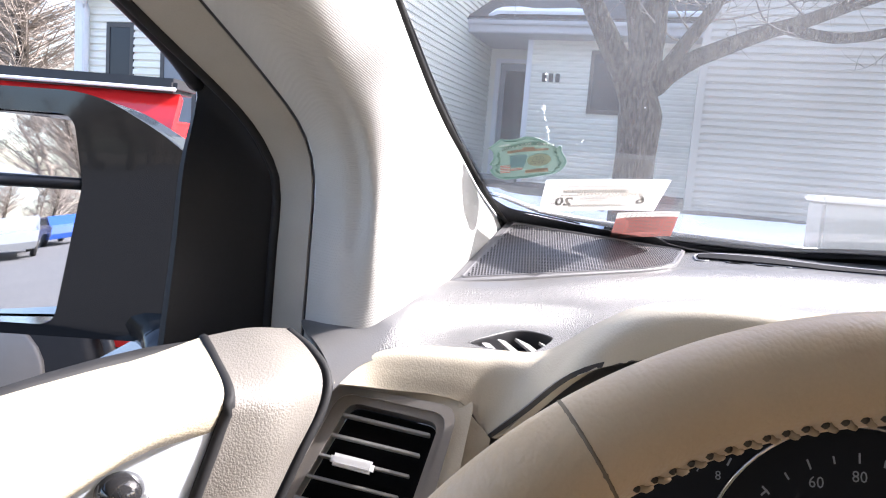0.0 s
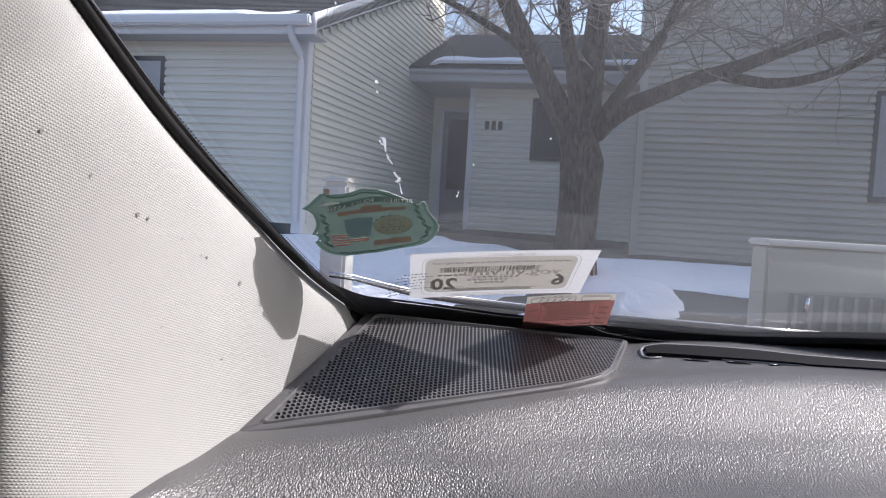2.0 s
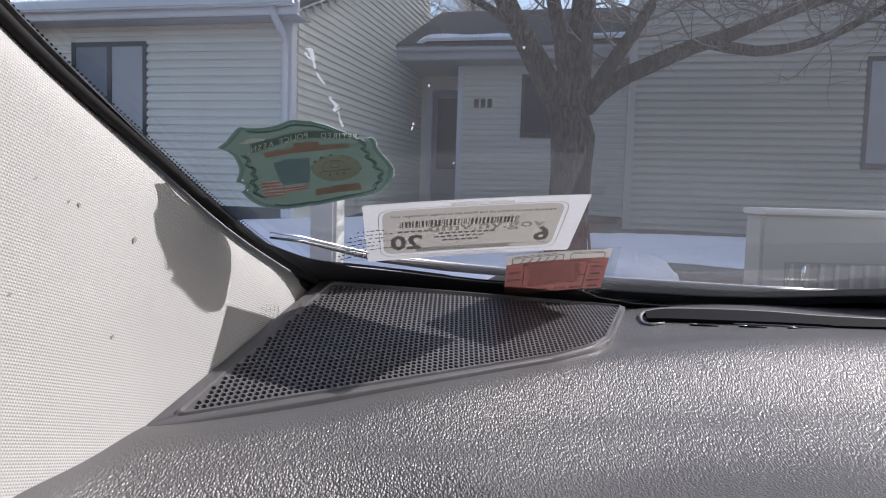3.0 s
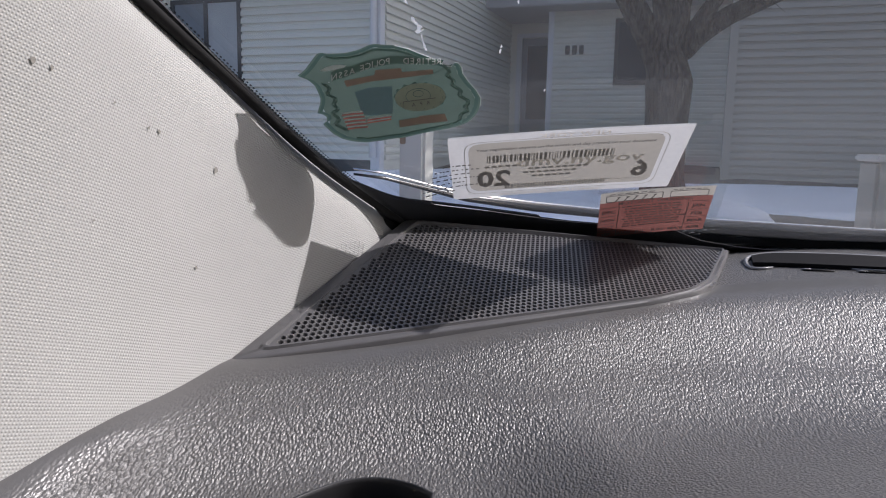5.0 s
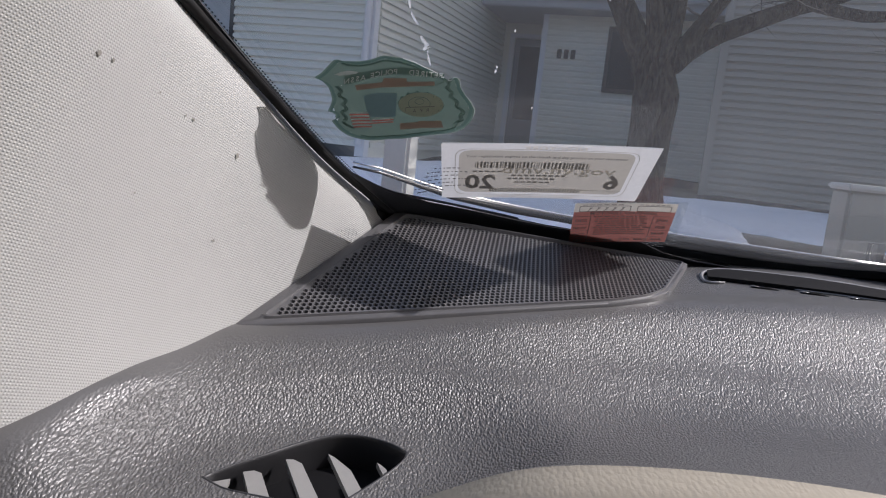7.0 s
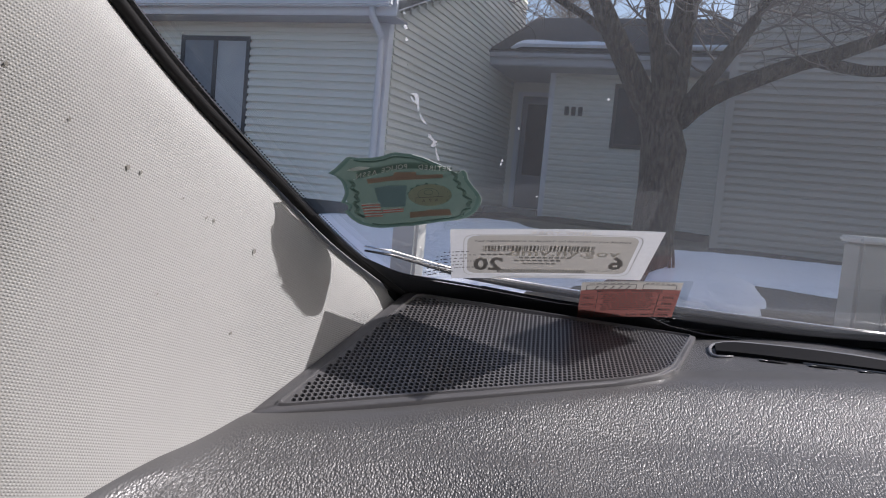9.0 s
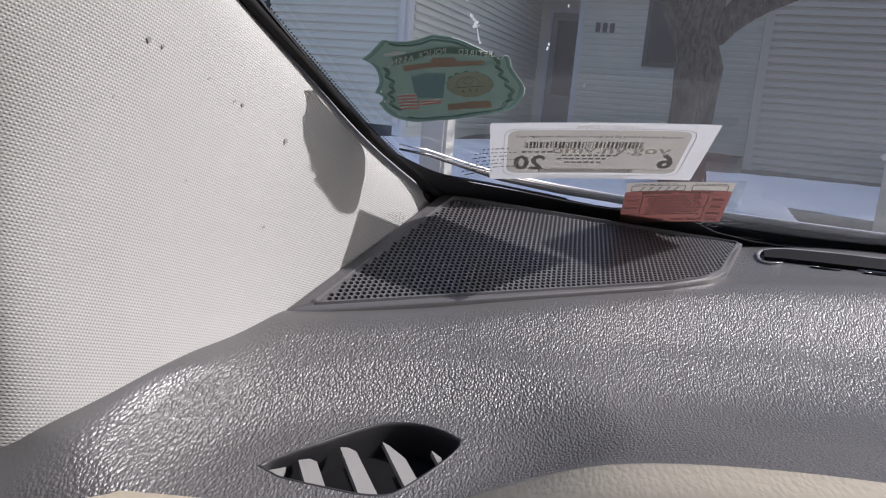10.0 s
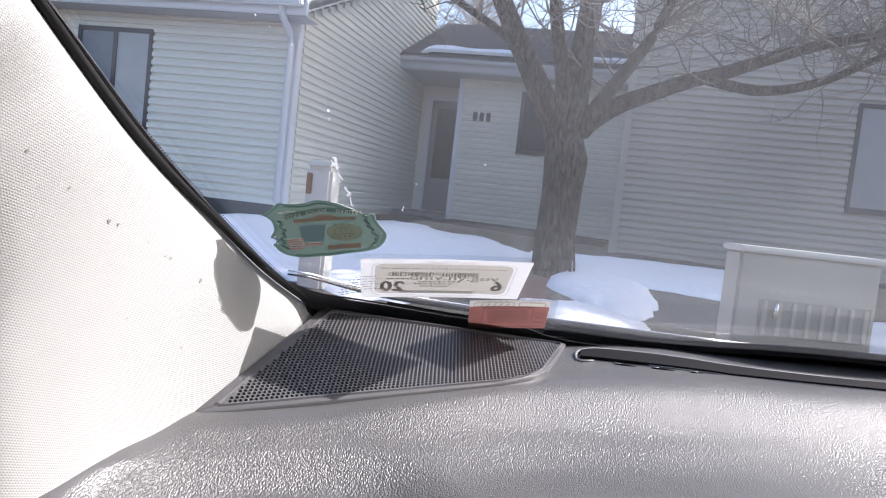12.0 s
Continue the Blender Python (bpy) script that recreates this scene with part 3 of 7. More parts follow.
# shelf behind: the strip between the pad and the glass, right of the speaker
ribs = [[(0.245, 0.790, 1.195), (0.240, 0.757, 1.1925), (0.226, 0.705, 1.1885), (0.214, 0.672, 1.1855)],
        [(0.34, 0.81, 1.192), (0.34, 0.770, 1.1960), (0.335, 0.725, 1.1915), (0.330, 0.704, 1.1904)],
        [(0.45, 0.83, 1.186), (0.45, 0.78, 1.1945), (0.45, 0.745, 1.1915), (0.450, 0.724, 1.1900)],
        [(0.75, 0.83, 1.186), (0.75, 0.78, 1.1945), (0.75, 0.745, 1.1915), (0.75, 0.724, 1.1900)],
        [(1.14, 0.69, 1.2), (1.15, 0.64, 1.19), (1.17, 0.59, 1.18), (1.19, 0.55, 1.1748)]]
shelf = sheet("rear_shelf", loft(ribs, 14, 60), M_DASH, dash, "dark grey vinyl shelf below the glass", thick=0.004)
# defroster slot: its shade as a flat dark strip, rounded raised end and rim
shelf_tree = BVHTree.FromPolygons([v.co for v in shelf.data.vertices], [tuple(p.vertices) for p in shelf.data.polygons])


def on_shelf(x, y, up=0.0):
    hit = shelf_tree.ray_cast(Vector((x, y, 1.3)), Vector((0, 0, -1)))[0]
    return Vector((x, y, (hit.z if hit else 1.190) + up))


slot_rear = spline([(0.2665, 0.7410, 0), (0.279, 0.7480, 0), (0.303, 0.7475, 0), (0.357, 0.7435, 0), (0.395, 0.7400, 0), (0.5, 0.735, 0), (0.8, 0.735, 0)], 60)
slot_front = spline([(0.2620, 0.7240, 0), (0.2740, 0.7238, 0), (0.300, 0.7215, 0), (0.340, 0.7180, 0), (0.380, 0.7145, 0), (0.5, 0.711, 0), (0.8, 0.711, 0)], 60)
slot_shade = [[on_shelf(*(np.array(a[:2]) * (1 - k) + np.array(b[:2]) * k), 0.0007) for a, b in zip(slot_rear, slot_front)] for k in np.linspace(0, 1, 5)]
sheet("defroster_slot", np.array([[tuple(q) for q in r] for r in slot_shade]), M_DARK, dash, "dark strip for the shade in the defroster slot", thick=0.002)
rim_ = [(0.2720, 0.7200), (0.2610, 0.7160), (0.2585, 0.7190), (0.2595, 0.7280), (0.2625, 0.7375), (0.2680, 0.7440), (0.2790, 0.7490), (0.303, 0.7485), (0.357, 0.7445), (0.395, 0.7410), (0.5, 0.736), (0.8, 0.736)]
rim_ = spline([on_shelf(x, y, 0.0008) for x, y in rim_], 110)
tube("slot_lip", rim_, [0.0005 + 0.0017 * min(1, k / 12) - 0.0008 * min(1, max(0, k - 45) / 20) for k in range(110)], M_SLOTLIP, dash, "raised rounded grey lip", sides=10)
tube("slot_front_lip", [on_shelf(p[0], p[1], 0.0006) for p in slot_front[6:]], 0.0006, M_SLOTLIP, dash, "thin grey front lip", sides=6)
for x in (0.2875, 0.3175, 0.3475):
    y = 0.7230 - (x - 0.2875) * 0.088 - 0.0065
    tube("rim_notch", [on_shelf(x + d, y - d * 0.1, 0.0004) for d in (0, 0.004, 0.010, 0.017)], [0.0004, 0.0008, 0.0008, 0.0003], M_DARK, dash, "thin dark notch", sides=6)
    # Glint beside each notch, built as a short pale strip.
    tube("notch_edge", [on_shelf(x + d, y - d * 0.1 + 0.0008, 0.0007) for d in (-0.001, 0.002, 0.006)], [0.0003, 0.0007, 0.0003], M_SLOTLIP, dash, "glint at the notch as a pale strip", sides=6)

# speaker grille
grille = part("speaker_grille", bmesh.new(), M_GRILLE, dash, "perforated dark grey speaker grille")
GC = [np.array(p) for p in ((0.0085, 0.549, 1.1742), (0.0612, 0.681, 1.2168), (0.2576, 0.755, 1.1942), (0.2185, 0.6520, 1.1868))]   # left tip, rear left, rear right, front right


def grille_at(a, b):
    """a: from the left edge to the right one; b: from the front edge to the rear one."""
    lo = GC[0] * (1 - a) + GC[3] * a
    hi = GC[1] * (1 - a) + GC[2] * a
    bow = 0.006 * 4 * a * (1 - a)
    p = lo * (1 - b) + hi * b
    return Vector((p[0], p[1] + bow * b * 0.6, p[2] + 0.002 * 4 * b * (1 - b)))


def grille_outline(left, right, front, rear, r):
    return rounded([(left, front), (0.86 - right, front), (0.955 - right, front + 0.05), (0.992 - right, front + 0.16), (1 - right, 1 - rear), (left, 1 - rear)], r, 7)


bm = bmesh.new()
levels = ((0.0, 0.0, 0.0, 0.0, 0.03, -0.004), (0.0, 0.0, 0.0, 0.0, 0.03, 0.0012), (0.006, 0.004, 0.008, 0.006, 0.03, 0.0020), (0.034, 0.014, 0.032, 0.022, 0.03, 0.0020),
          (0.036, 0.016, 0.036, 0.026, 0.03, 0.0030), (0.041, 0.021, 0.043, 0.032, 0.025, 0.0030), (0.044, 0.024, 0.047, 0.035, 0.025, 0.0008))
rings = []
for le, ri, fr, re_, rd, up in levels:
    rings.append([bm.verts.new(grille_at(*p) + Vector((0, -0.2, 1)) * up) for p in grille_outline(le, ri, fr, re_, rd)])
for r0, r1 in zip(rings, rings[1:]):
    for j in range(len(r0)):
        k = (j + 1) % len(r0)
        bm.faces.new((r0[j], r0[k], r1[k], r1[j]))
bmesh.ops.recalc_face_normals(bm, faces=bm.faces)
ob = smooth(part("grille_frame", bm, M_GRILLE, grille, "raised rounded frame"))
ob.data.set_sharp_from_angle(angle=radians(45))
# perforated plate: an even hexagonal lattice along the front edge, each cell with a hole of its own depth
GO = GC[0]
GX = (GC[3] - GC[0]) / np.linalg.norm(GC[3] - GC[0])
GN = np.cross(GX, GC[1] - GC[0])
GN /= np.linalg.norm(GN)
GY = np.cross(GN, GX)
G2 = [np.array(((p - GO) @ GX, (p - GO) @ GY)) for p in GC]


def grille_ab(q):
    """Lengths along and across the plate turned into its shares a and b."""
    ab = np.full(q.shape, 0.5)
    e1, e2, e3 = G2[3] - G2[0], G2[1] - G2[0], G2[0] - G2[3] + G2[2] - G2[1]
    for _ in range(12):
        a, b = ab[:, :1], ab[:, 1:]
        f = G2[0] + a * e1 + b * e2 + a * b * e3 - q
        ja, jb = e1 + b * e3, e2 + a * e3
        det = ja[:, 0] * jb[:, 1] - ja[:, 1] * jb[:, 0]
        ab = ab - np.c_[(f[:, 0] * jb[:, 1] - f[:, 1] * jb[:, 0]) / det, (ja[:, 0] * f[:, 1] - ja[:, 1] * f[:, 0]) / det]
    return ab


PITCH = 0.00295
cells = np.array([(PITCH * (i + 0.5 * (j % 2)), PITCH * 0.866 * j) for j in range(-4, 60) for i in range(-10, 114)])
cab_ = grille_ab(cells)
nook = (cab_[:, 0] - 0.86) / 0.12 + (0.16 - cab_[:, 1]) / 0.15        # the rounded front corner
keep = (cab_ > (0.026, 0.030)).all(1) & (cab_ < (0.990, 0.983)).all(1) & (nook < 1.15)
holed = (cab_ > (0.050, 0.060)).all(1) & (cab_ < (0.970, 0.955)).all(1) & (nook < 0.95)
turn_ = np.radians(30 + 60 * np.arange(6))
hexa = np.c_[np.cos(turn_), np.sin(turn_)]
verts, faces = [], []
for c_, hole_ in zip(cells[keep], holed[keep]):
    base = len(verts)
    for r, dz in ((0.5775, 0.0014), (0.430, 0.0014), (0.40, 0.0010), (0.385, -0.0012)) if hole_ else ((0.5775, 0.0014),):
        for a, b in grille_ab(c_ + hexa * r * PITCH):
            verts.append(grille_at(a, b) + Vector((0, -0.2 * dz, dz)))
    if not hole_:
        faces.append(tuple(range(base, base + 6)))
        continue
    for k in range(0, 18, 6):
        for t in range(6):
            u = (t + 1) % 6
            faces.append((base + k + t, base + k + u, base + k + 6 + u, base + k + 6 + t))
me = bpy.data.meshes.new("perforated_plate")
me.from_pydata(verts, [], faces)
ob = new("perforated_plate", me)
me.materials.append(M_GRILLE)
ob.parent = grille
tagged(ob, "plate with rows of small holes", kind="stuff")
back = [[grille_at(a, b) + Vector((0, 0, -0.006)) for a in np.linspace(0.01, 0.99, 12)] for b in np.linspace(0.01, 0.99, 8)]
sheet("grille_backing", np.array(back), M_DARK, grille, "black backing", thick=0.002)

# oval side-window vent in the pad
bm = bmesh.new()
bm.from_mesh(pad.data)
gone = []
for f in bm.faces:
    q = OVI @ f.calc_center_median()
    if abs(q.z) < 0.02 and in_leaf(q.x, q.y):
        gone.append(f)
bmesh.ops.delete(bm, geom=gone, context="FACES")
EDGE_PTS = np.array(leaf(1.0))
EDGE_PTS = np.array([p_ * (1 - t_) + q_ * t_ for p_, q_ in zip(EDGE_PTS, np.roll(EDGE_PTS, -1, 0)) for t_ in (0, 0.25, 0.5, 0.75)])
for v in bm.verts:                          # draw the cut edge onto the clean outline
    if v.is_boundary:
        q = OVI @ v.co
        if abs(q.x) < 0.042 and abs(q.y) < 0.026 and abs(q.z) < 0.02:
            d_ = np.hypot(EDGE_PTS[:, 0] - q.x, EDGE_PTS[:, 1] - q.y)
            k = int(d_.argmin())
            if d_[k] < 0.004:
                v.co = OV @ Vector((EDGE_PTS[k, 0], EDGE_PTS[k, 1], q.z))
bm.to_mesh(pad.data)
bm.free()
at_ = pad.data.attributes.new("smooth_edge", "FLOAT", "POINT")
for v in pad.data.vertices:
    x, y, z = v.co
    behind = float(np.interp(x, (-0.1, 0.008, 0.2225, 0.33, 0.45), (0.44, 0.548, 0.6615, 0.69, 0.70)))
    d_ = (behind - y) * 0.88
    if x < 0.02:
        d_ = min(d_, (x - PF(y)) * 0.94 + 0.003) if x > -0.035 else 0.005
    at_.data[v.index].value = max(min(max((0.016 - d_) / 0.010, 0.0), 1.0), min(0.5, -x / 0.05))
demister = part("demister_vent", bmesh.new(), M_BLACKPL, dash, "oval black side-window vent with pale louvres")
bm = bmesh.new()
rings = []
for off, z in ((0.0012, -0.0002), (0.0006, 0.0003), (0.0, 0.0001), (-0.0004, -0.0012), (-0.0005, -0.005), (-0.0005, -0.016)):
    ring = []
    for x, y in leaf(1.0, off):
        q = OV @ Vector((x, y, z))
        ring.append(bm.verts.new(q))
    rings.append(ring)
for r0, r1 in zip(rings, rings[1:]):
    for j in range(len(r0)):
        k = (j + 1) % len(r0)
        bm.faces.new((r0[j], r0[k], r1[k], r1[j]))
bmesh.ops.recalc_face_normals(bm, faces=bm.faces)
smooth(part("vent_rim", bm, M_BLACKPL, demister, "thin black rim"))
prism("vent_cavity", leaf(1.0, 0.002), OV @ Matrix.Translation((0, 0, -0.014)), 0.002, M_DARK, demister, "black cavity")
LV = OV @ Matrix.Translation((0, 0, -0.0030))
for quad in (((-0.0229, 0.0046), (-0.0190, 0.0046), (-0.0169, 0.0026), (-0.0177, -0.0146), (-0.0239, -0.0117)), ((-0.0067, 0.0086), (-0.0040, 0.0080), (-0.0017, 0.0052), (-0.0018, -0.0216), (-0.0081, -0.0197)),
             ((0.0095, 0.0088), (0.0112, 0.0062), (0.0144, -0.0021), (0.0143, -0.0155), (0.0085, -0.0181)), ((0.0257, 0.0004), (0.0272, -0.0030), (0.0276, -0.0047), (0.0261, -0.0090), (0.0251, -0.0083))):
    prism("louvre", quad, LV, 0.0022, M_LOUVRE, demister)
prism("louvre_end", [(-0.0362, 0.0012), (-0.0277, 0.0018), (-0.0316, -0.0053), (-0.0362, 0.0002)], LV, 0.0022, M_LOUVRE, demister)

# beige trim below the pad, from the vent to the hood over the dials
ribs = [
    [(-0.0555, 0.4265, 1.1405), (-0.0545, 0.415, 1.1385), (-0.053, 0.402, 1.137), (-0.052, 0.392, 1.1355)],
    [(-0.030, 0.4405, 1.1485), (-0.028, 0.425, 1.1475), (-0.026, 0.406, 1.142), (-0.024, 0.391, 1.1350)],
    [(0.027, 0.4465, 1.1495), (0.026, 0.428, 1.1485), (0.025, 0.408, 1.142), (0.024, 0.389, 1.1320)],
    [(0.055, 0.4465, 1.1500), (0.052, 0.425, 1.1485), (0.050, 0.400, 1.139), (0.044, 0.381, 1.114)],
    [(0.079, 0.4450, 1.1530), (0.077, 0.422, 1.1525), (0.072, 0.396, 1.146), (0.062, 0.380, 1.131)],
    [(0.104, 0.4200, 1.1785), (0.100, 0.402, 1.1775), (0.094, 0.388, 1.170), (0.087, 0.380, 1.155)],
    [(0.130, 0.4050, 1.1960), (0.128, 0.392, 1.1945), (0.124, 0.384, 1.187), (0.120, 0.380, 1.174)],
    [(0.175, 0.3970, 1.2025), (0.173, 0.386, 1.2010), (0.169, 0.379, 1.195), (0.166, 0.376, 1.184)],
    [(0.230, 0.3940, 1.2000), (0.228, 0.383, 1.1985), (0.224, 0.376, 1.193), (0.221, 0.373, 1.182)],
    [(0.284, 0.3930, 1.1915), (0.282, 0.382, 1.1900), (0.278, 0.375, 1.184), (0.275, 0.372, 1.173)],
    [(0.360, 0.3990, 1.1720), (0.358, 0.388, 1.1700), (0.354, 0.378, 1.164), (0.350, 0.375, 1.153)],
    [(0.44, 0.42, 1.137), (0.44, 0.40, 1.134), (0.44, 0.385, 1.128), (0.44, 0.375, 1.12)],
]
# its left part stands up steeply, facing the driver
for r, share in zip(ribs, (1, 1, 1, 1, 0.5)):
    for k, back_ in ((1, 0.013), (2, 0.019), (3, 0.023)):
        q = Vector(r[k])
        r[k] = tuple(q.lerp(EYE0 + (q - EYE0) * (r[0][1] - back_ - EYE0.y) / (q.y - EYE0.y), share))
for r in ribs[6:11]:                       # the hood's lip hangs a little over the dials
    r[3] = (r[3][0], r[3][1], r[3][2] - 0.007)
sheet("lower_trim", loft(ribs, 20, 110), M_BEIGE, dash, "beige grained vinyl trim and instrument hood", thick=0.004)
side_rows = [[Vector(r[-1]), Vector(r[-1]) + Vector((-0.003, -0.003, -0.03)), Vector(r[-1]) + Vector((-0.012, -0.004, -0.09))] for r in ribs[2:4]]
sheet("trim_side", loft(side_rows, 8, 24), M_BEIGE, dash, "beige trim running down beside the vent", thick=0.004)
lip = [r[-1] for r in ribs[3:]]
sheet("hood_lining", loft([[p, (p[0], p[1] + 0.02, p[2] - 0.010), (p[0], p[1] + 0.05, p[2] - 0.05)] for p in lip], 8, 60), M_BLACKPL, dash, "black lining of the hood", thick=0.003)

# end piece of the dash beside the door
ribs = [
    [(-0.1315, 0.397, 1.1565), (-0.114, 0.368, 1.1525), (-0.0965, 0.339, 1.143), (-0.0975, 0.331, 1.125), (-0.106, 0.321, 1.094), (-0.116, 0.315, 1.055)],
    [(-0.110, 0.411, 1.1600), (-0.091, 0.389, 1.1545), (-0.0735, 0.362, 1.1425), (-0.0735, 0.348, 1.120), (-0.084, 0.336, 1.090), (-0.096, 0.325, 1.050)],
    [(-0.0895, 0.421, 1.1590), (-0.073, 0.408, 1.151), (-0.0605, 0.394, 1.139), (-0.0600, 0.382, 1.122), (-0.0695, 0.366, 1.097), (-0.085, 0.348, 1.055)],
]
sheet("end_piece", loft(ribs, 40, 26), M_ENDCAP, dash, "grey-brown grained end piece", thick=0.004)
tube("end_seam", [(-0.0885, 0.4225, 1.157), (-0.071, 0.411, 1.149), (-0.0585, 0.400, 1.1375), (-0.0575, 0.388, 1.122), (-0.067, 0.371, 1.097), (-0.082, 0.352, 1.055)], 0.003, M_BLACK, dash, "black seam", n=40)
box("lower_panel", (-0.12, 0.44, 0.55), (1.25, 0.47, 1.09), M_BEIGE, dash, "beige lower panel", bevel=0.01)

# rectangular vent
vent = part("air_vent", bmesh.new(), M_VENTFR, dash, "grey framed air vent with four slats")
VT = Matrix.Translation(EYE0) @ Matrix.Scale(1.085, 4) @ Matrix.Translation(-EYE0) @ Matrix.Translation((-0.012, 0.385, 1.127)) @ Matrix(((1, 0, 0), (0, 0.5, -0.866), (0, 0.866, 0.5))).to_4x4()
outer = rounded([(-0.0395, 0.0105), (0.0365, 0.0020), (0.017, -0.088), (-0.079, -0.088)], 0.012, 7)
mid_ = rounded([(-0.034, 0.0055), (0.0305, -0.0025), (0.0115, -0.084), (-0.070, -0.084)], 0.010, 7)
inner = rounded([(-0.0275, 0.0005), (0.0255, -0.0075), (0.0065, -0.080), (-0.0635, -0.080)], 0.007, 7)
around = rounded([(-0.044, 0.016), (0.046, 0.012), (0.030, -0.092), (-0.084, -0.092)], 0.012, 7)
frame_mesh("vent_surround", around, outer, VT @ Matrix.Translation((0, 0, -0.0015)), 0.006, M_BEIGE, vent, "beige surround")
frame_mesh("vent_frame", outer, mid_, VT @ Matrix.Translation((0, 0, 0.0025)), 0.012, M_VENTFR, vent, "smooth grey frame")
frame_mesh("vent_inner_frame", mid_, inner, VT @ Matrix.Translation((0, 0, 0.0005)), 0.016, M_VENTFR, vent, "stepped inner frame")
prism("vent_cavity", inner, VT @ Matrix.Translation((0, 0, -0.018)), 0.004, M_DARK, vent, "black cavity")
for k in range(6):
    b = -0.0115 - 0.0125 * k
    left, right = -0.0275 + (b + 0.002) * 0.455, 0.0255 + b * 0.25
    box("slat", (left, b - 0.0006, -0.010), (right, b + 0.0010, 0.0002), M_LOUVRE, vent, m=VT @ Matrix.Rotation(radians(-8.5), 4, "Z"), bevel=0.0004)
box("slat_tab", (-0.0245 - 0.004, -0.0410, -0.001), (0.0005 - 0.004, -0.0340, 0.0060), mat("bright_tab", (0.72, 0.72, 0.72), 0.25, metal=0.3), vent, "bright metal slider tab", bevel=0.0018, m=VT @ Matrix.Rotation(radians(-9), 4, "Z"))

# dials
cluster = part("instrument_cluster", bmesh.new(), M_BLACKPL, dash, "black instrument cluster with chrome ringed speedometer")
CL = Matrix.Translation((0.262, 0.373, 1.041)) @ Matrix(((1, 0, 0), (0, 0.28, -0.96), (0, 0.96, 0.28))).to_4x4()
prism("dial_face", rounded([(-0.172, -0.1), (0.16, -0.1), (0.16, 0.118), (-0.10, 0.118), (-0.172, 0.06)], 0.02), CL @ Matrix.Translation((0, 0, -0.004)), 0.004, M_DARK, cluster, "black dial face")
ring = [(math.cos(a) * 0.0965, math.sin(a) * 0.0965) for a in np.linspace(0, 2 * math.pi, 64, endpoint=False)]
tube("speedometer_ring", [CL @ Vector((x, y, 0.002)) for x, y in ring + ring[:1]], 0.0014, M_CHROME, cluster, "thin chrome ring")
M_DIAL = mat("dial_print", (0.13, 0.135, 0.14), 0.6)


def dial(name, cx, cy, r, ticks, numbers):
    for ang, ln in ticks:
        a = radians(90 - ang)
        c, s = math.cos(a), math.sin(a)
        w = 0.0006
        pts = [(cx + c * (r + d) - s * e_, cy + s * (r + d) + c * e_) for d, e_ in ((0, -w), (ln, -w), (ln, w), (0, w))]
        flat_part("tick", pts, [(0, 1, 2, 3)], lambda p: CL @ Vector((p[0], p[1], 0.0004)), M_DIAL, cluster)
    for text, ang, rr, size in numbers:
        a = radians(90 - ang)
        pts, faces = letters(text, size)
        flat_part("numeral", [(x + cx + math.cos(a) * rr, y + cy + math.sin(a) * rr) for x, y in pts], faces, lambda p: CL @ Vector((p[0], p[1], 0.0004)), M_DIAL, cluster)


dial("speedometer", 0, 0, 0.075, [(11.25 * k, 0.006 if k % 2 == 0 else 0.0045) for k in range(-6, 7)], [("20", -67.5, 0.067, 0.0095), ("40", -45, 0.067, 0.0095), ("60", -22.5, 0.067, 0.0095), ("80", 0, 0.067, 0.0095), ("100", 22.5, 0.067, 0.0095), ("120", 45, 0.067, 0.0095)])
dial("tachometer", -0.107, 0.008, 0.066, [(22 * k - 62, 0.005) for k in range(0, 6)], [("3", -62, 0.058, 0.0075), ("4", -40, 0.058, 0.0075), ("5", -20, 0.058, 0.0075), ("6", 0, 0.058, 0.0075), ("7", 12, 0.058, 0.0075), ("8", 24, 0.058, 0.0075)])

# ---- steering wheel ----
wheel = thing("steering_wheel", "beige leather steering wheel with laced stitching", "steering wheel", at=(0.1616, 0.1446, 1.039))
TL = radians(12)


def rim_at(th, R, out=0.0):
    """A point on the wheel: th from its right hand side, R from the hub, out towards the driver."""
    return Vector((R * math.cos(th), R * math.sin(th) * math.sin(TL) - out * math.cos(TL), R * math.sin(th) * math.cos(TL) + out * math.sin(TL)))


def rim_piece(name, t0, t1, n, label):
    bm = bmesh.new()
    rings = []
    for th in np.linspace(t0, t1, n):
        rings.append([bm.verts.new(rim_at(th, 0.1882 + 0.0165 * math.cos(p), 0.0160 * math.sin(p))) for p in np.linspace(0, 2 * math.pi, 22, endpoint=False)])
    for a, b in zip(rings, rings[1:]):
        for j in range(22):
            bm.faces.new((a[j], b[j], b[(j + 1) % 22], a[(j + 1) % 22]))
    bmesh.ops.recalc_face_normals(bm, faces=bm.faces)
    return smooth(part(name, bm, M_WHEEL, wheel, label))


TS = radians(124)
rim_piece("rim_top", radians(50), TS - 0.0028, 60, "beige laced leather")
rim_piece("rim_side", TS + 0.0028, radians(200), 50, "smooth beige leather")
rim_piece("rim_foot", radians(200.5), radians(409.5), 90, "smooth beige leather")
bm = bmesh.new()
tube_into(bm, [rim_at(TS, 0.1882 + 0.0159 * math.cos(p), 0.0154 * math.sin(p)) for p in np.linspace(0, 2 * math.pi, 25)], 0.0009, 6, False)
smooth(part("leather_seam", bm, mat("seam_shade", (0.17, 0.125, 0.08), 0.8), wheel, "sunken leather seam"))
M_THREAD = mat("beige_thread", (0.30, 0.215, 0.13), 0.8)
M_HOLE = mat("stitch_hole", (0.05, 0.035, 0.02), 0.9)
bmt, bmh = bmesh.new(), bmesh.new()
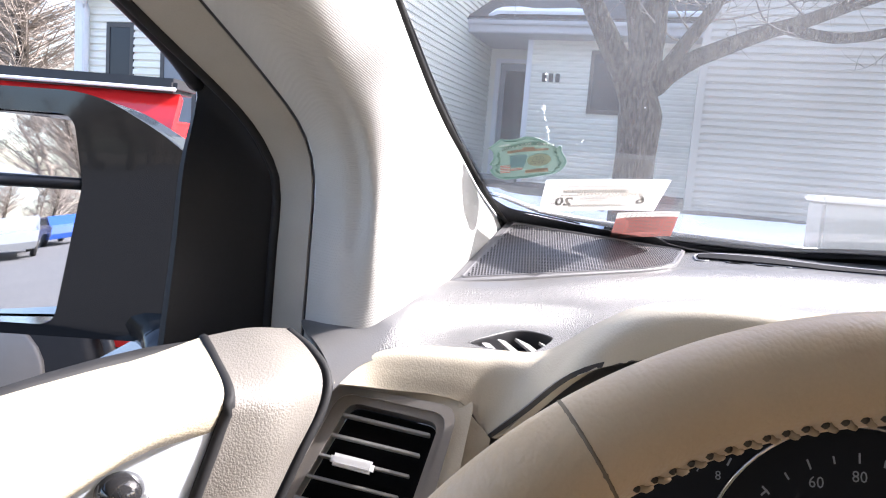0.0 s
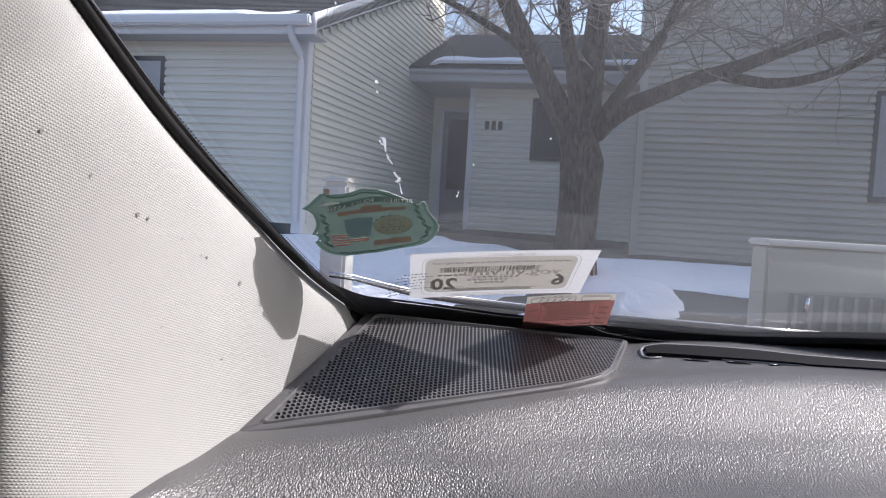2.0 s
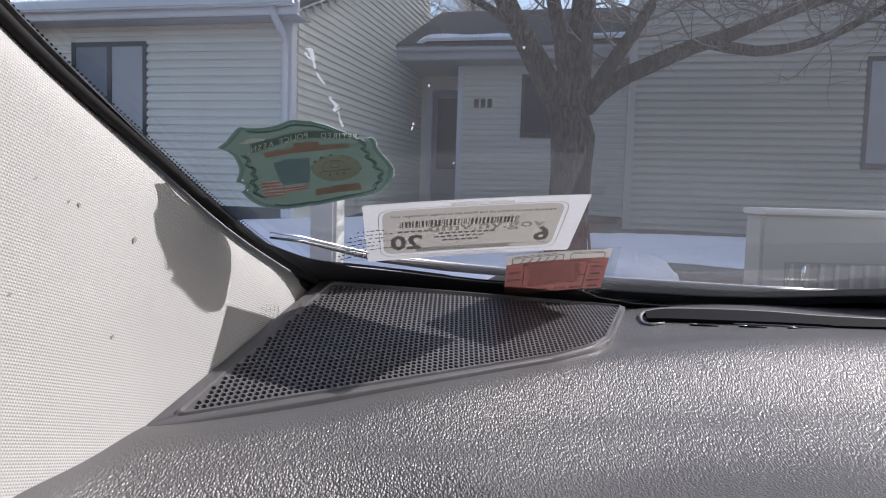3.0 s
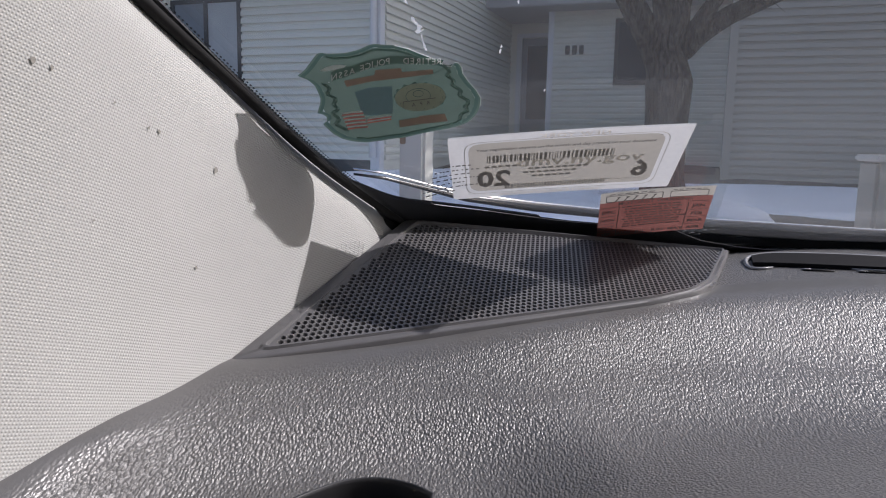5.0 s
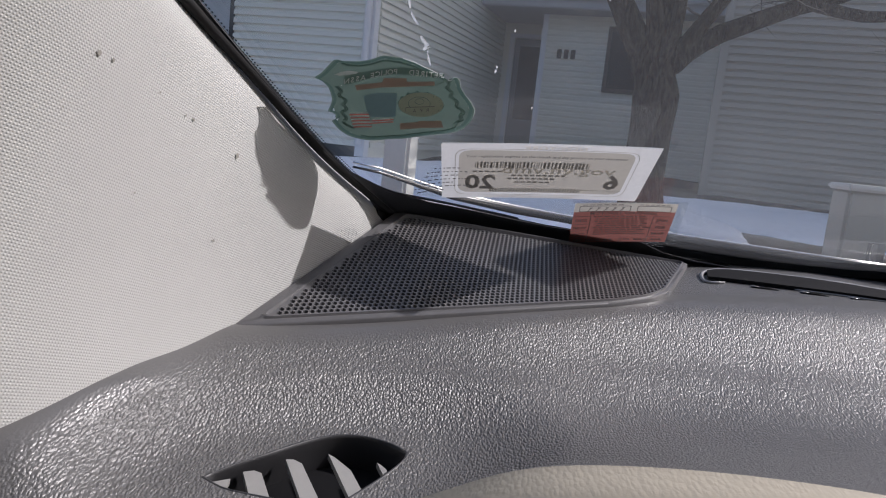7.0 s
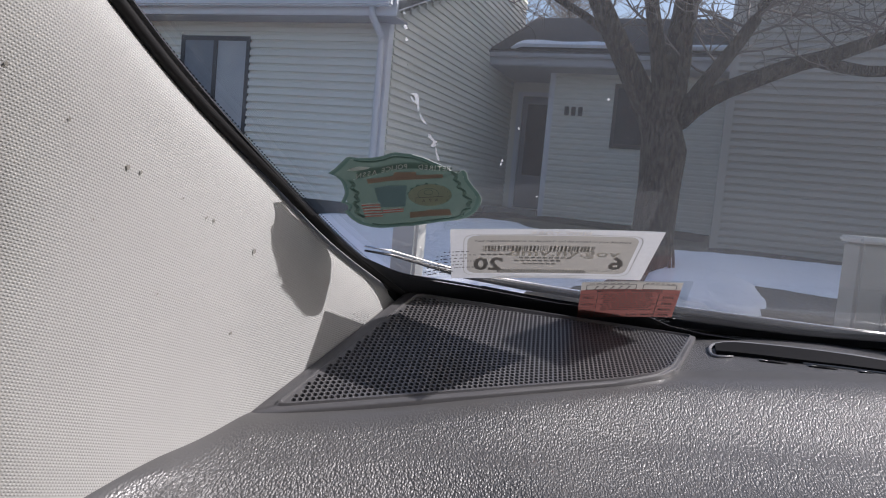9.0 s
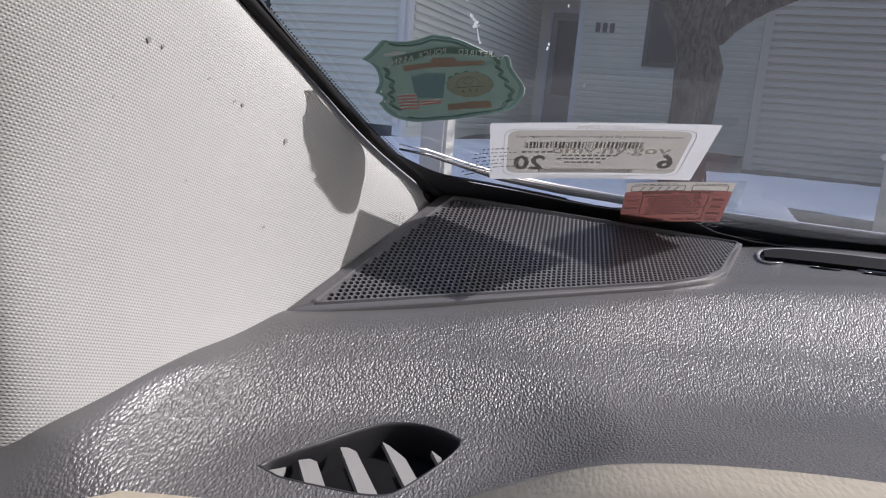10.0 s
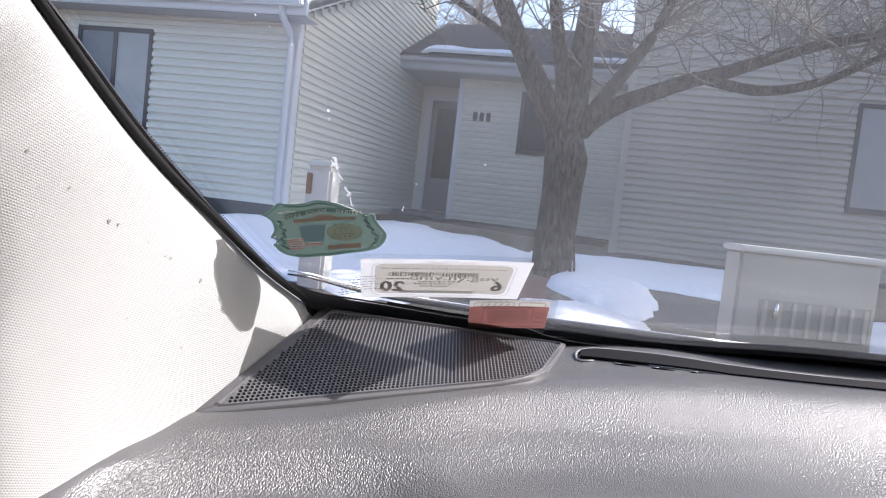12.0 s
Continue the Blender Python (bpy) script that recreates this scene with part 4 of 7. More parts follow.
for k in range(56):
    th = radians(122) - k * 0.0316
    c = rim_at(th, 0.1882 + 0.0163 * math.cos(radians(141)), 0.0158 * math.sin(radians(141)))
    bmesh.ops.create_icosphere(bmh, subdivisions=1, radius=0.0014, matrix=Matrix.Translation(c))
    a = rim_at(th - 0.003, 0.1882 + 0.0166 * math.cos(radians(140)), 0.0161 * math.sin(radians(140)))
    b = rim_at(th - 0.0235, 0.1882 + 0.0165 * math.cos(radians(157)), 0.0160 * math.sin(radians(157)))
    tube_into(bmt, [a, (a + b) / 2 * 1.0 + (a + b).normalized() * -0.0006, b], 0.0011, 6)
tagged(smooth(part("lacing", bmt, M_THREAD, wheel, "coarse beige lacing thread")), kind="stuff")
tagged(smooth(part("lacing_seam", bmh, M_HOLE, wheel, "dark lacing holes")), kind="stuff")
bm = bmesh.new()
bmesh.ops.create_uvsphere(bm, u_segments=24, v_segments=12, radius=0.07, matrix=Matrix.Diagonal((1.6, 0.6, 0.95, 1)))
smooth(part("hub", bm, M_DOORPAD, wheel, "beige hub pad"))
for sgn in (0, math.pi, -math.pi / 2):
    tube("spoke", [rim_at(sgn, 0.05), rim_at(sgn, 0.12, -0.004), rim_at(sgn, 0.185)], [0.022, 0.016, 0.013], M_BLACKPL, wheel, sides=10, squash=0.5)

# ---- driver's door ----
door = thing("driver_door", "beige padded car door with silver mirror switch panel", "car door")
ribs = [
    [(-0.1345, 0.394, 1.1560), (-0.116, 0.365, 1.1525), (-0.0995, 0.338, 1.143), (-0.102, 0.332, 1.126), (-0.108, 0.333, 1.120)],
    [(-0.152, 0.352, 1.1530), (-0.132, 0.336, 1.151), (-0.112, 0.322, 1.146), (-0.111, 0.315, 1.131), (-0.118, 0.315, 1.123)],
    [(-0.170, 0.316, 1.1525), (-0.152, 0.304, 1.150), (-0.130, 0.295, 1.143), (-0.126, 0.288, 1.130), (-0.132, 0.288, 1.122)],
    [(-0.192, 0.250, 1.1520), (-0.172, 0.240, 1.149), (-0.150, 0.228, 1.135), (-0.148, 0.222, 1.118), (-0.155, 0.222, 1.110)],
    [(-0.207, 0.10, 1.151), (-0.185, 0.10, 1.150), (-0.165, 0.10, 1.13), (-0.163, 0.10, 1.11), (-0.17, 0.10, 1.10)],
    [(-0.217, -0.80, 1.151), (-0.195, -0.80, 1.150), (-0.175, -0.80, 1.13), (-0.173, -0.80, 1.11), (-0.18, -0.80, 1.10)],
]
sheet("door_pad", loft(ribs, 26, 70), M_DOORPAD, door, "cream grained vinyl arm pad", thick=0.005, flip=True)
tube("door_gap", [(-0.1335, 0.3965, 1.1545), (-0.116, 0.3665, 1.1505), (-0.0985, 0.3385, 1.1415), (-0.1005, 0.3315, 1.125), (-0.108, 0.321, 1.094), (-0.118, 0.315, 1.055)], 0.0034, M_BLACK, door, "black gap seal", n=40)
ribs = [[(-0.103, 0.3315, 1.125), (-0.107, 0.325, 1.108), (-0.112, 0.319, 1.085), (-0.12, 0.314, 1.05)],
        [(-0.124, 0.313, 1.128), (-0.126, 0.309, 1.11), (-0.13, 0.305, 1.085), (-0.137, 0.30, 1.05)],
        [(-0.142, 0.296, 1.118), (-0.146, 0.294, 1.105), (-0.152, 0.290, 1.08), (-0.16, 0.285, 1.05)],
        [(-0.165, 0.277, 1.095), (-0.169, 0.275, 1.085), (-0.175, 0.271, 1.07), (-0.182, 0.265, 1.05)]]
sheet("switch_panel", loft(ribs, 14, 20), M_SILVER, door, "silver painted mirror switch panel", thick=0.004, flip=True)
bm = bmesh.new()
bmesh.ops.create_uvsphere(bm, u_segments=20, v_segments=12, radius=0.0115, matrix=pose(-0.1375, 0.300, 1.1035) @ Matrix.Diagonal((1, 1, 0.85, 1)))
M_KNOB = mat("glossy_black_plastic", (0.02, 0.02, 0.022), 0.1, vary=0.05, rvary=0.0, coat=0.6)
smooth(part("mirror_knob", bm, M_KNOB, door, "glossy black mirror adjusting knob"))
tube("knob_collar", [(-0.1375, 0.303, 1.096), (-0.1365, 0.307, 1.089)], [0.0115, 0.0135], M_BLACKPL, door, "black collar", sides=18)
pts, faces = letters("R", 0.006)
flat_part("knob_letter", pts, faces, lambda p: Vector((-0.1335 + p[0], 0.2903 + p[1] * 0.35, 1.1075 + p[1] * 0.9)), M_DIAL, door, "white letter")
pts, faces = letters("L", 0.006)
flat_part("knob_letter", pts, faces, lambda p: Vector((-0.1425 + p[0], 0.2905 + p[1] * 0.35, 1.1080 + p[1] * 0.9)), M_DIAL, door, "white letter")
box("door_card", (-0.215, -0.85, 0.45), (-0.19, 0.30, 1.10), M_DOORPAD, door, "cream lower door card", bevel=0.008)
# black corner behind the window
W_ = [(-0.165, 0.413, 1.138), (-0.165, 0.428, 1.20), (-0.165, 0.438, 1.255), (-0.165, 0.456, 1.309), (-0.168, 0.405, 1.330), (-0.185, 0.28, 1.375), (-0.2, 0.17, 1.42), (-0.21, 0.08, 1.47)]
KK = [Vector(p) + Vector((-0.001, 0.004, 0)) for p in K_]
MID = [(Vector(a) + Vector(b)) / 2 + Vector((0.0, 0.006, 0)) for a, b in zip(K_, W_)]
sheet("mirror_corner", loft([KK, MID, W_], 50, 16), M_BLACK, door, "matt black mirror corner", thick=0.006)
tube("weatherstrip", [Vector(p) + Vector((-0.003, 0.001, 0)) for p in K_], 0.0035, M_BLACK, door, "black rubber weatherstrip", n=60)
tube("window_frame", [Vector(p) for p in W_[3:]], 0.006, M_BLACKPL, door, "black window frame", n=40)
tube("sill_seal", [(-0.140, 0.402, 1.145), (-0.167, 0.37, 1.144), (-0.192, 0.30, 1.144), (-0.217, 0.15, 1.144), (-0.228, -0.8, 1.144)], 0.007, M_BLACK, door, "black window sill seal", n=40)

M_SIDEGLASS = glass_mat("door_glass", (0.96, 0.975, 0.97))
glass_rows = [[(x, y, z) for y in np.linspace(-0.78, 0.33 - 0.60 * (z - 1.14), 10)] for x, z in ((-0.2245, 1.14), (-0.222, 1.26), (-0.216, 1.38), (-0.206, 1.50))]
dg = sheet("window_glass", np.array(glass_rows), M_SIDEGLASS, door, "clear door glass", thick=0.003)
dg.visible_shadow = False

# ---- outside mirror ----
mirror = thing("side_mirror", "black painted outside mirror beside the driver's window", "car mirror", at=(-0.30, 0.52, 1.12))
M_CARBLACK = mat("black_car_paint", (0.008, 0.0085, 0.009), 0.12, vary=0.05, spec=0.4, coat=0.35)


def rel(p, o=Vector((-0.30, 0.52, 1.12))):
    return Vector(p) - o


top = rounded([(-0.44, 1.300), (-0.255, 1.301), (-0.205, 1.275), (-0.178, 1.255), (-0.180, 1.120), (-0.45, 1.115)], 0.03, 6)
hole = rounded([(-0.435, 1.284), (-0.270, 1.284), (-0.263, 1.236), (-0.263, 1.232), (-0.283, 1.127), (-0.445, 1.124)], 0.012, 6)
bm = bmesh.new()
a = [bm.verts.new(rel((x, 0.50, z))) for x, z in top]
h = [bm.verts.new(rel((x, 0.499, z))) for x, z in hole]
hb = [bm.verts.new(rel((x, 0.555, z))) for x, z in hole]
b1 = [bm.verts.new(rel((x * 0.96 - 0.012, 0.56, 1.21 + (z - 1.21) * 0.95))) for x, z in top]
b2 = [bm.verts.new(rel((x * 0.75 - 0.075, 0.61, 1.21 + (z - 1.21) * 0.6))) for x, z in top]
n = len(top)
for k in range(n):
    j = (k + 1) % n
    bm.faces.new((a[k], a[j], h[j], h[k]))
    bm.faces.new((h[k], h[j], hb[j], hb[k]))
    bm.faces.new((a[j], a[k], b1[k], b1[j]))
    bm.faces.new((b1[j], b1[k], b2[k], b2[j]))
bm.faces.new(b2)
bmesh.ops.recalc_face_normals(bm, faces=bm.faces)
housing = smooth(part("housing", bm, M_CARBLACK, mirror, "glossy black mirror housing"))
housing.data.set_sharp_from_angle(angle=radians(40))
M_MIRROR = mat("mirror_silver", (0.85, 0.86, 0.87), 0.02, metal=1.0, vary=0.01, rvary=0.0)
upper = [rel((x, 0.509, z)) for x, z in ((-0.435, 1.283), (-0.272, 1.283), (-0.265, 1.236), (-0.437, 1.233))]
lower = [rel((x, 0.509, z)) for x, z in ((-0.437, 1.229), (-0.264, 1.229), (-0.284, 1.128), (-0.445, 1.125))]
for nm, quad, tilt, sag in (("mirror_glass", upper, (0.037, 0.001), 0.0), ("wide_mirror_glass", lower, (0.029, 0.008), 0.0042)):
    c4 = [q + Vector((0, (i in (1, 2)) * tilt[0] + (i in (0, 1)) * tilt[1] - 0.004, 0)) for i, q in enumerate(quad)]
    gr = np.zeros((13, 13, 3))
    for a in range(13):
        for b in range(13):
            u, v = a / 12, b / 12
            q = (c4[0] * (1 - u) + c4[1] * u) * (1 - v) + (c4[3] * (1 - u) + c4[2] * u) * v
            gr[b, a] = q + Vector((0, sag * (4 * (u - 0.5) ** 2 + 1.2 * (v - 0.5) ** 2) - sag, 0))
    sheet(nm, gr, M_MIRROR, mirror, "convex wide-view mirror glass" if sag else "silvered mirror glass", thick=0.002)
tube("mirror_bar", [rel((-0.44, 0.502, 1.231)), rel((-0.265, 0.502, 1.2335))], 0.004, M_BLACKPL, mirror, "black bar between the glasses")
tube("mirror_foot", [rel((-0.23, 0.54, 1.14)), rel((-0.19, 0.50, 1.125)), rel((-0.16, 0.45, 1.13))], [0.03, 0.026, 0.03], M_CARBLACK, mirror, "black mirror foot", sides=14, squash=0.6)

# ---- stickers on the glass ----
M_PAPER = mat("sticker_paper", (0.72, 0.72, 0.72), 0.5, vary=0.05)
M_TAUPE = mat("sticker_taupe", (0.46, 0.435, 0.39), 0.55, vary=0.06)
M_INK = mat("grey_ink", (0.17, 0.165, 0.16), 0.6)
M_PALEINK = mat("pale_ink", (0.52, 0.50, 0.46), 0.6)
M_NUMERAL = mat("numeral_grey", (0.48, 0.46, 0.43), 0.6)
M_BARS = mat("worn_bar_ink", (0.39, 0.37, 0.335), 0.6)
M_FADE = mat("faded_ink", (0.80, 0.77, 0.71), 0.6)
M_RED = mat("sticker_red", (0.31, 0.13, 0.112), 0.5, vary=0.1)
M_GREEN = mat("sticker_green", (0.135, 0.195, 0.165), 0.4, vary=0.2, vscale=60)
M_GREEN2 = mat("sticker_dark_green", (0.075, 0.135, 0.115), 0.4, vary=0.12)
M_BLUE = mat("sticker_blue", (0.27, 0.40, 0.44), 0.4)
M_BRICK = mat("sticker_brick", (0.46, 0.33, 0.26), 0.5)
M_GOLD = mat("sticker_gold", (0.50, 0.54, 0.42), 0.5)
# Lit copy of the dark green: overprints get no glow from behind.
M_LITGREEN = mat("brightened_green_ink", (0.13, 0.23, 0.195), 0.5)
M_STRIPE = mat("stripe_red", (0.55, 0.16, 0.13), 0.5)
M_CLEARFILM = glass_mat("clear_film", (0.93, 0.95, 0.95))


def lit_through(m, k):
    """Paper or film that lets light from behind glow through."""
    n, l = m.node_tree.nodes, m.node_tree.links
    b = n["Principled BSDF"]
    tr, mx = n.new("ShaderNodeBsdfTranslucent"), n.new("ShaderNodeMixShader")
    l.new(b.inputs["Base Color"].links[0].from_socket, tr.inputs[0])
    mx.inputs[0].default_value = k
    l.new(b.outputs[0], mx.inputs[1])
    l.new(tr.outputs[0], mx.inputs[2])
    l.new(mx.outputs[0], n["Material Output"].inputs[0])


M_PALE = mat("pale_print", (0.80, 0.84, 0.82), 0.5)
for m_, k_ in ((M_PAPER, 0.4), (M_TAUPE, 0.4), (M_FADE, 0.4), (M_RED, 0.3), (M_GREEN, 0.35), (M_GREEN2, 0.35), (M_BLUE, 0.35), (M_GOLD, 0.35), (M_BRICK, 0.35), (M_PALE, 0.35)):
    lit_through(m_, k_)


class Quad:
    """A sticker's own (u, v), 0 to 1 from its lower left seen from inside, put on the glass."""
    def __init__(self, tl, tr, br, bl):
        self.c = [np.array(on_glass(*p, 0.0)) for p in (tl, tr, br, bl)]

    def __call__(self, p, off=0.0035):
        u, v = p
        tl, tr, br, bl = self.c
        return Vector((bl * (1 - u) + br * u) * (1 - v) + (tl * (1 - u) + tr * u) * v) + Vector((0, -0.54, -0.84)) * (off + 0.0008 * 4 * (u - 0.5) ** 2)


def ringed(outline, c, n=72):
    """A filled outline as rings round c, fine enough to bend with the glass."""
    o = np.array(list(outline) + [outline[0]], float)
    s_ = np.r_[0, np.cumsum(np.linalg.norm(np.diff(o, axis=0), axis=1))]
    at = np.linspace(0, s_[-1], n, endpoint=False)
    ring = np.c_[np.interp(at, s_, o[:, 0]), np.interp(at, s_, o[:, 1])]
    c = np.array(c, float)
    pts, faces = [], []
    ks = (1.0, 0.85, 0.68, 0.5, 0.3, 0.12)
    for k in ks:
        pts += [tuple(c + (p - c) * k) for p in ring]
    for r in range(len(ks) - 1):
        for i in range(n):
            j = (i + 1) % n
            faces.append((r * n + i, r * n + j, (r + 1) * n + j, (r + 1) * n + i))
    faces.append(tuple((len(ks) - 1) * n + i for i in range(n)))
    return pts, faces


def between(outer, inner, n=96):
    """The ring between two outlines that start at the same corner."""
    rows = []
    for outline in (outer, inner):
        o = np.array(list(outline) + [outline[0]], float)
        s_ = np.r_[0, np.cumsum(np.linalg.norm(np.diff(o, axis=0), axis=1))]
        at = np.linspace(0, s_[-1], n, endpoint=False)
        rows += list(zip(np.interp(at, s_, o[:, 0]), np.interp(at, s_, o[:, 1])))
    return rows, [(i, (i + 1) % n, n + (i + 1) % n, n + i) for i in range(n)]


def soft_rect(u0, v0, u1, v1, rad, aspect=2.2):
    return [(x / aspect, y) for x, y in rounded([(u0 * aspect, v0), (u1 * aspect, v0), (u1 * aspect, v1), (u0 * aspect, v1)], rad, 6)]


def patch(name, q, u0, v0, u1, v1, material, parent, off, label="", rad=0.0, nu=10, nv=6):
    """A thin printed patch that follows the glass."""
    aspect = 2.2
    if rad:
        pts = rounded([(u0 * aspect, v0), (u1 * aspect, v0), (u1 * aspect, v1), (u0 * aspect, v1)], rad, 6)
        pts = [(x / aspect, y) for x, y in pts]
        return flat_part(name, *ringed(pts, ((u0 + u1) / 2, (v0 + v1) / 2)), lambda p: q(p, off), material, parent, label)
    pts = [(u, v) for v in np.linspace(v0, v1, nv) for u in np.linspace(u0, u1, nu)]
    faces = [(j * nu + i, j * nu + i + 1, (j + 1) * nu + i + 1, (j + 1) * nu + i) for j in range(nv - 1) for i in range(nu - 1)]
    return flat_part(name, pts, faces, lambda p: q(p, off), material, parent, label)


def print_on(q, text, cu, cv, hu, hv, material, parent, off, flip=True, label="", spacing=1.0, weight=0.0):
    """Words on a sticker, centred at (cu, cv), letters hu wide and hv high in its units."""
    pts, faces = letters(text, 1.0, spacing, weight)
    sgn = -1 if flip else 1
    return flat_part("print", [(cu + sgn * x * hu, cv + y * hv) for x, y in pts], faces, lambda p: q(p, off), material, parent, label)


# registration sticker
reg = thing("registration_sticker", "white and taupe paper registration sticker on the windshield", "sticker")
RQ = Quad((0.0867, 0.6177), (0.1959, 0.6203), (0.1958, 0.6672), (0.0877, 0.6658))
flat_part("paper", *between(soft_rect(0, 0, 1, 1, 0.004), soft_rect(0.068, 0.088, 0.915, 0.905, 0.13)), lambda p: RQ(p, 0.0036), M_PAPER, reg, "white paper border")
flat_part("white_line", *between(soft_rect(0.068, 0.088, 0.915, 0.905, 0.13), soft_rect(0.082, 0.115, 0.90, 0.88, 0.12)), lambda p: RQ(p, 0.0036), M_PAPER, reg, "white border line")
flat_part("border_shade", *between(soft_rect(0.064, 0.080, 0.919, 0.913, 0.13), soft_rect(0.067, 0.086, 0.916, 0.907, 0.13)), lambda p: RQ(p, 0.0040), M_PALEINK, reg, "thin grey line")
flat_part("taupe_field", *ringed(soft_rect(0.082, 0.115, 0.90, 0.88, 0.12), (0.49, 0.5)), lambda p: RQ(p, 0.0036), M_TAUPE, reg, "taupe printed field")
print_on(RQ, "20", 0.19, 0.325, 0.150, 0.36, M_NUMERAL, reg, 0.0044, weight=0.03, label="large grey numeral")
print_on(RQ, "6", 0.835, 0.36, 0.150, 0.36, M_NUMERAL, reg, 0.0044, weight=0.03, label="large grey numeral")
print_on(RQ, "NEW YORK", 0.52, 0.945, 0.05, 0.085, M_FADE, reg, 0.0044, spacing=1.15, weight=0.02)
print_on(RQ, "VEHICLE REGISTRATION", 0.45, 0.05, 0.042, 0.07, M_FADE, reg, 0.0044, weight=0.02)
print_on(RQ, "Your registration expires on the month and day printed on your document", 0.49, 0.80, 0.0245, 0.056, M_INK, reg, 0.0044, flip=False, weight=0.01)
print_on(RQ, "dmv.ny.gov", 0.56, 0.56, 0.115, 0.19, M_FADE, reg, 0.0042, flip=False, spacing=1.05, weight=0.02)
random.seed(3)
u = 0.16
while u < 0.70:
    w = random.choice((0.004, 0.007, 0.011))
    patch("code_bar", RQ, u, 0.60, u + w, 0.71, M_BARS, reg, 0.0044, nu=2, nv=2)
    u += w + random.choice((0.005, 0.008))
for v, u0, u1 in ((0.535, 0.15, 0.30), (0.47, 0.34, 0.60), (0.41, 0.32, 0.56), (0.345, 0.36, 0.54)):
    u = u0
    while u < u1:
        patch("code_bar", RQ, u, v - 0.014, u + 0.022, v + 0.014, M_PALEINK, reg, 0.0044, nu=2, nv=2)
        u += 0.030
u = 0.24
while u < 0.70:
    w = random.choice((0.006, 0.010))
    patch("code_bar", RQ, u, 0.15, u + w, 0.225, M_PALEINK, reg, 0.0044, nu=2, nv=2)
    u += w + 0.006
for u in np.arange(0.70, 0.90, 0.03):
    patch("code_bar", RQ, u, 0.205, u + 0.018, 0.215, M_PALEINK, reg, 0.0044, nu=2, nv=2)
film = patch("clear_border", RQ, -0.03, 0.99, 1.05, 1.13, M_CLEARFILM, reg, 0.0040, "clear film border")
film.visible_shadow = False

# second clear label below its corner, with small dark print
vin = thing("printed_label", "small clear label with lines of dark print", "sticker")
VQ = Quad((0.0773, 0.6331), (0.1027, 0.6375), (0.1046, 0.6597), (0.0771, 0.6571))
random.seed(8)
for k in range(7):
    v = 0.94 - 0.14 * k
    u = (0.25, 0.1, 0.05, -0.05, -0.1, -0.15, -0.1)[k]
    while u < (0.8, 0.9, 0.7, 0.85, 0.6, 0.95, 0.4)[k]:
        w = random.uniform(0.025, 0.09)
        patch("code_bar", VQ, u, v - 0.018, u + w, v + 0.018, M_INK, vin, 0.0050, nu=2, nv=2)
        u += w + random.uniform(0.02, 0.06)

# inspection sticker
insp = thing("inspection_sticker", "red and white inspection sticker on the windshield", "sticker")
IQ = Quad((0.1641, 0.6755), (0.2196, 0.6650), (0.2285, 0.7160), (0.1718, 0.7395))
patch("red_field", IQ, 0, 0, 1, 0.80, M_RED, insp, 0.0036, "red printed paper")
patch("white_strip", IQ, 0.0, 0.80, 1, 1.0, M_TAUPE, insp, 0.0036, "white strip", nu=8, nv=2)
for u0, u1 in ((0.05, 0.56), (0.62, 0.95)):
    flat_part("strip_box", *between(soft_rect(u0, 0.82, u1, 0.95, 0.01), soft_rect(u0 + 0.008, 0.832, u1 - 0.008, 0.938, 0.01), 64), lambda p: IQ(p, 0.0042), M_INK, insp, "dark box line")
for k in range(5):                            # slanting pen strokes where a number was written
    u = 0.13 + 0.08 * k
    flat_part("code_bar", [(u, 0.845), (u + 0.014, 0.845), (u + 0.05, 0.925), (u + 0.036, 0.925)], [(0, 1, 2, 3)], lambda p: IQ(p, 0.0046), M_INK, insp, "dark pen stroke")
    flat_part("code_bar", [(u + 0.02, 0.912), (u + 0.05, 0.912), (u + 0.052, 0.927), (u + 0.02, 0.927)], [(0, 1, 2, 3)], lambda p: IQ(p, 0.0046), M_INK, insp, "dark pen stroke")
for k in range(6):
    patch("code_bar", IQ, 0.64 + 0.05 * k, 0.965, 0.675 + 0.05 * k, 0.98, M_INK, insp, 0.0042, nu=2, nv=2)
    patch("code_bar", IQ, 0.08 + 0.07 * k, 0.965, 0.13 + 0.07 * k, 0.98, M_INK, insp, 0.0042, nu=2, nv=2)
print_on(IQ, "MOTORIST WARNING", 0.50, 0.765, 0.066, 0.085, M_INK, insp, 0.0040, flip=False, weight=0.02)
for text, u, v in (("DEC", 0.09, 0.60), ("NOV", 0.09, 0.42), ("OCT", 0.09, 0.25), ("SEP", 0.09, 0.08), ("AUG", 0.26, 0.08), ("JUL", 0.42, 0.08), ("JUN", 0.58, 0.08), ("MAY", 0.74, 0.08), ("APR", 0.90, 0.08), ("MAR", 0.90, 0.25), ("FEB", 0.90, 0.42), ("JAN", 0.90, 0.60)):
    print_on(IQ, text, u, v, 0.066, 0.095, M_INK, insp, 0.0040, flip=False, weight=0.025)
random.seed(31)
for k in range(9):
    v = 0.69 - 0.056 * k
    u = 0.21 + random.uniform(0, 0.05)
    while u < 0.74:
        w = random.uniform(0.02, 0.09)
        patch("code_bar", IQ, u, v - 0.012, u + w, v + 0.012, M_INK, insp, 0.0040, nu=2, nv=2)
        u += w + 0.014
for u in (0.18, 0.80):
    patch("rule_line", IQ, u, 0.0, u + 0.008, 0.70, M_INK, insp, 0.0040, nu=2, nv=4)
for v in (0.16, 0.34, 0.51, 0.70):
    for u0, u1 in ((0.0, 0.18), (0.808, 1.0)):
        patch("rule_line", IQ, u0, v, u1, v + 0.01, M_INK, insp, 0.0040, nu=2, nv=2)

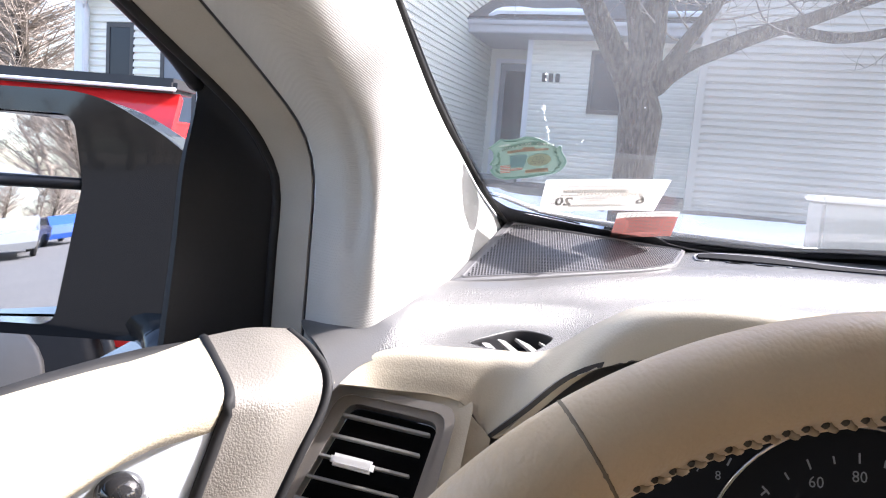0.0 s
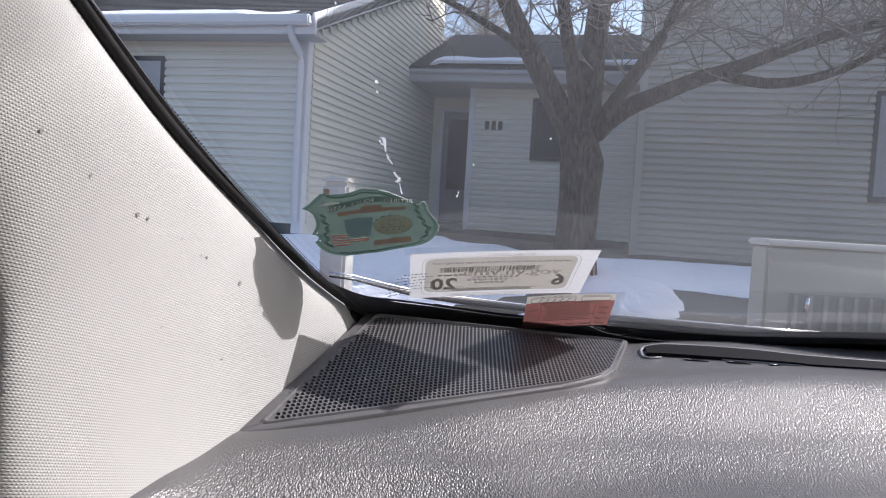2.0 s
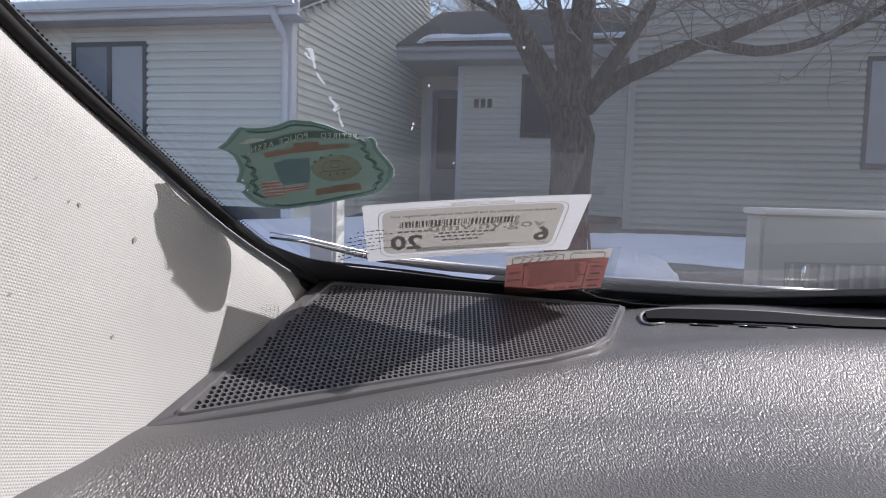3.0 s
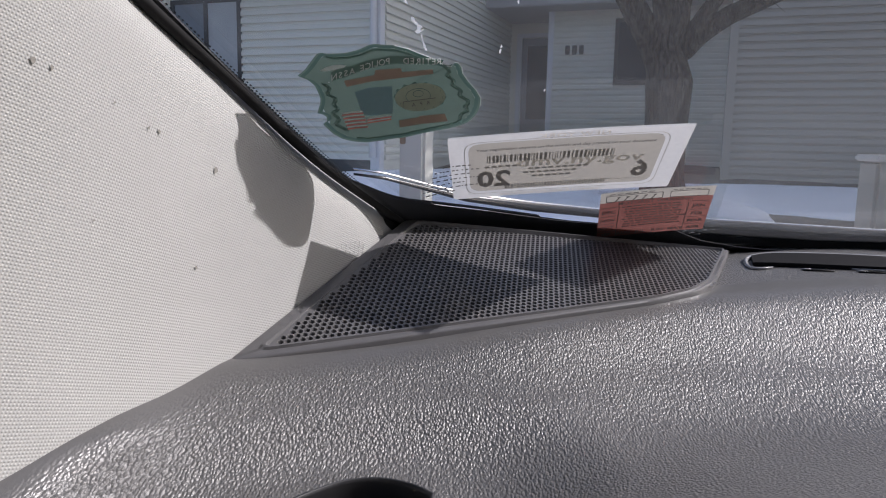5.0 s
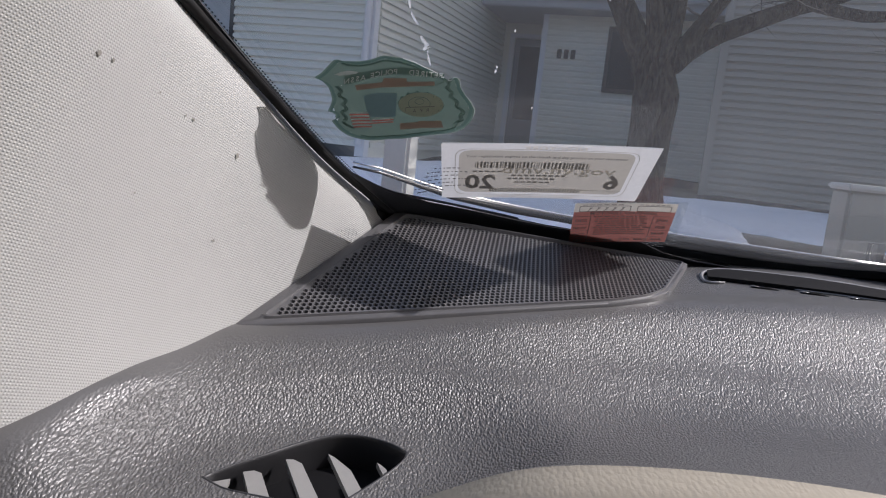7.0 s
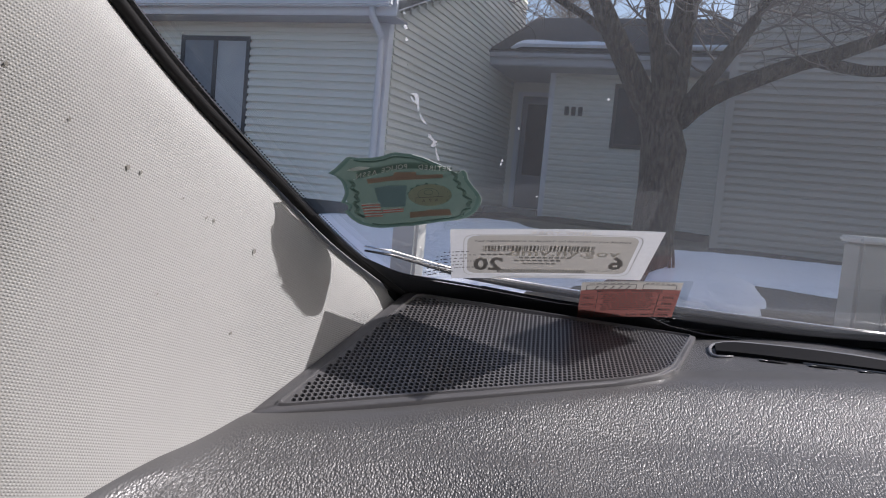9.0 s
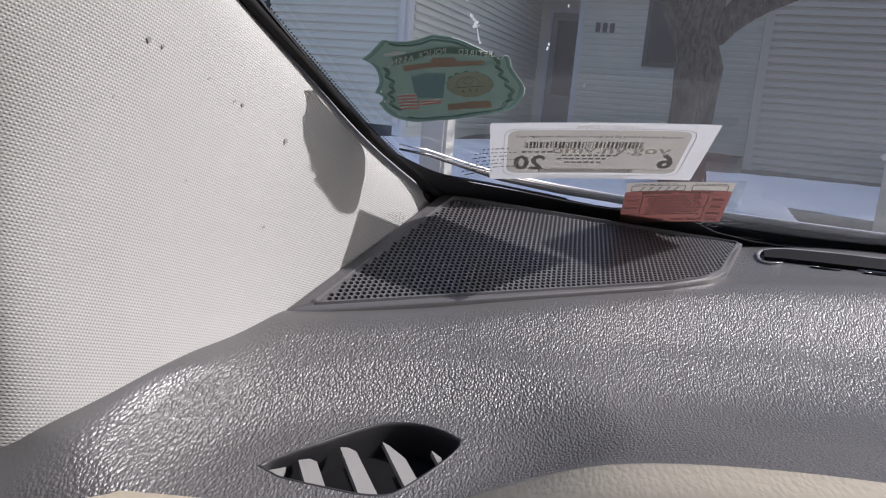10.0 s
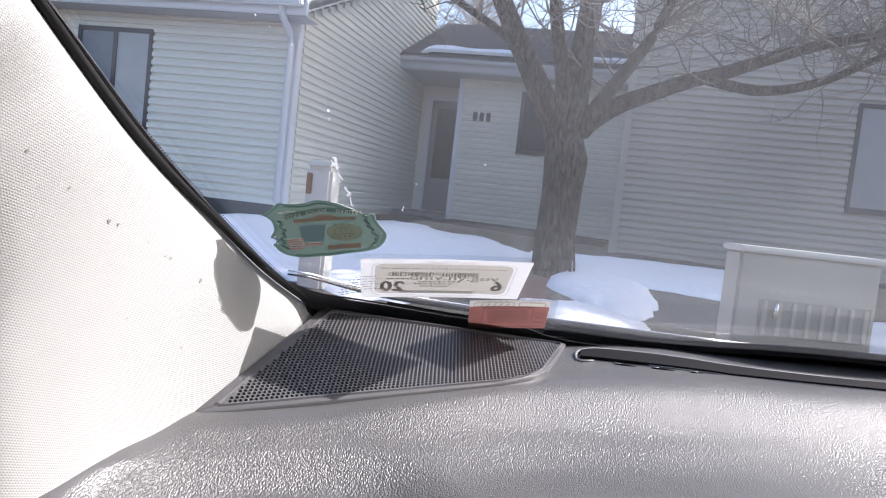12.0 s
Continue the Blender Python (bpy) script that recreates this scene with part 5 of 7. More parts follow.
flat_part("film_margin", [(1.0, -0.04), (1.09, -0.04), (1.09, 1.06), (-0.03, 1.06), (-0.03, 1.0), (1.0, 1.0)], [(0, 1, 2, 5), (5, 2, 3, 4)], lambda p: IQ(p, 0.0036), M_CLEARFILM, insp, "clear film margin").visible_shadow = False
random.seed(77)
mark_pts, mark_faces = [], []
for k in range(26):                           # small pale marks round its lower edge
    u, v = (random.uniform(0.05, 1.1), random.uniform(-0.16, -0.03)) if k < 20 else (random.uniform(1.02, 1.12), random.uniform(-0.1, 0.2))
    w_, h_ = random.uniform(0.006, 0.04), random.uniform(0.003, 0.010)
    b_ = len(mark_pts)
    mark_pts += [(u, v), (u + w_, v + h_ * random.uniform(-1, 1)), (u + w_ * 1.1, v + h_), (u + w_ * 0.3, v + h_ * 1.8)]
    mark_faces.append((b_, b_ + 1, b_ + 2, b_ + 3))
tagged(flat_part("glue_marks", mark_pts, mark_faces, lambda p: IQ(p, 0.0036), glass_mat("pale_mark_film", (0.9, 0.92, 0.92), 0.16), insp, "pale translucent scraps"), kind="stuff")

# shield sticker
badge = thing("shield_sticker", "green shield-shaped association sticker on the windshield", "sticker")


def badge_at(p, off=0.0):
    """Units of about an eighth of a millimetre, right and down from the shield's middle, on a plane touching the glass."""
    x, y = p[0] - 545, p[1] - 300
    w = 1 - 6.71826e-05 * x - 3.443419e-04 * y
    q = Vector((0.06448948 + 7.30905e-05 * x - 3.35793e-05 * y, 0.58837328 - 1.360765e-05 * x - 1.10618872e-04 * y, 1.27951452 - 8.214149e-05 * x - 5.14778629e-04 * y)) / w
    return q + Vector((0.236, -0.592, -0.770)) * off


SH = [(82, 210), (120, 180), (158, 130), (190, 93), (235, 103), (320, 100), (390, 85), (440, 62), (470, 55), (520, 60), (575, 62), (640, 78), (700, 103), (745, 120), (800, 150), (832, 168), (858, 172), (874, 152), (893, 150), (912, 172), (918, 205), (945, 245), (985, 290),
      (1008, 330), (1003, 370), (985, 410), (950, 445), (910, 465), (850, 480), (770, 492), (690, 508), (610, 525), (560, 528), (500, 538), (420, 546), (360, 540), (310, 528), (265, 505), (235, 480), (222, 466), (206, 452), (230, 436), (228, 416), (206, 402), (180, 398), (186, 378), (200, 335), (185, 290), (165, 255), (130, 228)]
SC = np.array((560.0, 300.0))


def scaled(k):
    return [tuple(SC + (np.array(p) - SC) * k) for p in SH]


for nm, k0, k1, m_, lb in (("film_edge", 1.0, 0.975, M_GREEN, "green film edge"), ("dark_rim", 0.975, 0.93, M_GREEN2, "dark green rim")):
    flat_part(nm, *between(scaled(k0), scaled(k1)), badge_at, m_, badge, lb)
flat_part("field", *ringed(scaled(0.93), SC), badge_at, M_GREEN, badge, "green field")
# bright cut edge of the film
bm = bmesh.new()
tube_into(bm, [badge_at(p, 0.0003) for p in SH[10:25]], 0.00016, 4, False)
part("cut_edge", bm, M_PALE, badge, "pale cut edge")


def bpoly(name, pts, material, off, label=""):
    return flat_part(name, pts, [tuple(range(len(pts)))], lambda p: badge_at(p, off), material, badge, label)


def bline(name, pts, r, material, label=""):
    b_ = bmesh.new()
    tube_into(b_, [badge_at(p, 0.0004) for p in pts], r, 4, False)
    return part(name, b_, material, badge, label)


def oval(cx, cy, rx, ry, n=24, tilt=0.0):
    return [(cx + rx * math.cos(a) * math.cos(tilt) - ry * math.sin(a) * math.sin(tilt), cy + rx * math.cos(a) * math.sin(tilt) + ry * math.sin(a) * math.cos(tilt)) for a in np.linspace(0, 2 * math.pi, n, endpoint=False)]


bpoly("upper_ribbon", [(315, 232), (470, 205), (475, 180), (605, 172), (610, 192), (765, 180), (768, 203), (600, 222), (460, 236), (330, 262)], M_BRICK, 0.0006, "brick red ribbon")
bpoly("lower_ribbon", [(590, 432), (690, 418), (695, 412), (822, 402), (838, 440), (700, 452), (595, 468)], M_BRICK, 0.0006, "brick red ribbon")
bpoly("blue_field", [(370, 290), (440, 268), (558, 262), (562, 395), (430, 410), (400, 378)], M_BLUE, 0.0006, "blue field")
bpoly("emblem", oval(700, 318, 128, 70, 28, -0.05), M_GOLD, 0.0006, "pale olive emblem")
for cx, cy, rx, ry in ((690, 312, 62, 38), (690, 300, 26, 16)):
    o_ = oval(cx, cy, rx, ry, 24, -0.05)
    bline("emblem_ring", o_ + o_[:1], 0.0003, M_LITGREEN, "dark ring")
bpoly("emblem_plate", [(615, 340), (778, 322), (780, 348), (618, 366)], M_GOLD, 0.0009, "emblem plate")
bline("plate_rule", [(615, 340), (778, 322), (780, 348), (618, 366), (615, 340)], 0.0003, M_INK, "dark rule")
for ch, X, Y in (("R", 738, 340), ("P", 703, 344), ("A", 665, 349)):
    pts, faces = letters(ch, 27)
    flat_part("print", [(X - x, Y - y + x * 0.08) for x, y in pts], faces, lambda p: badge_at(p, 0.0014), M_INK, badge)
random.seed(14)
for k in range(14):
    a = 2 * math.pi * k / 14
    c = (700 + 122 * math.cos(a), 318 + 64 * math.sin(a))
    bline("scroll", [(c[0] + 10 * math.cos(b + k), c[1] + 8 * math.sin(b + k)) for b in np.linspace(0, 4.6, 8)], 0.00025, M_LITGREEN, "dark scroll line")
for k in range(10):
    y0, y1 = 384 + 8.5 * k, 378 + 8.6 * k
    x0 = 300 + 3.5 * k
    bpoly("stripe", [(x0, y0 + 6), (x0 + 50, y0), (x0 + 108 - k * 0.5, y1 + 2), (x0 + 108 - k * 0.5, y1 + 9), (x0 + 50, y0 + 7), (x0, y0 + 13)], M_STRIPE if k % 2 else M_PALE, 0.0008, "red or white stripe")
for k in range(4):
    bpoly("stripe", [(430, 417 + 7 * k), (553, 402 + 6.5 * k), (553, 408.5 + 6.5 * k), (430, 424 + 7 * k)], M_STRIPE if k % 2 else M_PALE, 0.0008, "red or white stripe")
bpoly("white_shape", [(193, 180), (225, 163), (260, 153), (300, 152), (330, 155), (318, 165), (270, 176), (225, 184)], M_PALE, 0.0006, "white shape")
for pts in ([(825, 165), (850, 195), (838, 215), (872, 240), (862, 262), (905, 290), (900, 315), (945, 345), (925, 370), (940, 390), (905, 410), (900, 440)], [(215, 250), (245, 275), (232, 300), (275, 325), (262, 350), (285, 375), (258, 395), (290, 425), (275, 450), (330, 480)]):
    for dx in (-8, 8):
        bline("laurel", [(x + dx, y) for x, y in spline([(a, b, 0) for a, b in pts], 40)[:, :2]], 0.00028, M_LITGREEN, "dark green laurel")
    for x, y in spline([(a, b, 0) for a, b in pts], 14)[:, :2]:
        bpoly("leaf", oval(x, y, 13, 5, 8, 0.8), M_LITGREEN, 0.0005, "dark green leaf")
bline("inner_rule", [tuple(SC + (np.array(p) - SC) * 0.905) for p in SH[26:36]], 0.0003, M_LITGREEN, "dark inner rule")
bline("inner_rule", [tuple(SC + (np.array(p) - SC) * 0.90) for p in SH[3:13]], 0.0004, M_LITGREEN, "dark inner rule")
bpoly("word_band", [(250, 190), (330, 165), (450, 130), (560, 112), (700, 118), (822, 135), (806, 158), (700, 152), (560, 152), (460, 166), (360, 200), (262, 236)], M_LITGREEN, 0.0005, "dark green band behind the words")

arc = [(795, 137, "R"), (770, 138, "E"), (742, 137, "T"), (716, 136, "I"), (692, 136, "R"), (662, 134, "E"), (630, 133, "D"),
       (538, 133, "P"), (508, 138, "O"), (480, 143, "L"), (460, 148, "I"), (438, 155, "C"), (408, 165, "E"), (357, 182, "A"), (326, 190, "S"), (298, 199, "S"), (266, 208, "N"), (240, 222, ".")]
for X, Y, ch in arc:
    pts, faces = letters(ch, 44, 1.0, 0.012)
    slope = -0.28 if X < 480 else (-0.12 if X < 600 else 0.06)
    flat_part("print", [(X - x, Y - y - x * slope) for x, y in pts], faces, lambda p: badge_at(p, 0.0012), M_PALE, badge)

# dried splashes on the glass
splash = thing("glass_splashes", "trail of dried white splashes on the windshield", "splashes", kind="stuff")
random.seed(11)
bm = bmesh.new()


def splash_mark(x, y, r, stretch=1.5):
    """A ragged dried drop lying on the inner side of the glass."""
    c = on_glass(x, y, 0.0035)
    bm.faces.new([bm.verts.new(c + Vector((math.cos(a) * r * q * 0.9, math.sin(a) * r * q * stretch, -math.sin(a) * r * q * stretch * 0.75))) for a, q in ((a, random.uniform(0.55, 1.3)) for a in np.linspace(0, 2 * math.pi, 9, endpoint=False))])


def streak(pts, widths):
    """A thin ragged run of dried dirt between drops."""
    ln = spline([(x, y, 0) for x, y in pts], 3 * len(pts))
    ws = np.interp(np.linspace(0, 1, len(ln)), np.linspace(0, 1, len(widths)), widths)
    row = []
    for (x, y, _), w in zip(ln, ws):
        w *= random.uniform(0.6, 1.35)
        row.append((bm.verts.new(on_glass(x - w, y + w * 0.4, 0.0035)), bm.verts.new(on_glass(x + w, y - w * 0.4, 0.0035))))
    for (a, b), (c, d) in zip(row, row[1:]):
        bm.faces.new((a, b, d, c))


for k, (x, y, _) in enumerate(spline([(0.040, 0.473, 0), (0.054, 0.490, 0), (0.066, 0.506, 0), (0.0685, 0.520, 0), (0.0698, 0.532, 0), (0.0714, 0.5415, 0)], 40)):
    if k % 3 == 0:
        splash_mark(x + random.gauss(0, 0.0005), y + random.gauss(0, 0.0008), random.uniform(0.00015, 0.0004), 1.8)
streak([(0.0698, 0.5400), (0.0716, 0.5410), (0.0722, 0.5440), (0.0726, 0.5475)], (0.0002, 0.0007, 0.0004, 0.0003))
streak([(0.0696, 0.5412), (0.0706, 0.5432), (0.0718, 0.5440)], (0.0003, 0.0003, 0.0003))
streak([(0.0730, 0.5490), (0.0738, 0.5512), (0.0748, 0.5530), (0.0758, 0.5545)], (0.0002, 0.0004, 0.0004, 0.0002))
streak([(0.0766, 0.5590), (0.0774, 0.5608), (0.0784, 0.5622), (0.0794, 0.5640)], (0.0003, 0.0006, 0.0004, 0.0009))
streak([(0.0780, 0.5640), (0.0790, 0.5652), (0.0800, 0.5645)], (0.0007, 0.0010, 0.0005))
streak([(0.0795, 0.5660), (0.0799, 0.5690), (0.0805, 0.5715)], (0.0003, 0.0002, 0.0004))
for x, y, r in ((0.0683, 0.5165, 0.0008), (0.0686, 0.5205, 0.0006), (0.0679, 0.512, 0.0004), (0.0808, 0.5722, 0.0005), (0.1090, 0.5795, 0.0007), (0.1094, 0.5775, 0.0005), (0.115, 0.562, 0.0004), (0.128, 0.60, 0.0004), (0.15, 0.55, 0.0005)):
    splash_mark(x, y, r)
marks = part("splash_marks", bm, glass_mat("dried_splash", (0.9, 0.9, 0.9), 0.45), splash)
marks.visible_shadow = False

# ---- rest of the car ----
car = thing("car_body", "car body shell with beige headliner and open window sides", "car", kind="structure")
M_SEAT = mat("seat_cloth", (0.46, 0.37, 0.26), 0.9, bump=0.0003, bscale=700)
M_HEAD = mat("headliner", (0.42, 0.38, 0.32), 0.95, bump=0.0003, bscale=600)
box("roof", (-0.22, -1.9, 1.63), (1.42, 0.13, 1.70), M_HEAD, car, "beige headliner", bevel=0.02)
box("floor_pan", (-0.25, -1.9, 0.30), (1.45, 0.75, 0.36), M_BLACKPL, car, "black floor")
box("side_panel", (1.38, -1.9, 0.36), (1.45, 0.62, 1.12), M_SEAT, car, "tan side panel", bevel=0.01)
box("side_panel", (-0.28, -1.9, 0.36), (-0.225, 0.62, 1.09), M_CARBLACK, car, "black painted door skin", bevel=0.01)
box("rear_panel", (-0.25, -1.95, 0.36), (1.45, -1.88, 1.15), M_SEAT, car, "tan rear panel", bevel=0.01)
box("firewall", (-0.25, 0.72, 0.30), (1.45, 0.78, 1.10), M_BLACKPL, car, "black bulkhead")
# Out of view; reaches forward to keep the sun off the wheel top.
head_rows = [[on_glass(x, 0.13 + k * (0.02 + 0.18 * (1 - ((x - 0.6) / 0.62) ** 2)), 0.014) for x in np.linspace(0.0, 1.2, 25)] for k in np.linspace(0, 1, 6)]
sheet("roof_header", np.array([[tuple(q) for q in r] for r in head_rows]), M_HEAD, car, "unseen headliner edge bowed forward to shade the wheel", thick=0.006)
for x in (-0.24, 1.38):
    box("door_pillar", (x, -0.75, 1.1), (x + 0.06, -0.62, 1.65), M_HEAD, car, "beige door pillar", bevel=0.01)
    box("door_pillar", (x, -1.9, 1.1), (x + 0.06, -1.75, 1.65), M_HEAD, car, "beige rear pillar", bevel=0.01)
# Added out of view, set low so less daylight reaches the pillar.
for x in (-0.25, 1.38):
    box("roof_rail", (x, -1.9, 1.50), (x + 0.07, 0.06, 1.66), M_HEAD, car, "headliner edge set low to dim the cabin", bevel=0.02)
sheet("far_pillar", loft([mirrored(E_), mirrored(G_), mirrored(F_), mirrored(K_)], 20, 12), M_CLOTH, car, "light grey cloth pillar cover", thick=0.006, flip=True)
for x in (0.02, 0.82):
    seat = thing("car_seat", "tan cloth front car seat", "car seat", group="front seats", at=(x + 0.14, -0.55, 0.36))
    box("cushion", (-0.25, -0.25, 0.0), (0.25, 0.27, 0.22), M_SEAT, seat, "tan cushion", bevel=0.05)
    box("backrest", (-0.24, -0.42, 0.15), (0.24, -0.25, 0.80), M_SEAT, seat, "tan backrest", bevel=0.05)
    box("headrest", (-0.13, -0.42, 0.83), (0.13, -0.30, 1.03), M_SEAT, seat, "tan headrest", bevel=0.04)
# Opaque dark panes, added to keep light from behind out of the cabin.
for x, y0, y1 in ((-0.235, -1.76, -0.74), (1.395, -1.76, -0.74)):
    box("blackout_window", (x, y0, 1.12), (x + 0.012, y1, 1.64), M_DIMGLASS, car, "opaque dark glass added to dim the cabin")
box("blackout_window", (-0.2, -1.93, 1.14), (1.4, -1.91, 1.64), M_DIMGLASS, car, "opaque dark glass added to dim the cabin")
box("side_skin", (-0.262, -1.95, 1.49), (-0.252, 0.06, 1.70), M_CARBLACK, car, "black painted roof side", bevel=0.003)
for y0, y1 in ((-0.78, -0.60), (-1.93, -1.72)):
    box("side_skin", (-0.256, y0, 1.09), (-0.242, y1, 1.50), M_CARBLACK, car, "black painted pillar skin", bevel=0.003)
# wiper resting outside the glass
wiper = thing("wiper", "black wiper arm resting at the windshield foot", "wiper")
M_WIPER = mat("glossy_black_rubber", (0.012, 0.012, 0.013), 0.22, vary=0.1)
wp = [on_glass(x, y, -0.016) for x, y in ((0.0385, 0.6485), (0.0522, 0.6622), (0.0738, 0.688), (0.093, 0.7084), (0.1324, 0.7362), (0.1729, 0.7524), (0.25, 0.768), (0.36, 0.785), (0.5, 0.80))]
tube("wiper_blade", wp, [0.0006, 0.0009, 0.0014, 0.0024, 0.0030, 0.0030, 0.003, 0.003, 0.003], M_WIPER, wiper, "glossy black wiper blade", sides=10)
# Highlight running along the blade, made as a thin chrome tube.
tube("wiper_highlight", [p + Vector((0, -0.001, 0.0026)) for p in wp], [0.0005, 0.0006, 0.0007, 0.0008, 0.0008, 0.0007, 0.0006, 0.0006, 0.0006], M_CHROME, wiper, "blade highlight as a thin chrome strip")

# ---- ground ----
def ground_z(x, y):
    def s(a, b, t):
        t = min(max((t - a) / (b - a), 0), 1)
        return t * t * (3 - 2 * t)
    z = 0.80 * s(2.2, 9.5, y) + 0.13 * s(9, 14, y)
    return z * (1 - 0.85 * s(-6, -16, x)) + 0.03 * math.sin(x * 0.9 + 1) * s(3, 6, y) + 0.02 * math.sin(y * 1.7 + x) * s(3, 6, y)


xs = np.r_[-600, -300, -150, -80, -40, np.linspace(-20, 20, 61), 40, 80, 150, 300, 600]
ys = np.r_[-600, -300, -150, -80, -40, np.linspace(-20, 20, 81), 40, 80, 150, 300, 600]
bm = bmesh.new()
vv = [[bm.verts.new((x, y, ground_z(x, y))) for x in xs] for y in ys]
for j in range(len(ys) - 1):
    for i in range(len(xs) - 1):
        bm.faces.new((vv[j][i], vv[j][i + 1], vv[j + 1][i + 1], vv[j + 1][i]))
ground = tagged(smooth(part("ground", bm, M_GROUND)), "brown winter turf sloping up to the houses", "ground", kind="structure")
bm = bmesh.new()
lot_x, lot_y = np.r_[-60, np.linspace(-20, 20, 21), 60], np.r_[-60, -30, np.linspace(-15, 2.2, 12)]
vv = [[bm.verts.new((x, y, 0.012 + ground_z(x, min(y, 2.2)))) for x in lot_x] for y in lot_y]
for j in range(len(lot_y) - 1):
    for i in range(len(lot_x) - 1):
        bm.faces.new((vv[j][i], vv[j][i + 1], vv[j + 1][i + 1], vv[j + 1][i]))
tagged(part("parking_lot", bm, M_ASPHALT), "grey asphalt parking lot", "asphalt", kind="structure")
bm = box_into(bmesh.new(), (-40, 2.2, -0.1), (40, 2.35, 0.15))
bmesh.ops.bevel(bm, geom=list(bm.edges), offset=0.02, segments=2, affect="EDGES")
tagged(part("kerb", bm, mat("concrete", (0.32, 0.31, 0.29), 0.85, vary=0.2, vscale=4)), "pale concrete kerb", "kerb", kind="structure")


def snow_patch(cx, cy, rx, ry, seed, label):
    bm = bmesh.new()
    rings = []
    for f, h in ((1.0, -0.01), (0.97, 0.03), (0.85, 0.06), (0.6, 0.085), (0.3, 0.09)):
        ring = []
        for k in range(72):
            a = 2 * math.pi * k / 72
            w = 1 + 0.20 * noise.noise(Vector((math.cos(a) * 2.2 + seed, math.sin(a) * 2.2, 0))) + 0.09 * noise.noise(Vector((math.cos(a) * 8, math.sin(a) * 8 + seed, 3)))
            x, y = cx + rx * f * w * math.cos(a), cy + ry * f * w * math.sin(a)
            ring.append(bm.verts.new((x, y, ground_z(x, y) + h + 0.02 * noise.noise(Vector((x * 1.5, y * 1.5, seed))))))
        rings.append(ring)
    for r0, r1 in zip(rings, rings[1:]):
        for k in range(72):
            bm.faces.new((r0[k], r0[(k + 1) % 72], r1[(k + 1) % 72], r1[k]))
    bm.faces.new(rings[-1])
    return tagged(smooth(part("snow_patch", bm, M_SNOW)), label, "snow", group="snow on the lawn", kind="stuff")


snow_patch(-0.3, 8.6, 2.0, 2.6, 1, "melting white snow patch on the lawn")
snow_patch(3.3, 8.35, 1.75, 0.95, 2, "melting white snow patch beside the tree")
snow_patch(1.62, 5.95, 0.62, 0.5, 9, "small sunlit white snow patch")
snow_patch(2.15, 7.15, 0.5, 0.95, 12, "melting white snow patch before the tree")
snow_patch(0.6, 4.6, 1.3, 0.7, 3, "melting white snow patch near the kerb")
snow_patch(5.2, 5.6, 1.2, 1.6, 4, "melting white snow patch near the kerb")
snow_patch(-3.5, 6.0, 1.6, 1.0, 5, "melting white snow patch on the lawn")

# ---- townhouse ----
house = thing("townhouse", "beige vinyl sided townhouse with snow on its roofs", "house")
house.rotation_euler = (0, 0, radians(-16))
LAP = 0.1016


def boards(wall, plane, u0, u1, z0, z1, holes=(), top=None, material=None):
    """Lapped siding courses as pieces of a wall. plane: (axis, place, side) with axis 'v' facing -v, or 'u' facing +u."""
    axis, place, side = plane
    shapes = {}
    z = z0
    while z < z1 - 0.02:
        h = min(LAP, z1 - z)
        spans = [(u0, u1)]
        if top:
            spans = [(max(u0, top(z + h * 0.5)[0]), min(u1, top(z + h * 0.5)[1]))]
        for a, b, c, d in holes:
            if z + h > c + 0.01 and z < d - 0.01:
                spans = [q for s in spans for q in ((s[0], min(s[1], a)), (max(s[0], b), s[1])) if q[1] - q[0] > 0.03]
        for s in spans:
            ln = round(s[1] - s[0], 3)
            if ln < 0.03:
                continue
            key = (ln, round(h, 3))
            if key not in shapes:
                me = bpy.data.meshes.new("siding_board")
                pr = [(0.0, 0.0), (-0.028, 0.0), (-0.031, 0.006), (-0.026, h * 0.60), (-0.006, h * 0.74), (-0.003, h), (0.0, h)]
                vs, fs = [], []
                for x in (0, ln):
                    for d, zz in pr:
                        vs.append((x, d, zz))
                k = len(pr)
                for i in range(k):
                    j = (i + 1) % k
                    fs.append((i, j, j + k, i + k))
                fs += [tuple(range(k))[::-1], tuple(range(k, 2 * k))]
                me.from_pydata(vs, [], fs)
                me.materials.append(material)
                shapes[key] = me
            ob = new("siding_board", shapes[key])
            ob.parent = wall
            if axis == "v":
                ob.matrix_basis = Matrix.Translation((s[0], place, z))
            else:
                ob.matrix_basis = Matrix.Translation((place, s[0], z)) @ Matrix.Rotation(radians(90), 4, "Z")
        z += LAP


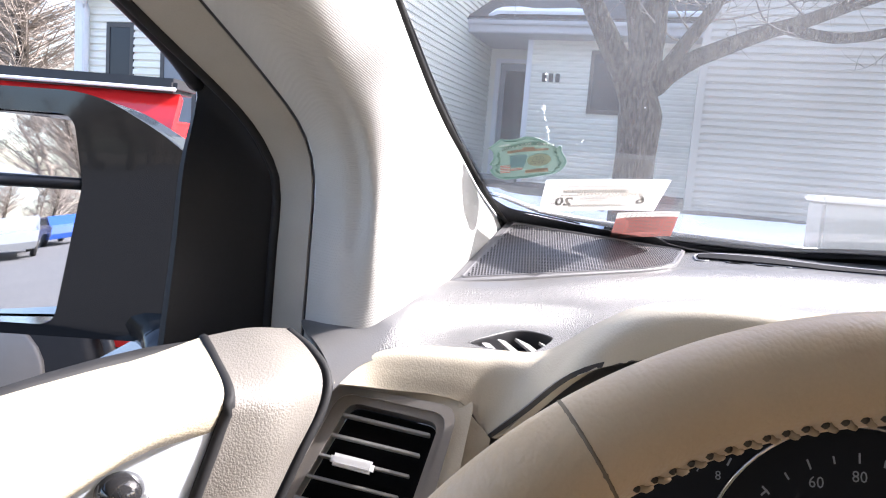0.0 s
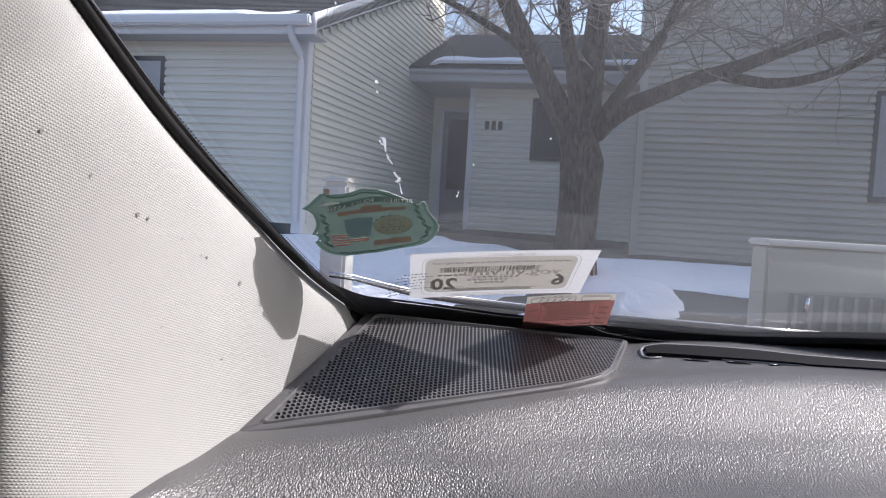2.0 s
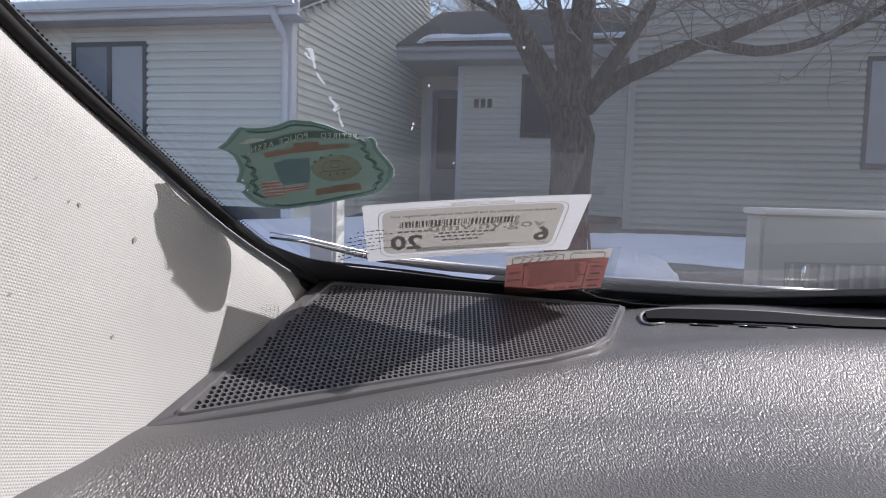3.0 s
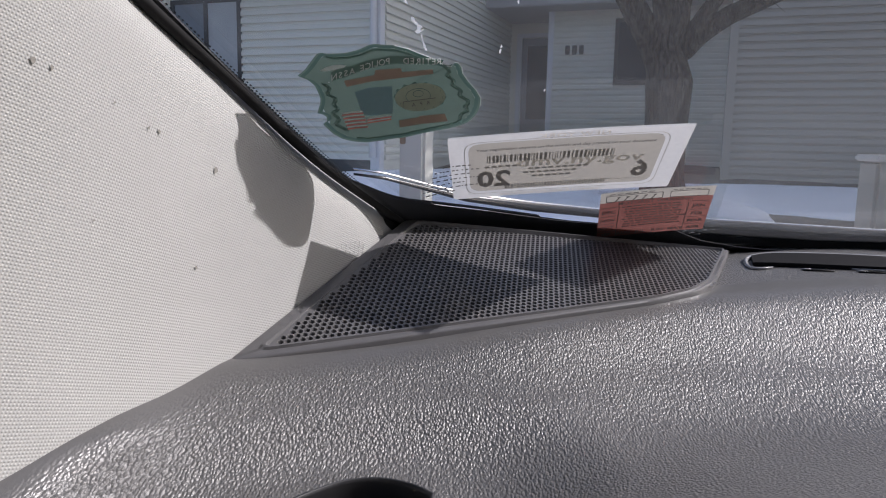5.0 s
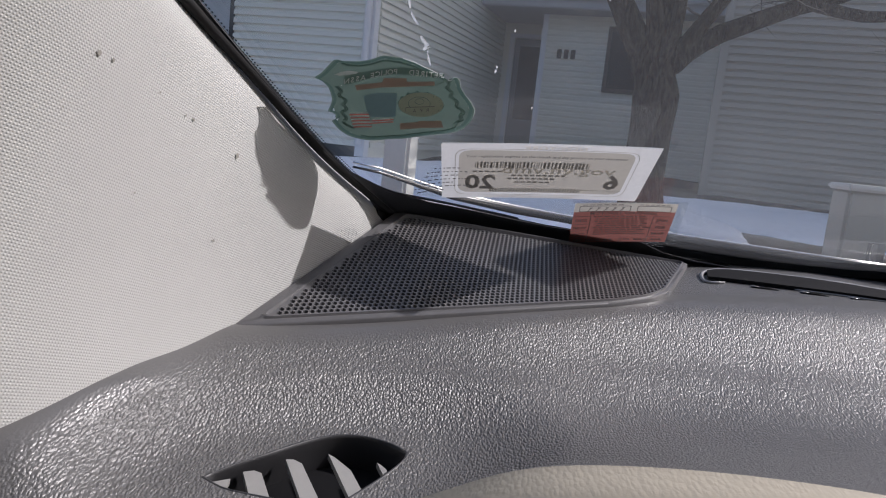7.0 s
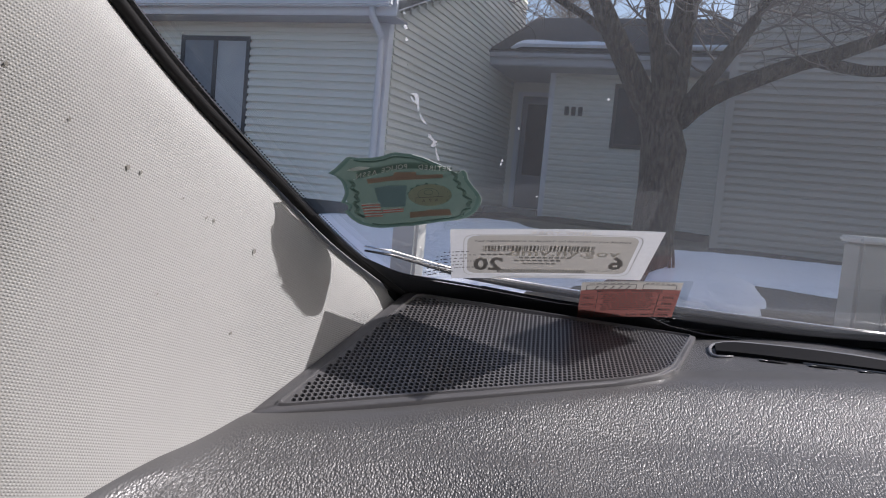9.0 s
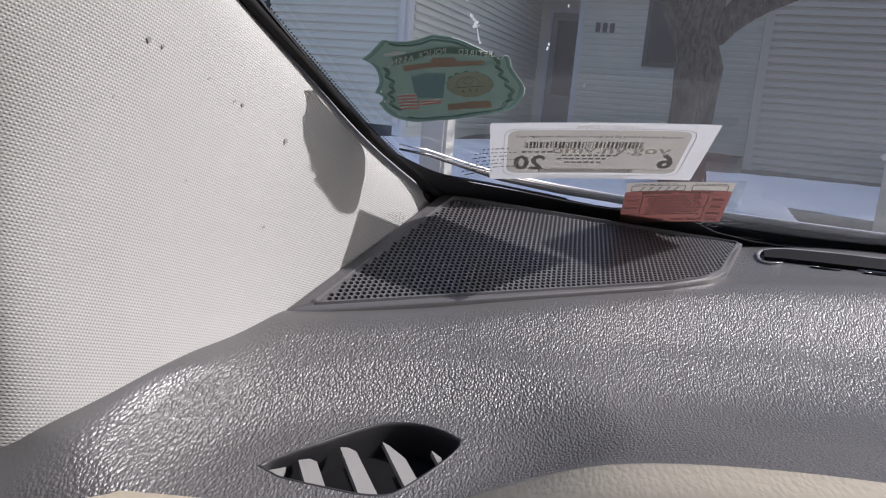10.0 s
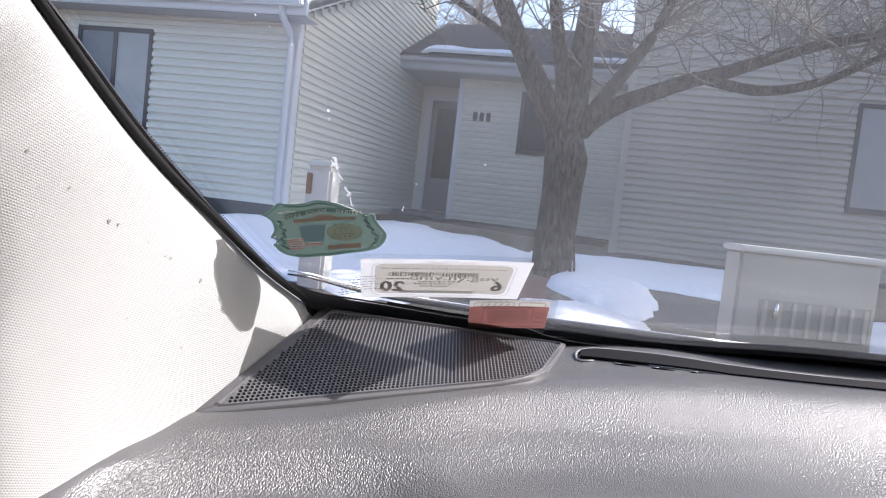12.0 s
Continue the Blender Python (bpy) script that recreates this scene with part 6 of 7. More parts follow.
def window(u0, u1, z0, z1, v, label, mullion=None, pane=M_PANE):
    w = part("window", bmesh.new(), M_DARKFR, house, label)
    pl = Matrix.Translation((0, v - 0.03, 0)) @ Matrix(((1, 0, 0), (0, 0, -1), (0, 1, 0))).to_4x4()
    f = 0.06
    frame_mesh("window_frame", [(u0 - f, z0 - f), (u1 + f, z0 - f), (u1 + f, z1 + f), (u0 - f, z1 + f)], [(u0, z0), (u1, z0), (u1, z1), (u0, z1)], pl, 0.08, M_DARKFR, w, "dark bronze frame")
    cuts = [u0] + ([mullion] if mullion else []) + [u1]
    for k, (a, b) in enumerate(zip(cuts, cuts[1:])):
        m_, lb = ((M_SKYPANE, "pane with a grey sky reflection painted in"), (M_BLIND, "pane painted pale"))[k] if mullion else (pane, "pane painted pale" if pane is M_PALEPANE else "dark reflecting pane")
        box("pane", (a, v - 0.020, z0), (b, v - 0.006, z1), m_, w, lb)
    if mullion:
        box("mullion", (mullion - 0.03, v - 0.035, z0), (mullion + 0.03, v - 0.003, z1), M_DARKFR, w)
    box("sill", (u0 - 0.06, v - 0.045, z0 - 0.08), (u1 + 0.06, v - 0.02, z0 - 0.06), M_DARKFR, w)
    return w


def wall_block(name, lo, hi, label, material):
    return box(name, lo, hi, material, house, label)


# left wing
w1 = wall_block("front_wall", (-8.45, 8.70, 0.3), (-3.88, 8.86, 3.30), "beige sided front wall", M_SIDING)
LWIN = (-6.93, -5.93, 1.35, 3.03)
boards(w1, ("v", 8.70, 0), -8.45, -3.90, 1.02, 3.30, [(LWIN[0] - 0.06, LWIN[1] + 0.06, LWIN[2] - 0.06, LWIN[3] + 0.06), (-7.92, -7.45, 1.64, 2.84)], None, M_SIDING)
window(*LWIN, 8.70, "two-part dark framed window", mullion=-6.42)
window(-7.86, -7.51, 1.70, 2.78, 8.70, "narrow dark framed window")
box("corner_board", (-8.47, 8.655, 0.9), (-8.33, 8.675, 3.29), M_WHITE, house, "white corner board", bevel=0.004)
tube("downspout", [(-8.22, 8.26, 3.40), (-8.22, 8.30, 3.27), (-8.22, 8.58, 3.12), (-8.22, 8.61, 3.0), (-8.22, 8.61, 1.05)], 0.045, M_WHITE, house, "white downspout", sides=8)
RK = 0.40                                  # the rake: height gained per metre inwards
w2 = wall_block("side_wall", (-4.02, 8.86, 0.3), (-3.89, 15.5, 3.5), "shaded beige gable wall", M_SIDING)
boards(w2, ("u", -3.89, 0), 8.86, 15.4, 1.02, 6.0, (), lambda z: (8.86 if z < 3.42 else 8.86 + (z - 3.42) / RK, 15.4 if z < 3.42 else 8.86 + (15.4 - 8.86) - 0.0), M_SIDING)
bm = bmesh.new()
g = [(8.86, 3.3), (15.4, 3.3), (15.4, 3.42 + RK * 6.54), (8.86, 3.42)]
fa = [bm.verts.new((-3.90, v, z)) for v, z in g]
fb = [bm.verts.new((-4.02, v, z)) for v, z in g]
bm.faces.new(fa)
bm.faces.new(fb[::-1])
for i in range(4):
    bm.faces.new((fa[i], fb[i], fb[(i + 1) % 4], fa[(i + 1) % 4]))
part("gable", bm, M_SIDING, house, "beige gable")
# its roof: slab, fascia, gutter, rake board, downspout, snow
bm = bmesh.new()
for du, dz in ((0, 0),):
    vs = [bm.verts.new(p) for p in ((-8.75, 8.35, 3.46), (-3.62, 8.35, 3.46), (-3.62, 15.4, 3.46 + RK * 7.05), (-8.75, 15.4, 3.46 + RK * 7.05))]
    lo_ = [bm.verts.new(v.co - Vector((0, 0, 0.10))) for v in vs]
    bm.faces.new(vs)
    bm.faces.new(lo_[::-1])
    for i in range(4):
        bm.faces.new((vs[i], lo_[i], lo_[(i + 1) % 4], vs[(i + 1) % 4]))
part("roof", bm, M_SHINGLE, house, "brown shingle roof")
for k in range(22):
    v = 8.36 + 0.16 * k
    box("shingle_course", (-8.75, v, 3.465 + RK * (v - 8.35)), (-3.62, v + 0.17, 3.478 + RK * (v - 8.35)), M_SHINGLE, house, m=Matrix.Translation((0, v, 3.47 + RK * (v - 8.35))) @ Matrix.Rotation(math.atan(RK) - 0.04, 4, "X") @ Matrix.Translation((0, -v, -3.47 - RK * (v - 8.35))))
box("fascia", (-8.75, 8.31, 3.29), (-3.62, 8.345, 3.50), M_WHITE, house, "white fascia board", bevel=0.008)
box("gutter", (-8.75, 8.20, 3.38), (-3.66, 8.31, 3.50), M_WHITE, house, "white gutter", bevel=0.02)
box("soffit", (-8.75, 8.345, 3.28), (-3.64, 8.72, 3.30), M_FASCIA, house, "grey soffit")
rk = Matrix.Translation((-3.62, 8.33, 3.36)) @ Matrix.Rotation(math.atan(RK), 4, "X")
box("rake_board", (-0.03, 0, -0.02), (0.0, 7.6, 0.17), M_WHITE, house, "white rake board", m=rk, bevel=0.006)
box("rake_soffit", (-0.28, 0, -0.03), (-0.01, 7.6, -0.01), M_WHITE, house, "white rake soffit", m=rk)
box("corner_board", (-3.98, 8.655, 0.9), (-3.86, 8.675, 3.29), M_WHITE, house, "white corner board", bevel=0.004)
box("corner_board", (-3.885, 8.66, 0.9), (-3.855, 8.80, 3.35), M_WHITE, house, "white corner board", bevel=0.004)
tube("downspout", [(-3.92, 8.26, 3.40), (-3.92, 8.30, 3.27), (-3.92, 8.56, 3.12), (-3.92, 8.60, 3.0), (-3.92, 8.60, 1.05)], 0.045, M_WHITE, house, "white downspout", sides=8)


def roof_snow(name, u0, u1, v0, v1, zf, seed):
    nu, nv = 60, 10
    gr = np.zeros((nv, nu, 3))
    for i in range(nu):
        u = u0 + (u1 - u0) * i / (nu - 1)
        reach = v0 + (v1 - v0) * (0.55 + 0.6 * noise.noise(Vector((u * 1.1, seed, 0))) + 0.12 * noise.noise(Vector((u * 5, seed, 2))))
        reach = max(v0 + 0.08, reach) * (1 if 0 < i < nu - 1 else 1)
        for j in range(nv):
            t = j / (nv - 1)
            v = v0 + (reach - v0) * t
            gr[j, i] = (u, v, zf(v) + 0.015 + 0.09 * math.sin(math.pi * min(1, t + 0.25)) ** 0.7 * min(1, 4 * (i / (nu - 1)) * (1 - i / (nu - 1)) * 3))
    return sheet(name, gr, M_SNOW, house, "white snow left on the roof", thick=0.06)


roof_snow("roof_snow", -8.6, -4.2, 8.30, 9.3, lambda v: 3.47 + RK * (v - 8.35), 4)
# entry: number wall, recess, door
w3 = wall_block("entry_wall", (-2.84, 13.76, 0.3), (0.40, 13.90, 3.68), "lit beige entry wall", M_SIDING)
EWIN = (-1.62, -0.60, 2.40, 3.40)
boards(w3, ("v", 13.76, 0), -2.78, 0.40, 0.93, 3.68, [(EWIN[0] - 0.06, EWIN[1] + 0.06, EWIN[2] - 0.06, EWIN[3] + 0.06)], None, M_SIDING)
window(*EWIN, 13.76, "dark framed entry window")
box("corner_board", (-2.87, 13.725, 0.9), (-2.77, 13.745, 3.68), M_WHITE, house, "white corner board", bevel=0.004)
box("recess_wall", (-2.84, 13.90, 0.3), (-2.72, 14.9, 3.68), M_SIDING, house, "beige recess wall")
box("recess_back", (-3.95, 14.9, 0.3), (-2.72, 15.0, 3.9), M_SIDING, house, "beige recess back wall")
box("stoop", (-3.88, 13.5, 0.5), (-2.86, 14.9, 1.06), mat("stoop_concrete", (0.22, 0.22, 0.22), 0.9), house, "grey concrete stoop", bevel=0.01)
ed = part("entry_door", bmesh.new(), M_DOORPAINT, house, "grey storm door with dark glass")
pl = Matrix.Translation((0, 14.86, 0)) @ Matrix(((1, 0, 0), (0, 0, -1), (0, 1, 0))).to_4x4()
frame_mesh("door_frame", [(-3.74, 1.06), (-2.86, 1.06), (-2.86, 3.42), (-3.74, 3.42)], [(-3.64, 1.07), (-2.94, 1.07), (-2.94, 3.34), (-3.64, 3.34)], pl, 0.06, M_WHITE, ed, "white frame")
frame_mesh("door_leaf", [(-3.63, 1.08), (-2.95, 1.08), (-2.95, 3.33), (-3.63, 3.33)], [(-3.52, 1.75), (-3.05, 1.75), (-3.05, 3.18), (-3.52, 3.18)], pl @ Matrix.Translation((0, 0, -0.01)), 0.05, M_DOORPAINT, ed, "grey leaf")
box("glass", (-3.53, 14.88, 1.74), (-3.04, 14.89, 3.19), M_PANE, ed, "dark glass")
box("kick_panel", (-3.50, 14.862, 1.18), (-3.07, 14.868, 1.65), M_DOORPAINT, ed, "raised panel", bevel=0.002)
tube("door_handle", [(-3.0, 14.80, 2.05), (-3.0, 14.80, 2.2)], 0.012, M_CHROME, ed, "metal handle")
# porch roof
box("porch_fascia", (-3.88, 13.10, 3.63), (0.45, 13.14, 3.86), M_FASCIA, house, "grey porch fascia", bevel=0.01)
box("porch_gutter", (-3.88, 13.02, 3.76), (0.45, 13.10, 3.88), M_FASCIA, house, "grey porch gutter", bevel=0.02)
box("porch_soffit", (-3.88, 13.14, 3.62), (0.45, 15.0, 3.66), M_FASCIA, house, "grey porch soffit")
bm = bmesh.new()
vs = [bm.verts.new(p) for p in ((-3.88, 13.02, 3.89), (0.45, 13.02, 3.89), (0.45, 16.5, 5.3), (-3.88, 16.5, 5.3))]
lo_ = [bm.verts.new(v.co - Vector((0, 0, 0.06))) for v in vs]
bm.faces.new(vs)
bm.faces.new(lo_[::-1])
for i in range(4):
    bm.faces.new((vs[i], lo_[i], lo_[(i + 1) % 4], vs[(i + 1) % 4]))
part("porch_roof", bm, M_SHINGLE, house, "brown shingle porch roof")
roof_snow("porch_snow", -3.5, -1.6, 13.05, 14.0, lambda v: 3.90 + 0.405 * (v - 13.02), 9)
roof_snow("porch_snow", -0.6, 0.3, 13.05, 13.7, lambda v: 3.90 + 0.405 * (v - 13.02), 13)
# house number as bars
for k in range(3):
    box("number_bar", (-2.55 + 0.125 * k, 13.715, 2.86), (-2.47 + 0.125 * k, 13.735, 3.02), M_DARKFR, house, "dark number bar", bevel=0.004)
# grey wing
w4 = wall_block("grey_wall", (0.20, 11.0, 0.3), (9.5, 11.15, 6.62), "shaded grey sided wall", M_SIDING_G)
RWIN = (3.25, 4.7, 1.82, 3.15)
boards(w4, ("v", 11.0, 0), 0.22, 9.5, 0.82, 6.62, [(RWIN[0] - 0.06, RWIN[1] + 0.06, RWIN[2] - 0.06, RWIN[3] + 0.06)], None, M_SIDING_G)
window(*RWIN, 11.0, "large dark framed window", pane=M_PALEPANE)
bm = bmesh.new()
g = [(11.15, 0.3), (19.0, 0.3), (19.0, 8.7), (16.0, 9.2), (11.15, 7.0)]
fa, fb = [bm.verts.new((0.20, v, z)) for v, z in g], [bm.verts.new((0.34, v, z)) for v, z in g]
bm.faces.new(fa[::-1])
bm.faces.new(fb)
for i in range(5):
    bm.faces.new((fa[i], fa[(i + 1) % 5], fb[(i + 1) % 5], fb[i]))
bmesh.ops.recalc_face_normals(bm, faces=bm.faces)
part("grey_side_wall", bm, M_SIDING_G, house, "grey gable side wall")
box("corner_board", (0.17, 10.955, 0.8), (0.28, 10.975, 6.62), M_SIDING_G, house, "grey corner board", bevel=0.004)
bm = bmesh.new()
vs = [bm.verts.new(p) for p in ((-0.1, 10.6, 6.62), (9.8, 10.6, 6.62), (9.8, 16.0, 9.4), (-0.1, 16.0, 9.4))]
lo_ = [bm.verts.new(v.co - Vector((0, 0, 0.12))) for v in vs]
bm.faces.new(vs)
bm.faces.new(lo_[::-1])
for i in range(4):
    bm.faces.new((vs[i], lo_[i], lo_[(i + 1) % 4], vs[(i + 1) % 4]))
part("upper_roof", bm, M_SHINGLE, house, "brown shingle roof")
M_FOUND = mat("foundation_concrete", (0.10, 0.10, 0.095), 0.9, vary=0.25, vscale=3)
box("foundation", (0.25, 10.985, 0.2), (9.5, 11.02, 0.84), M_FOUND, house, "grey concrete foundation")
box("foundation", (-8.45, 8.682, 0.2), (-3.90, 8.70, 1.02), M_FOUND, house, "grey concrete foundation")
box("foundation", (-2.80, 13.742, 0.2), (0.19, 13.76, 0.95), M_FOUND, house, "grey concrete foundation")
box("cellar_window", (-0.48, 13.715, 0.62), (0.08, 13.738, 0.93), M_PANE, house, "dark cellar window", bevel=0.004)

# ---- tree ----
tree = thing("bare_tree", "large bare grey-barked tree on the lawn", "tree", at=(1.75, 7.5, 0.45))
T0 = Vector((1.75, 7.5, 0.45))


def limb(name, pts, r0, r1, n=24, sides=10):
    p = spline([Vector(q) - T0 for q in pts], n)
    rr = [r0 + (r1 - r0) * (k / (n - 1)) ** 0.8 for k in range(n)]
    bm = bmesh.new()
    tube_into(bm, [Vector(q) + Vector((noise.noise(Vector(q) * 2.5), noise.noise(Vector(q) * 2.5 + Vector((5, 0, 0))), 0)) * 0.02 for q in p], rr, sides)
    return smooth(part(name, bm, M_BARK, tree)), p, rr


pts = [(1.70, 7.5, 0.35), (1.72, 7.5, 0.60), (1.735, 7.5, 1.2), (1.745, 7.5, 1.75), (1.735, 7.5, 2.10), (1.73, 7.5, 2.35)]
p = spline([Vector(q) - T0 for q in pts], 30)
rr = [0.30 - 0.10 * min(1, k / 6) + (0.02 * max(0, (k - 17) / 5) if k < 23 else 0.02 - 0.14 * (k - 22) / 7) for k in range(30)]
bm = bmesh.new()
tube_into(bm, p, rr, 24)
for v in bm.verts:
    a = math.atan2(v.co.y, v.co.x)
    v.co.x += 0.015 * noise.noise(Vector((a * 3, v.co.z * 0.8, 0)))
    v.co.y += 0.015 * noise.noise(Vector((a * 3, v.co.z * 0.8, 4)))
smooth(part("trunk", bm, M_BARK, tree, "ridged grey-brown trunk"))
BOUGHS = [
    ([(1.70, 7.5, 1.70), (1.645, 7.49, 2.07), (1.42, 7.45, 2.45), (1.20, 7.4, 2.80), (0.95, 7.3, 3.20), (0.55, 7.2, 3.9), (0.1, 7.1, 4.8)], 0.160, 0.045),
    ([(1.72, 7.47, 1.75), (1.69, 7.43, 2.12), (1.60, 7.35, 2.55), (1.50, 7.3, 2.95), (1.36, 7.2, 3.6), (1.2, 7.1, 4.6)], 0.105, 0.035),
    ([(1.745, 7.53, 1.7), (1.76, 7.55, 2.12), (1.80, 7.6, 2.7), (1.86, 7.7, 3.3), (1.95, 7.8, 4.2), (2.0, 8.0, 5.6)], 0.165, 0.07),
    ([(1.76, 7.5, 1.75), (1.82, 7.49, 2.12), (2.00, 7.45, 2.45), (2.20, 7.4, 2.75), (2.42, 7.3, 3.15), (2.7, 7.2, 3.9)], 0.105, 0.035),
    ([(1.76, 7.5, 1.78), (1.86, 7.5, 2.16), (2.15, 7.5, 2.42), (2.55, 7.5, 2.62), (2.90, 7.5, 2.78), (3.20, 7.5, 2.88), (3.7, 7.45, 3.1), (4.4, 7.4, 3.35), (5.4, 7.3, 3.6)], 0.115, 0.035),
    ([(3.05, 7.5, 2.84), (3.30, 7.45, 2.78), (3.60, 7.4, 2.75), (4.10, 7.35, 2.86), (4.70, 7.3, 3.18), (5.5, 7.2, 3.7)], 0.062, 0.025),
    ([(1.73, 7.45, 1.8), (1.74, 7.37, 2.15), (1.78, 7.2, 2.6), (1.7, 7.0, 3.1), (1.5, 6.8, 3.8), (1.2, 6.6, 4.6)], 0.075, 0.025),
    ([(1.30, 7.4, 2.62), (1.05, 7.5, 2.95), (0.6, 7.6, 3.25), (0.0, 7.7, 3.55), (-0.7, 7.8, 3.9)], 0.05, 0.02),
]
bmt = bmesh.new()
random.seed(21)


def twigs(base, direction, length, r, depth):
    """A thin crooked shoot with side shoots."""
    p, d = Vector(base), Vector(direction).normalized()
    pts = [p.copy()]
    n = 5
    for k in range(n):
        d = (d + Vector((random.gauss(0, 0.22), random.gauss(0, 0.22), random.gauss(0.03, 0.2)))).normalized()
        p = p + d * length / n
        pts.append(p.copy())
    tube_into(bmt, pts, [r * (1 - 0.75 * k / n) for k in range(n + 1)], 4, False)
    if depth:
        for _ in range(random.randint(3, 5)):
            k = random.randint(1, n)
            side = Vector((random.gauss(0, 1), random.gauss(0, 0.8), random.gauss(0.25, 0.7))).normalized()
            twigs(pts[k], (d * 0.5 + side).normalized(), length * random.uniform(0.45, 0.7), r * 0.55, depth - 1)


for q, r0, r1 in BOUGHS:
    _, p, rr = limb("limb", q, r0, r1)
    for k in range(9, 24):
        for _ in range(1 if k < 13 else 3):
            lift_ = random.gauss(0.5, 0.5)
            side = Vector((random.gauss(0, 1), random.gauss(0, 0.8), lift_ if k > 15 else abs(lift_) + 0.2)).normalized()
            twigs(p[k], side, random.uniform(0.4, 1.1), min(rr[k] * 0.4, 0.014), 2)
tagged(part("twigs", bmt, M_TWIG, tree, "tangle of fine bare twigs"), kind="stuff")
for q in ([(1.90, 7.32, 0.5), (1.88, 7.30, 0.9), (1.82, 7.29, 1.2)], [(1.96, 7.35, 0.5), (1.93, 7.33, 0.8), (1.87, 7.31, 1.05)]):
    limb("sucker_shoot", q, 0.018, 0.012, 10, 6)

# an unseen second tree, added to hang twigs between sun and pillar
unseen_tree = thing("bare_tree", "unseen bare tree added so its twigs shade the pillar", "tree", at=(4.4, -0.9, 0.0))
V0 = Vector((4.4, -0.9, 0.0))
for name, pts, r0, r1 in (
        ("trunk", [(4.4, -0.9, -0.1), (4.42, -0.9, 0.3), (4.43, -0.88, 1.6), (4.4, -0.92, 3.2), (4.45, -0.95, 5.0), (4.5, -1.0, 6.6)], 0.17, 0.05),
        ("limb", [(4.41, -0.9, 3.6), (3.8, -0.3, 4.7), (3.0, 0.8, 5.0), (2.5, 1.45, 4.7), (2.36, 1.58, 4.3)], 0.07, 0.012),
        ("limb", [(4.43, -0.92, 4.4), (5.0, -1.3, 5.2), (5.6, -1.6, 6.2)], 0.06, 0.015),
        ("drooping_twig", [(2.36, 1.58, 4.3), (2.36, 1.5, 3.7), (2.31, 1.2, 3.24), (2.280, 1.065, 3.135), (2.262, 1.022, 3.092), (2.250, 0.985, 3.060)], 0.0065, 0.0026),
        ("drooping_twig", [(2.292, 1.11, 3.165), (2.270, 1.045, 3.145), (2.252, 1.005, 3.185), (2.235, 0.965, 3.215)], 0.0032, 0.0026)):
    bm = bmesh.new()
    p = spline([Vector(q) - V0 for q in pts], 26)
    tube_into(bm, p, [r0 + (r1 - r0) * (k / 25) ** 0.8 for k in range(26)], 12 if r0 > 0.05 else 6)
    smooth(part(name, bm, M_BARK if r0 > 0.05 else M_TWIG, unseen_tree))

# ---- things on the lawn ----
cab = thing("utility_cabinet", "beige metal utility cabinet with louvred front", "utility box", at=(2.8, 5.1, 0.4))
co = Vector((2.8, 5.1, 0.4))
box("body", Vector((2.34, 4.72, 0.30)) - co, Vector((3.30, 4.95, 1.20)) - co, M_BOX, cab, "beige enamelled body", bevel=0.02)
box("lid", Vector((2.32, 4.69, 1.195)) - co, Vector((3.32, 4.975, 1.235)) - co, mat("pale_lid", (0.55, 0.54, 0.5), 0.4), cab, "pale flat lid", bevel=0.012)
# No real recess: its shade is the darker colour of a flat panel.
box("louvre_shade_panel", Vector((2.50, 4.712, 0.66)) - co, Vector((3.26, 4.722, 0.90)) - co, mat("recess_shade", (0.24, 0.23, 0.20), 0.8), cab, "flat panel darkened as the shade of a louvre recess")
for k in range(8):
    x = 2.52 + 0.098 * k
    box("louvre", Vector((x, 4.695, 0.67)) - co, Vector((x + 0.03, 4.716, 0.89)) - co, M_BOX, cab, bevel=0.004)
tube("latch", [Vector((2.60, 4.69, 0.78)) - co, Vector((2.60, 4.68, 0.88)) - co], 0.014, M_CHROME, cab, "bright metal latch")
post = thing("utility_pedestal", "pale beige service pedestal with brown plate", "utility box", at=(-0.53, 6.32, 0.5))
post.rotation_euler = (0, 0, radians(-24))
po = Vector((-0.55, 6.32, 0.5))
box("body", Vector((-0.672, 6.23, 0.25)) - po, Vector((-0.430, 6.41, 1.465)) - po, mat("pale_beige", (0.62, 0.60, 0.54), 0.5), post, "pale beige body", bevel=0.025)
box("cap", Vector((-0.682, 6.22, 1.450)) - po, Vector((-0.420, 6.42, 1.518)) - po, mat("pale_cap", (0.66, 0.64, 0.58), 0.5), post, "pale rounded cap", bevel=0.03)
box("plate", Vector((-0.655, 6.219, 1.24)) - po, Vector((-0.600, 6.232, 1.415)) - po, mat("brown_plate", (0.22, 0.12, 0.05), 0.5), post, "brown plate", bevel=0.006)
M_MULCH = mat("dark_mulch", (0.045, 0.038, 0.032), 0.95, vary=0.4, vscale=5, fine=0.3, fscale=70, bump=0.03, bscale=40)
TURN = Matrix.Rotation(radians(-16), 3, "Z")


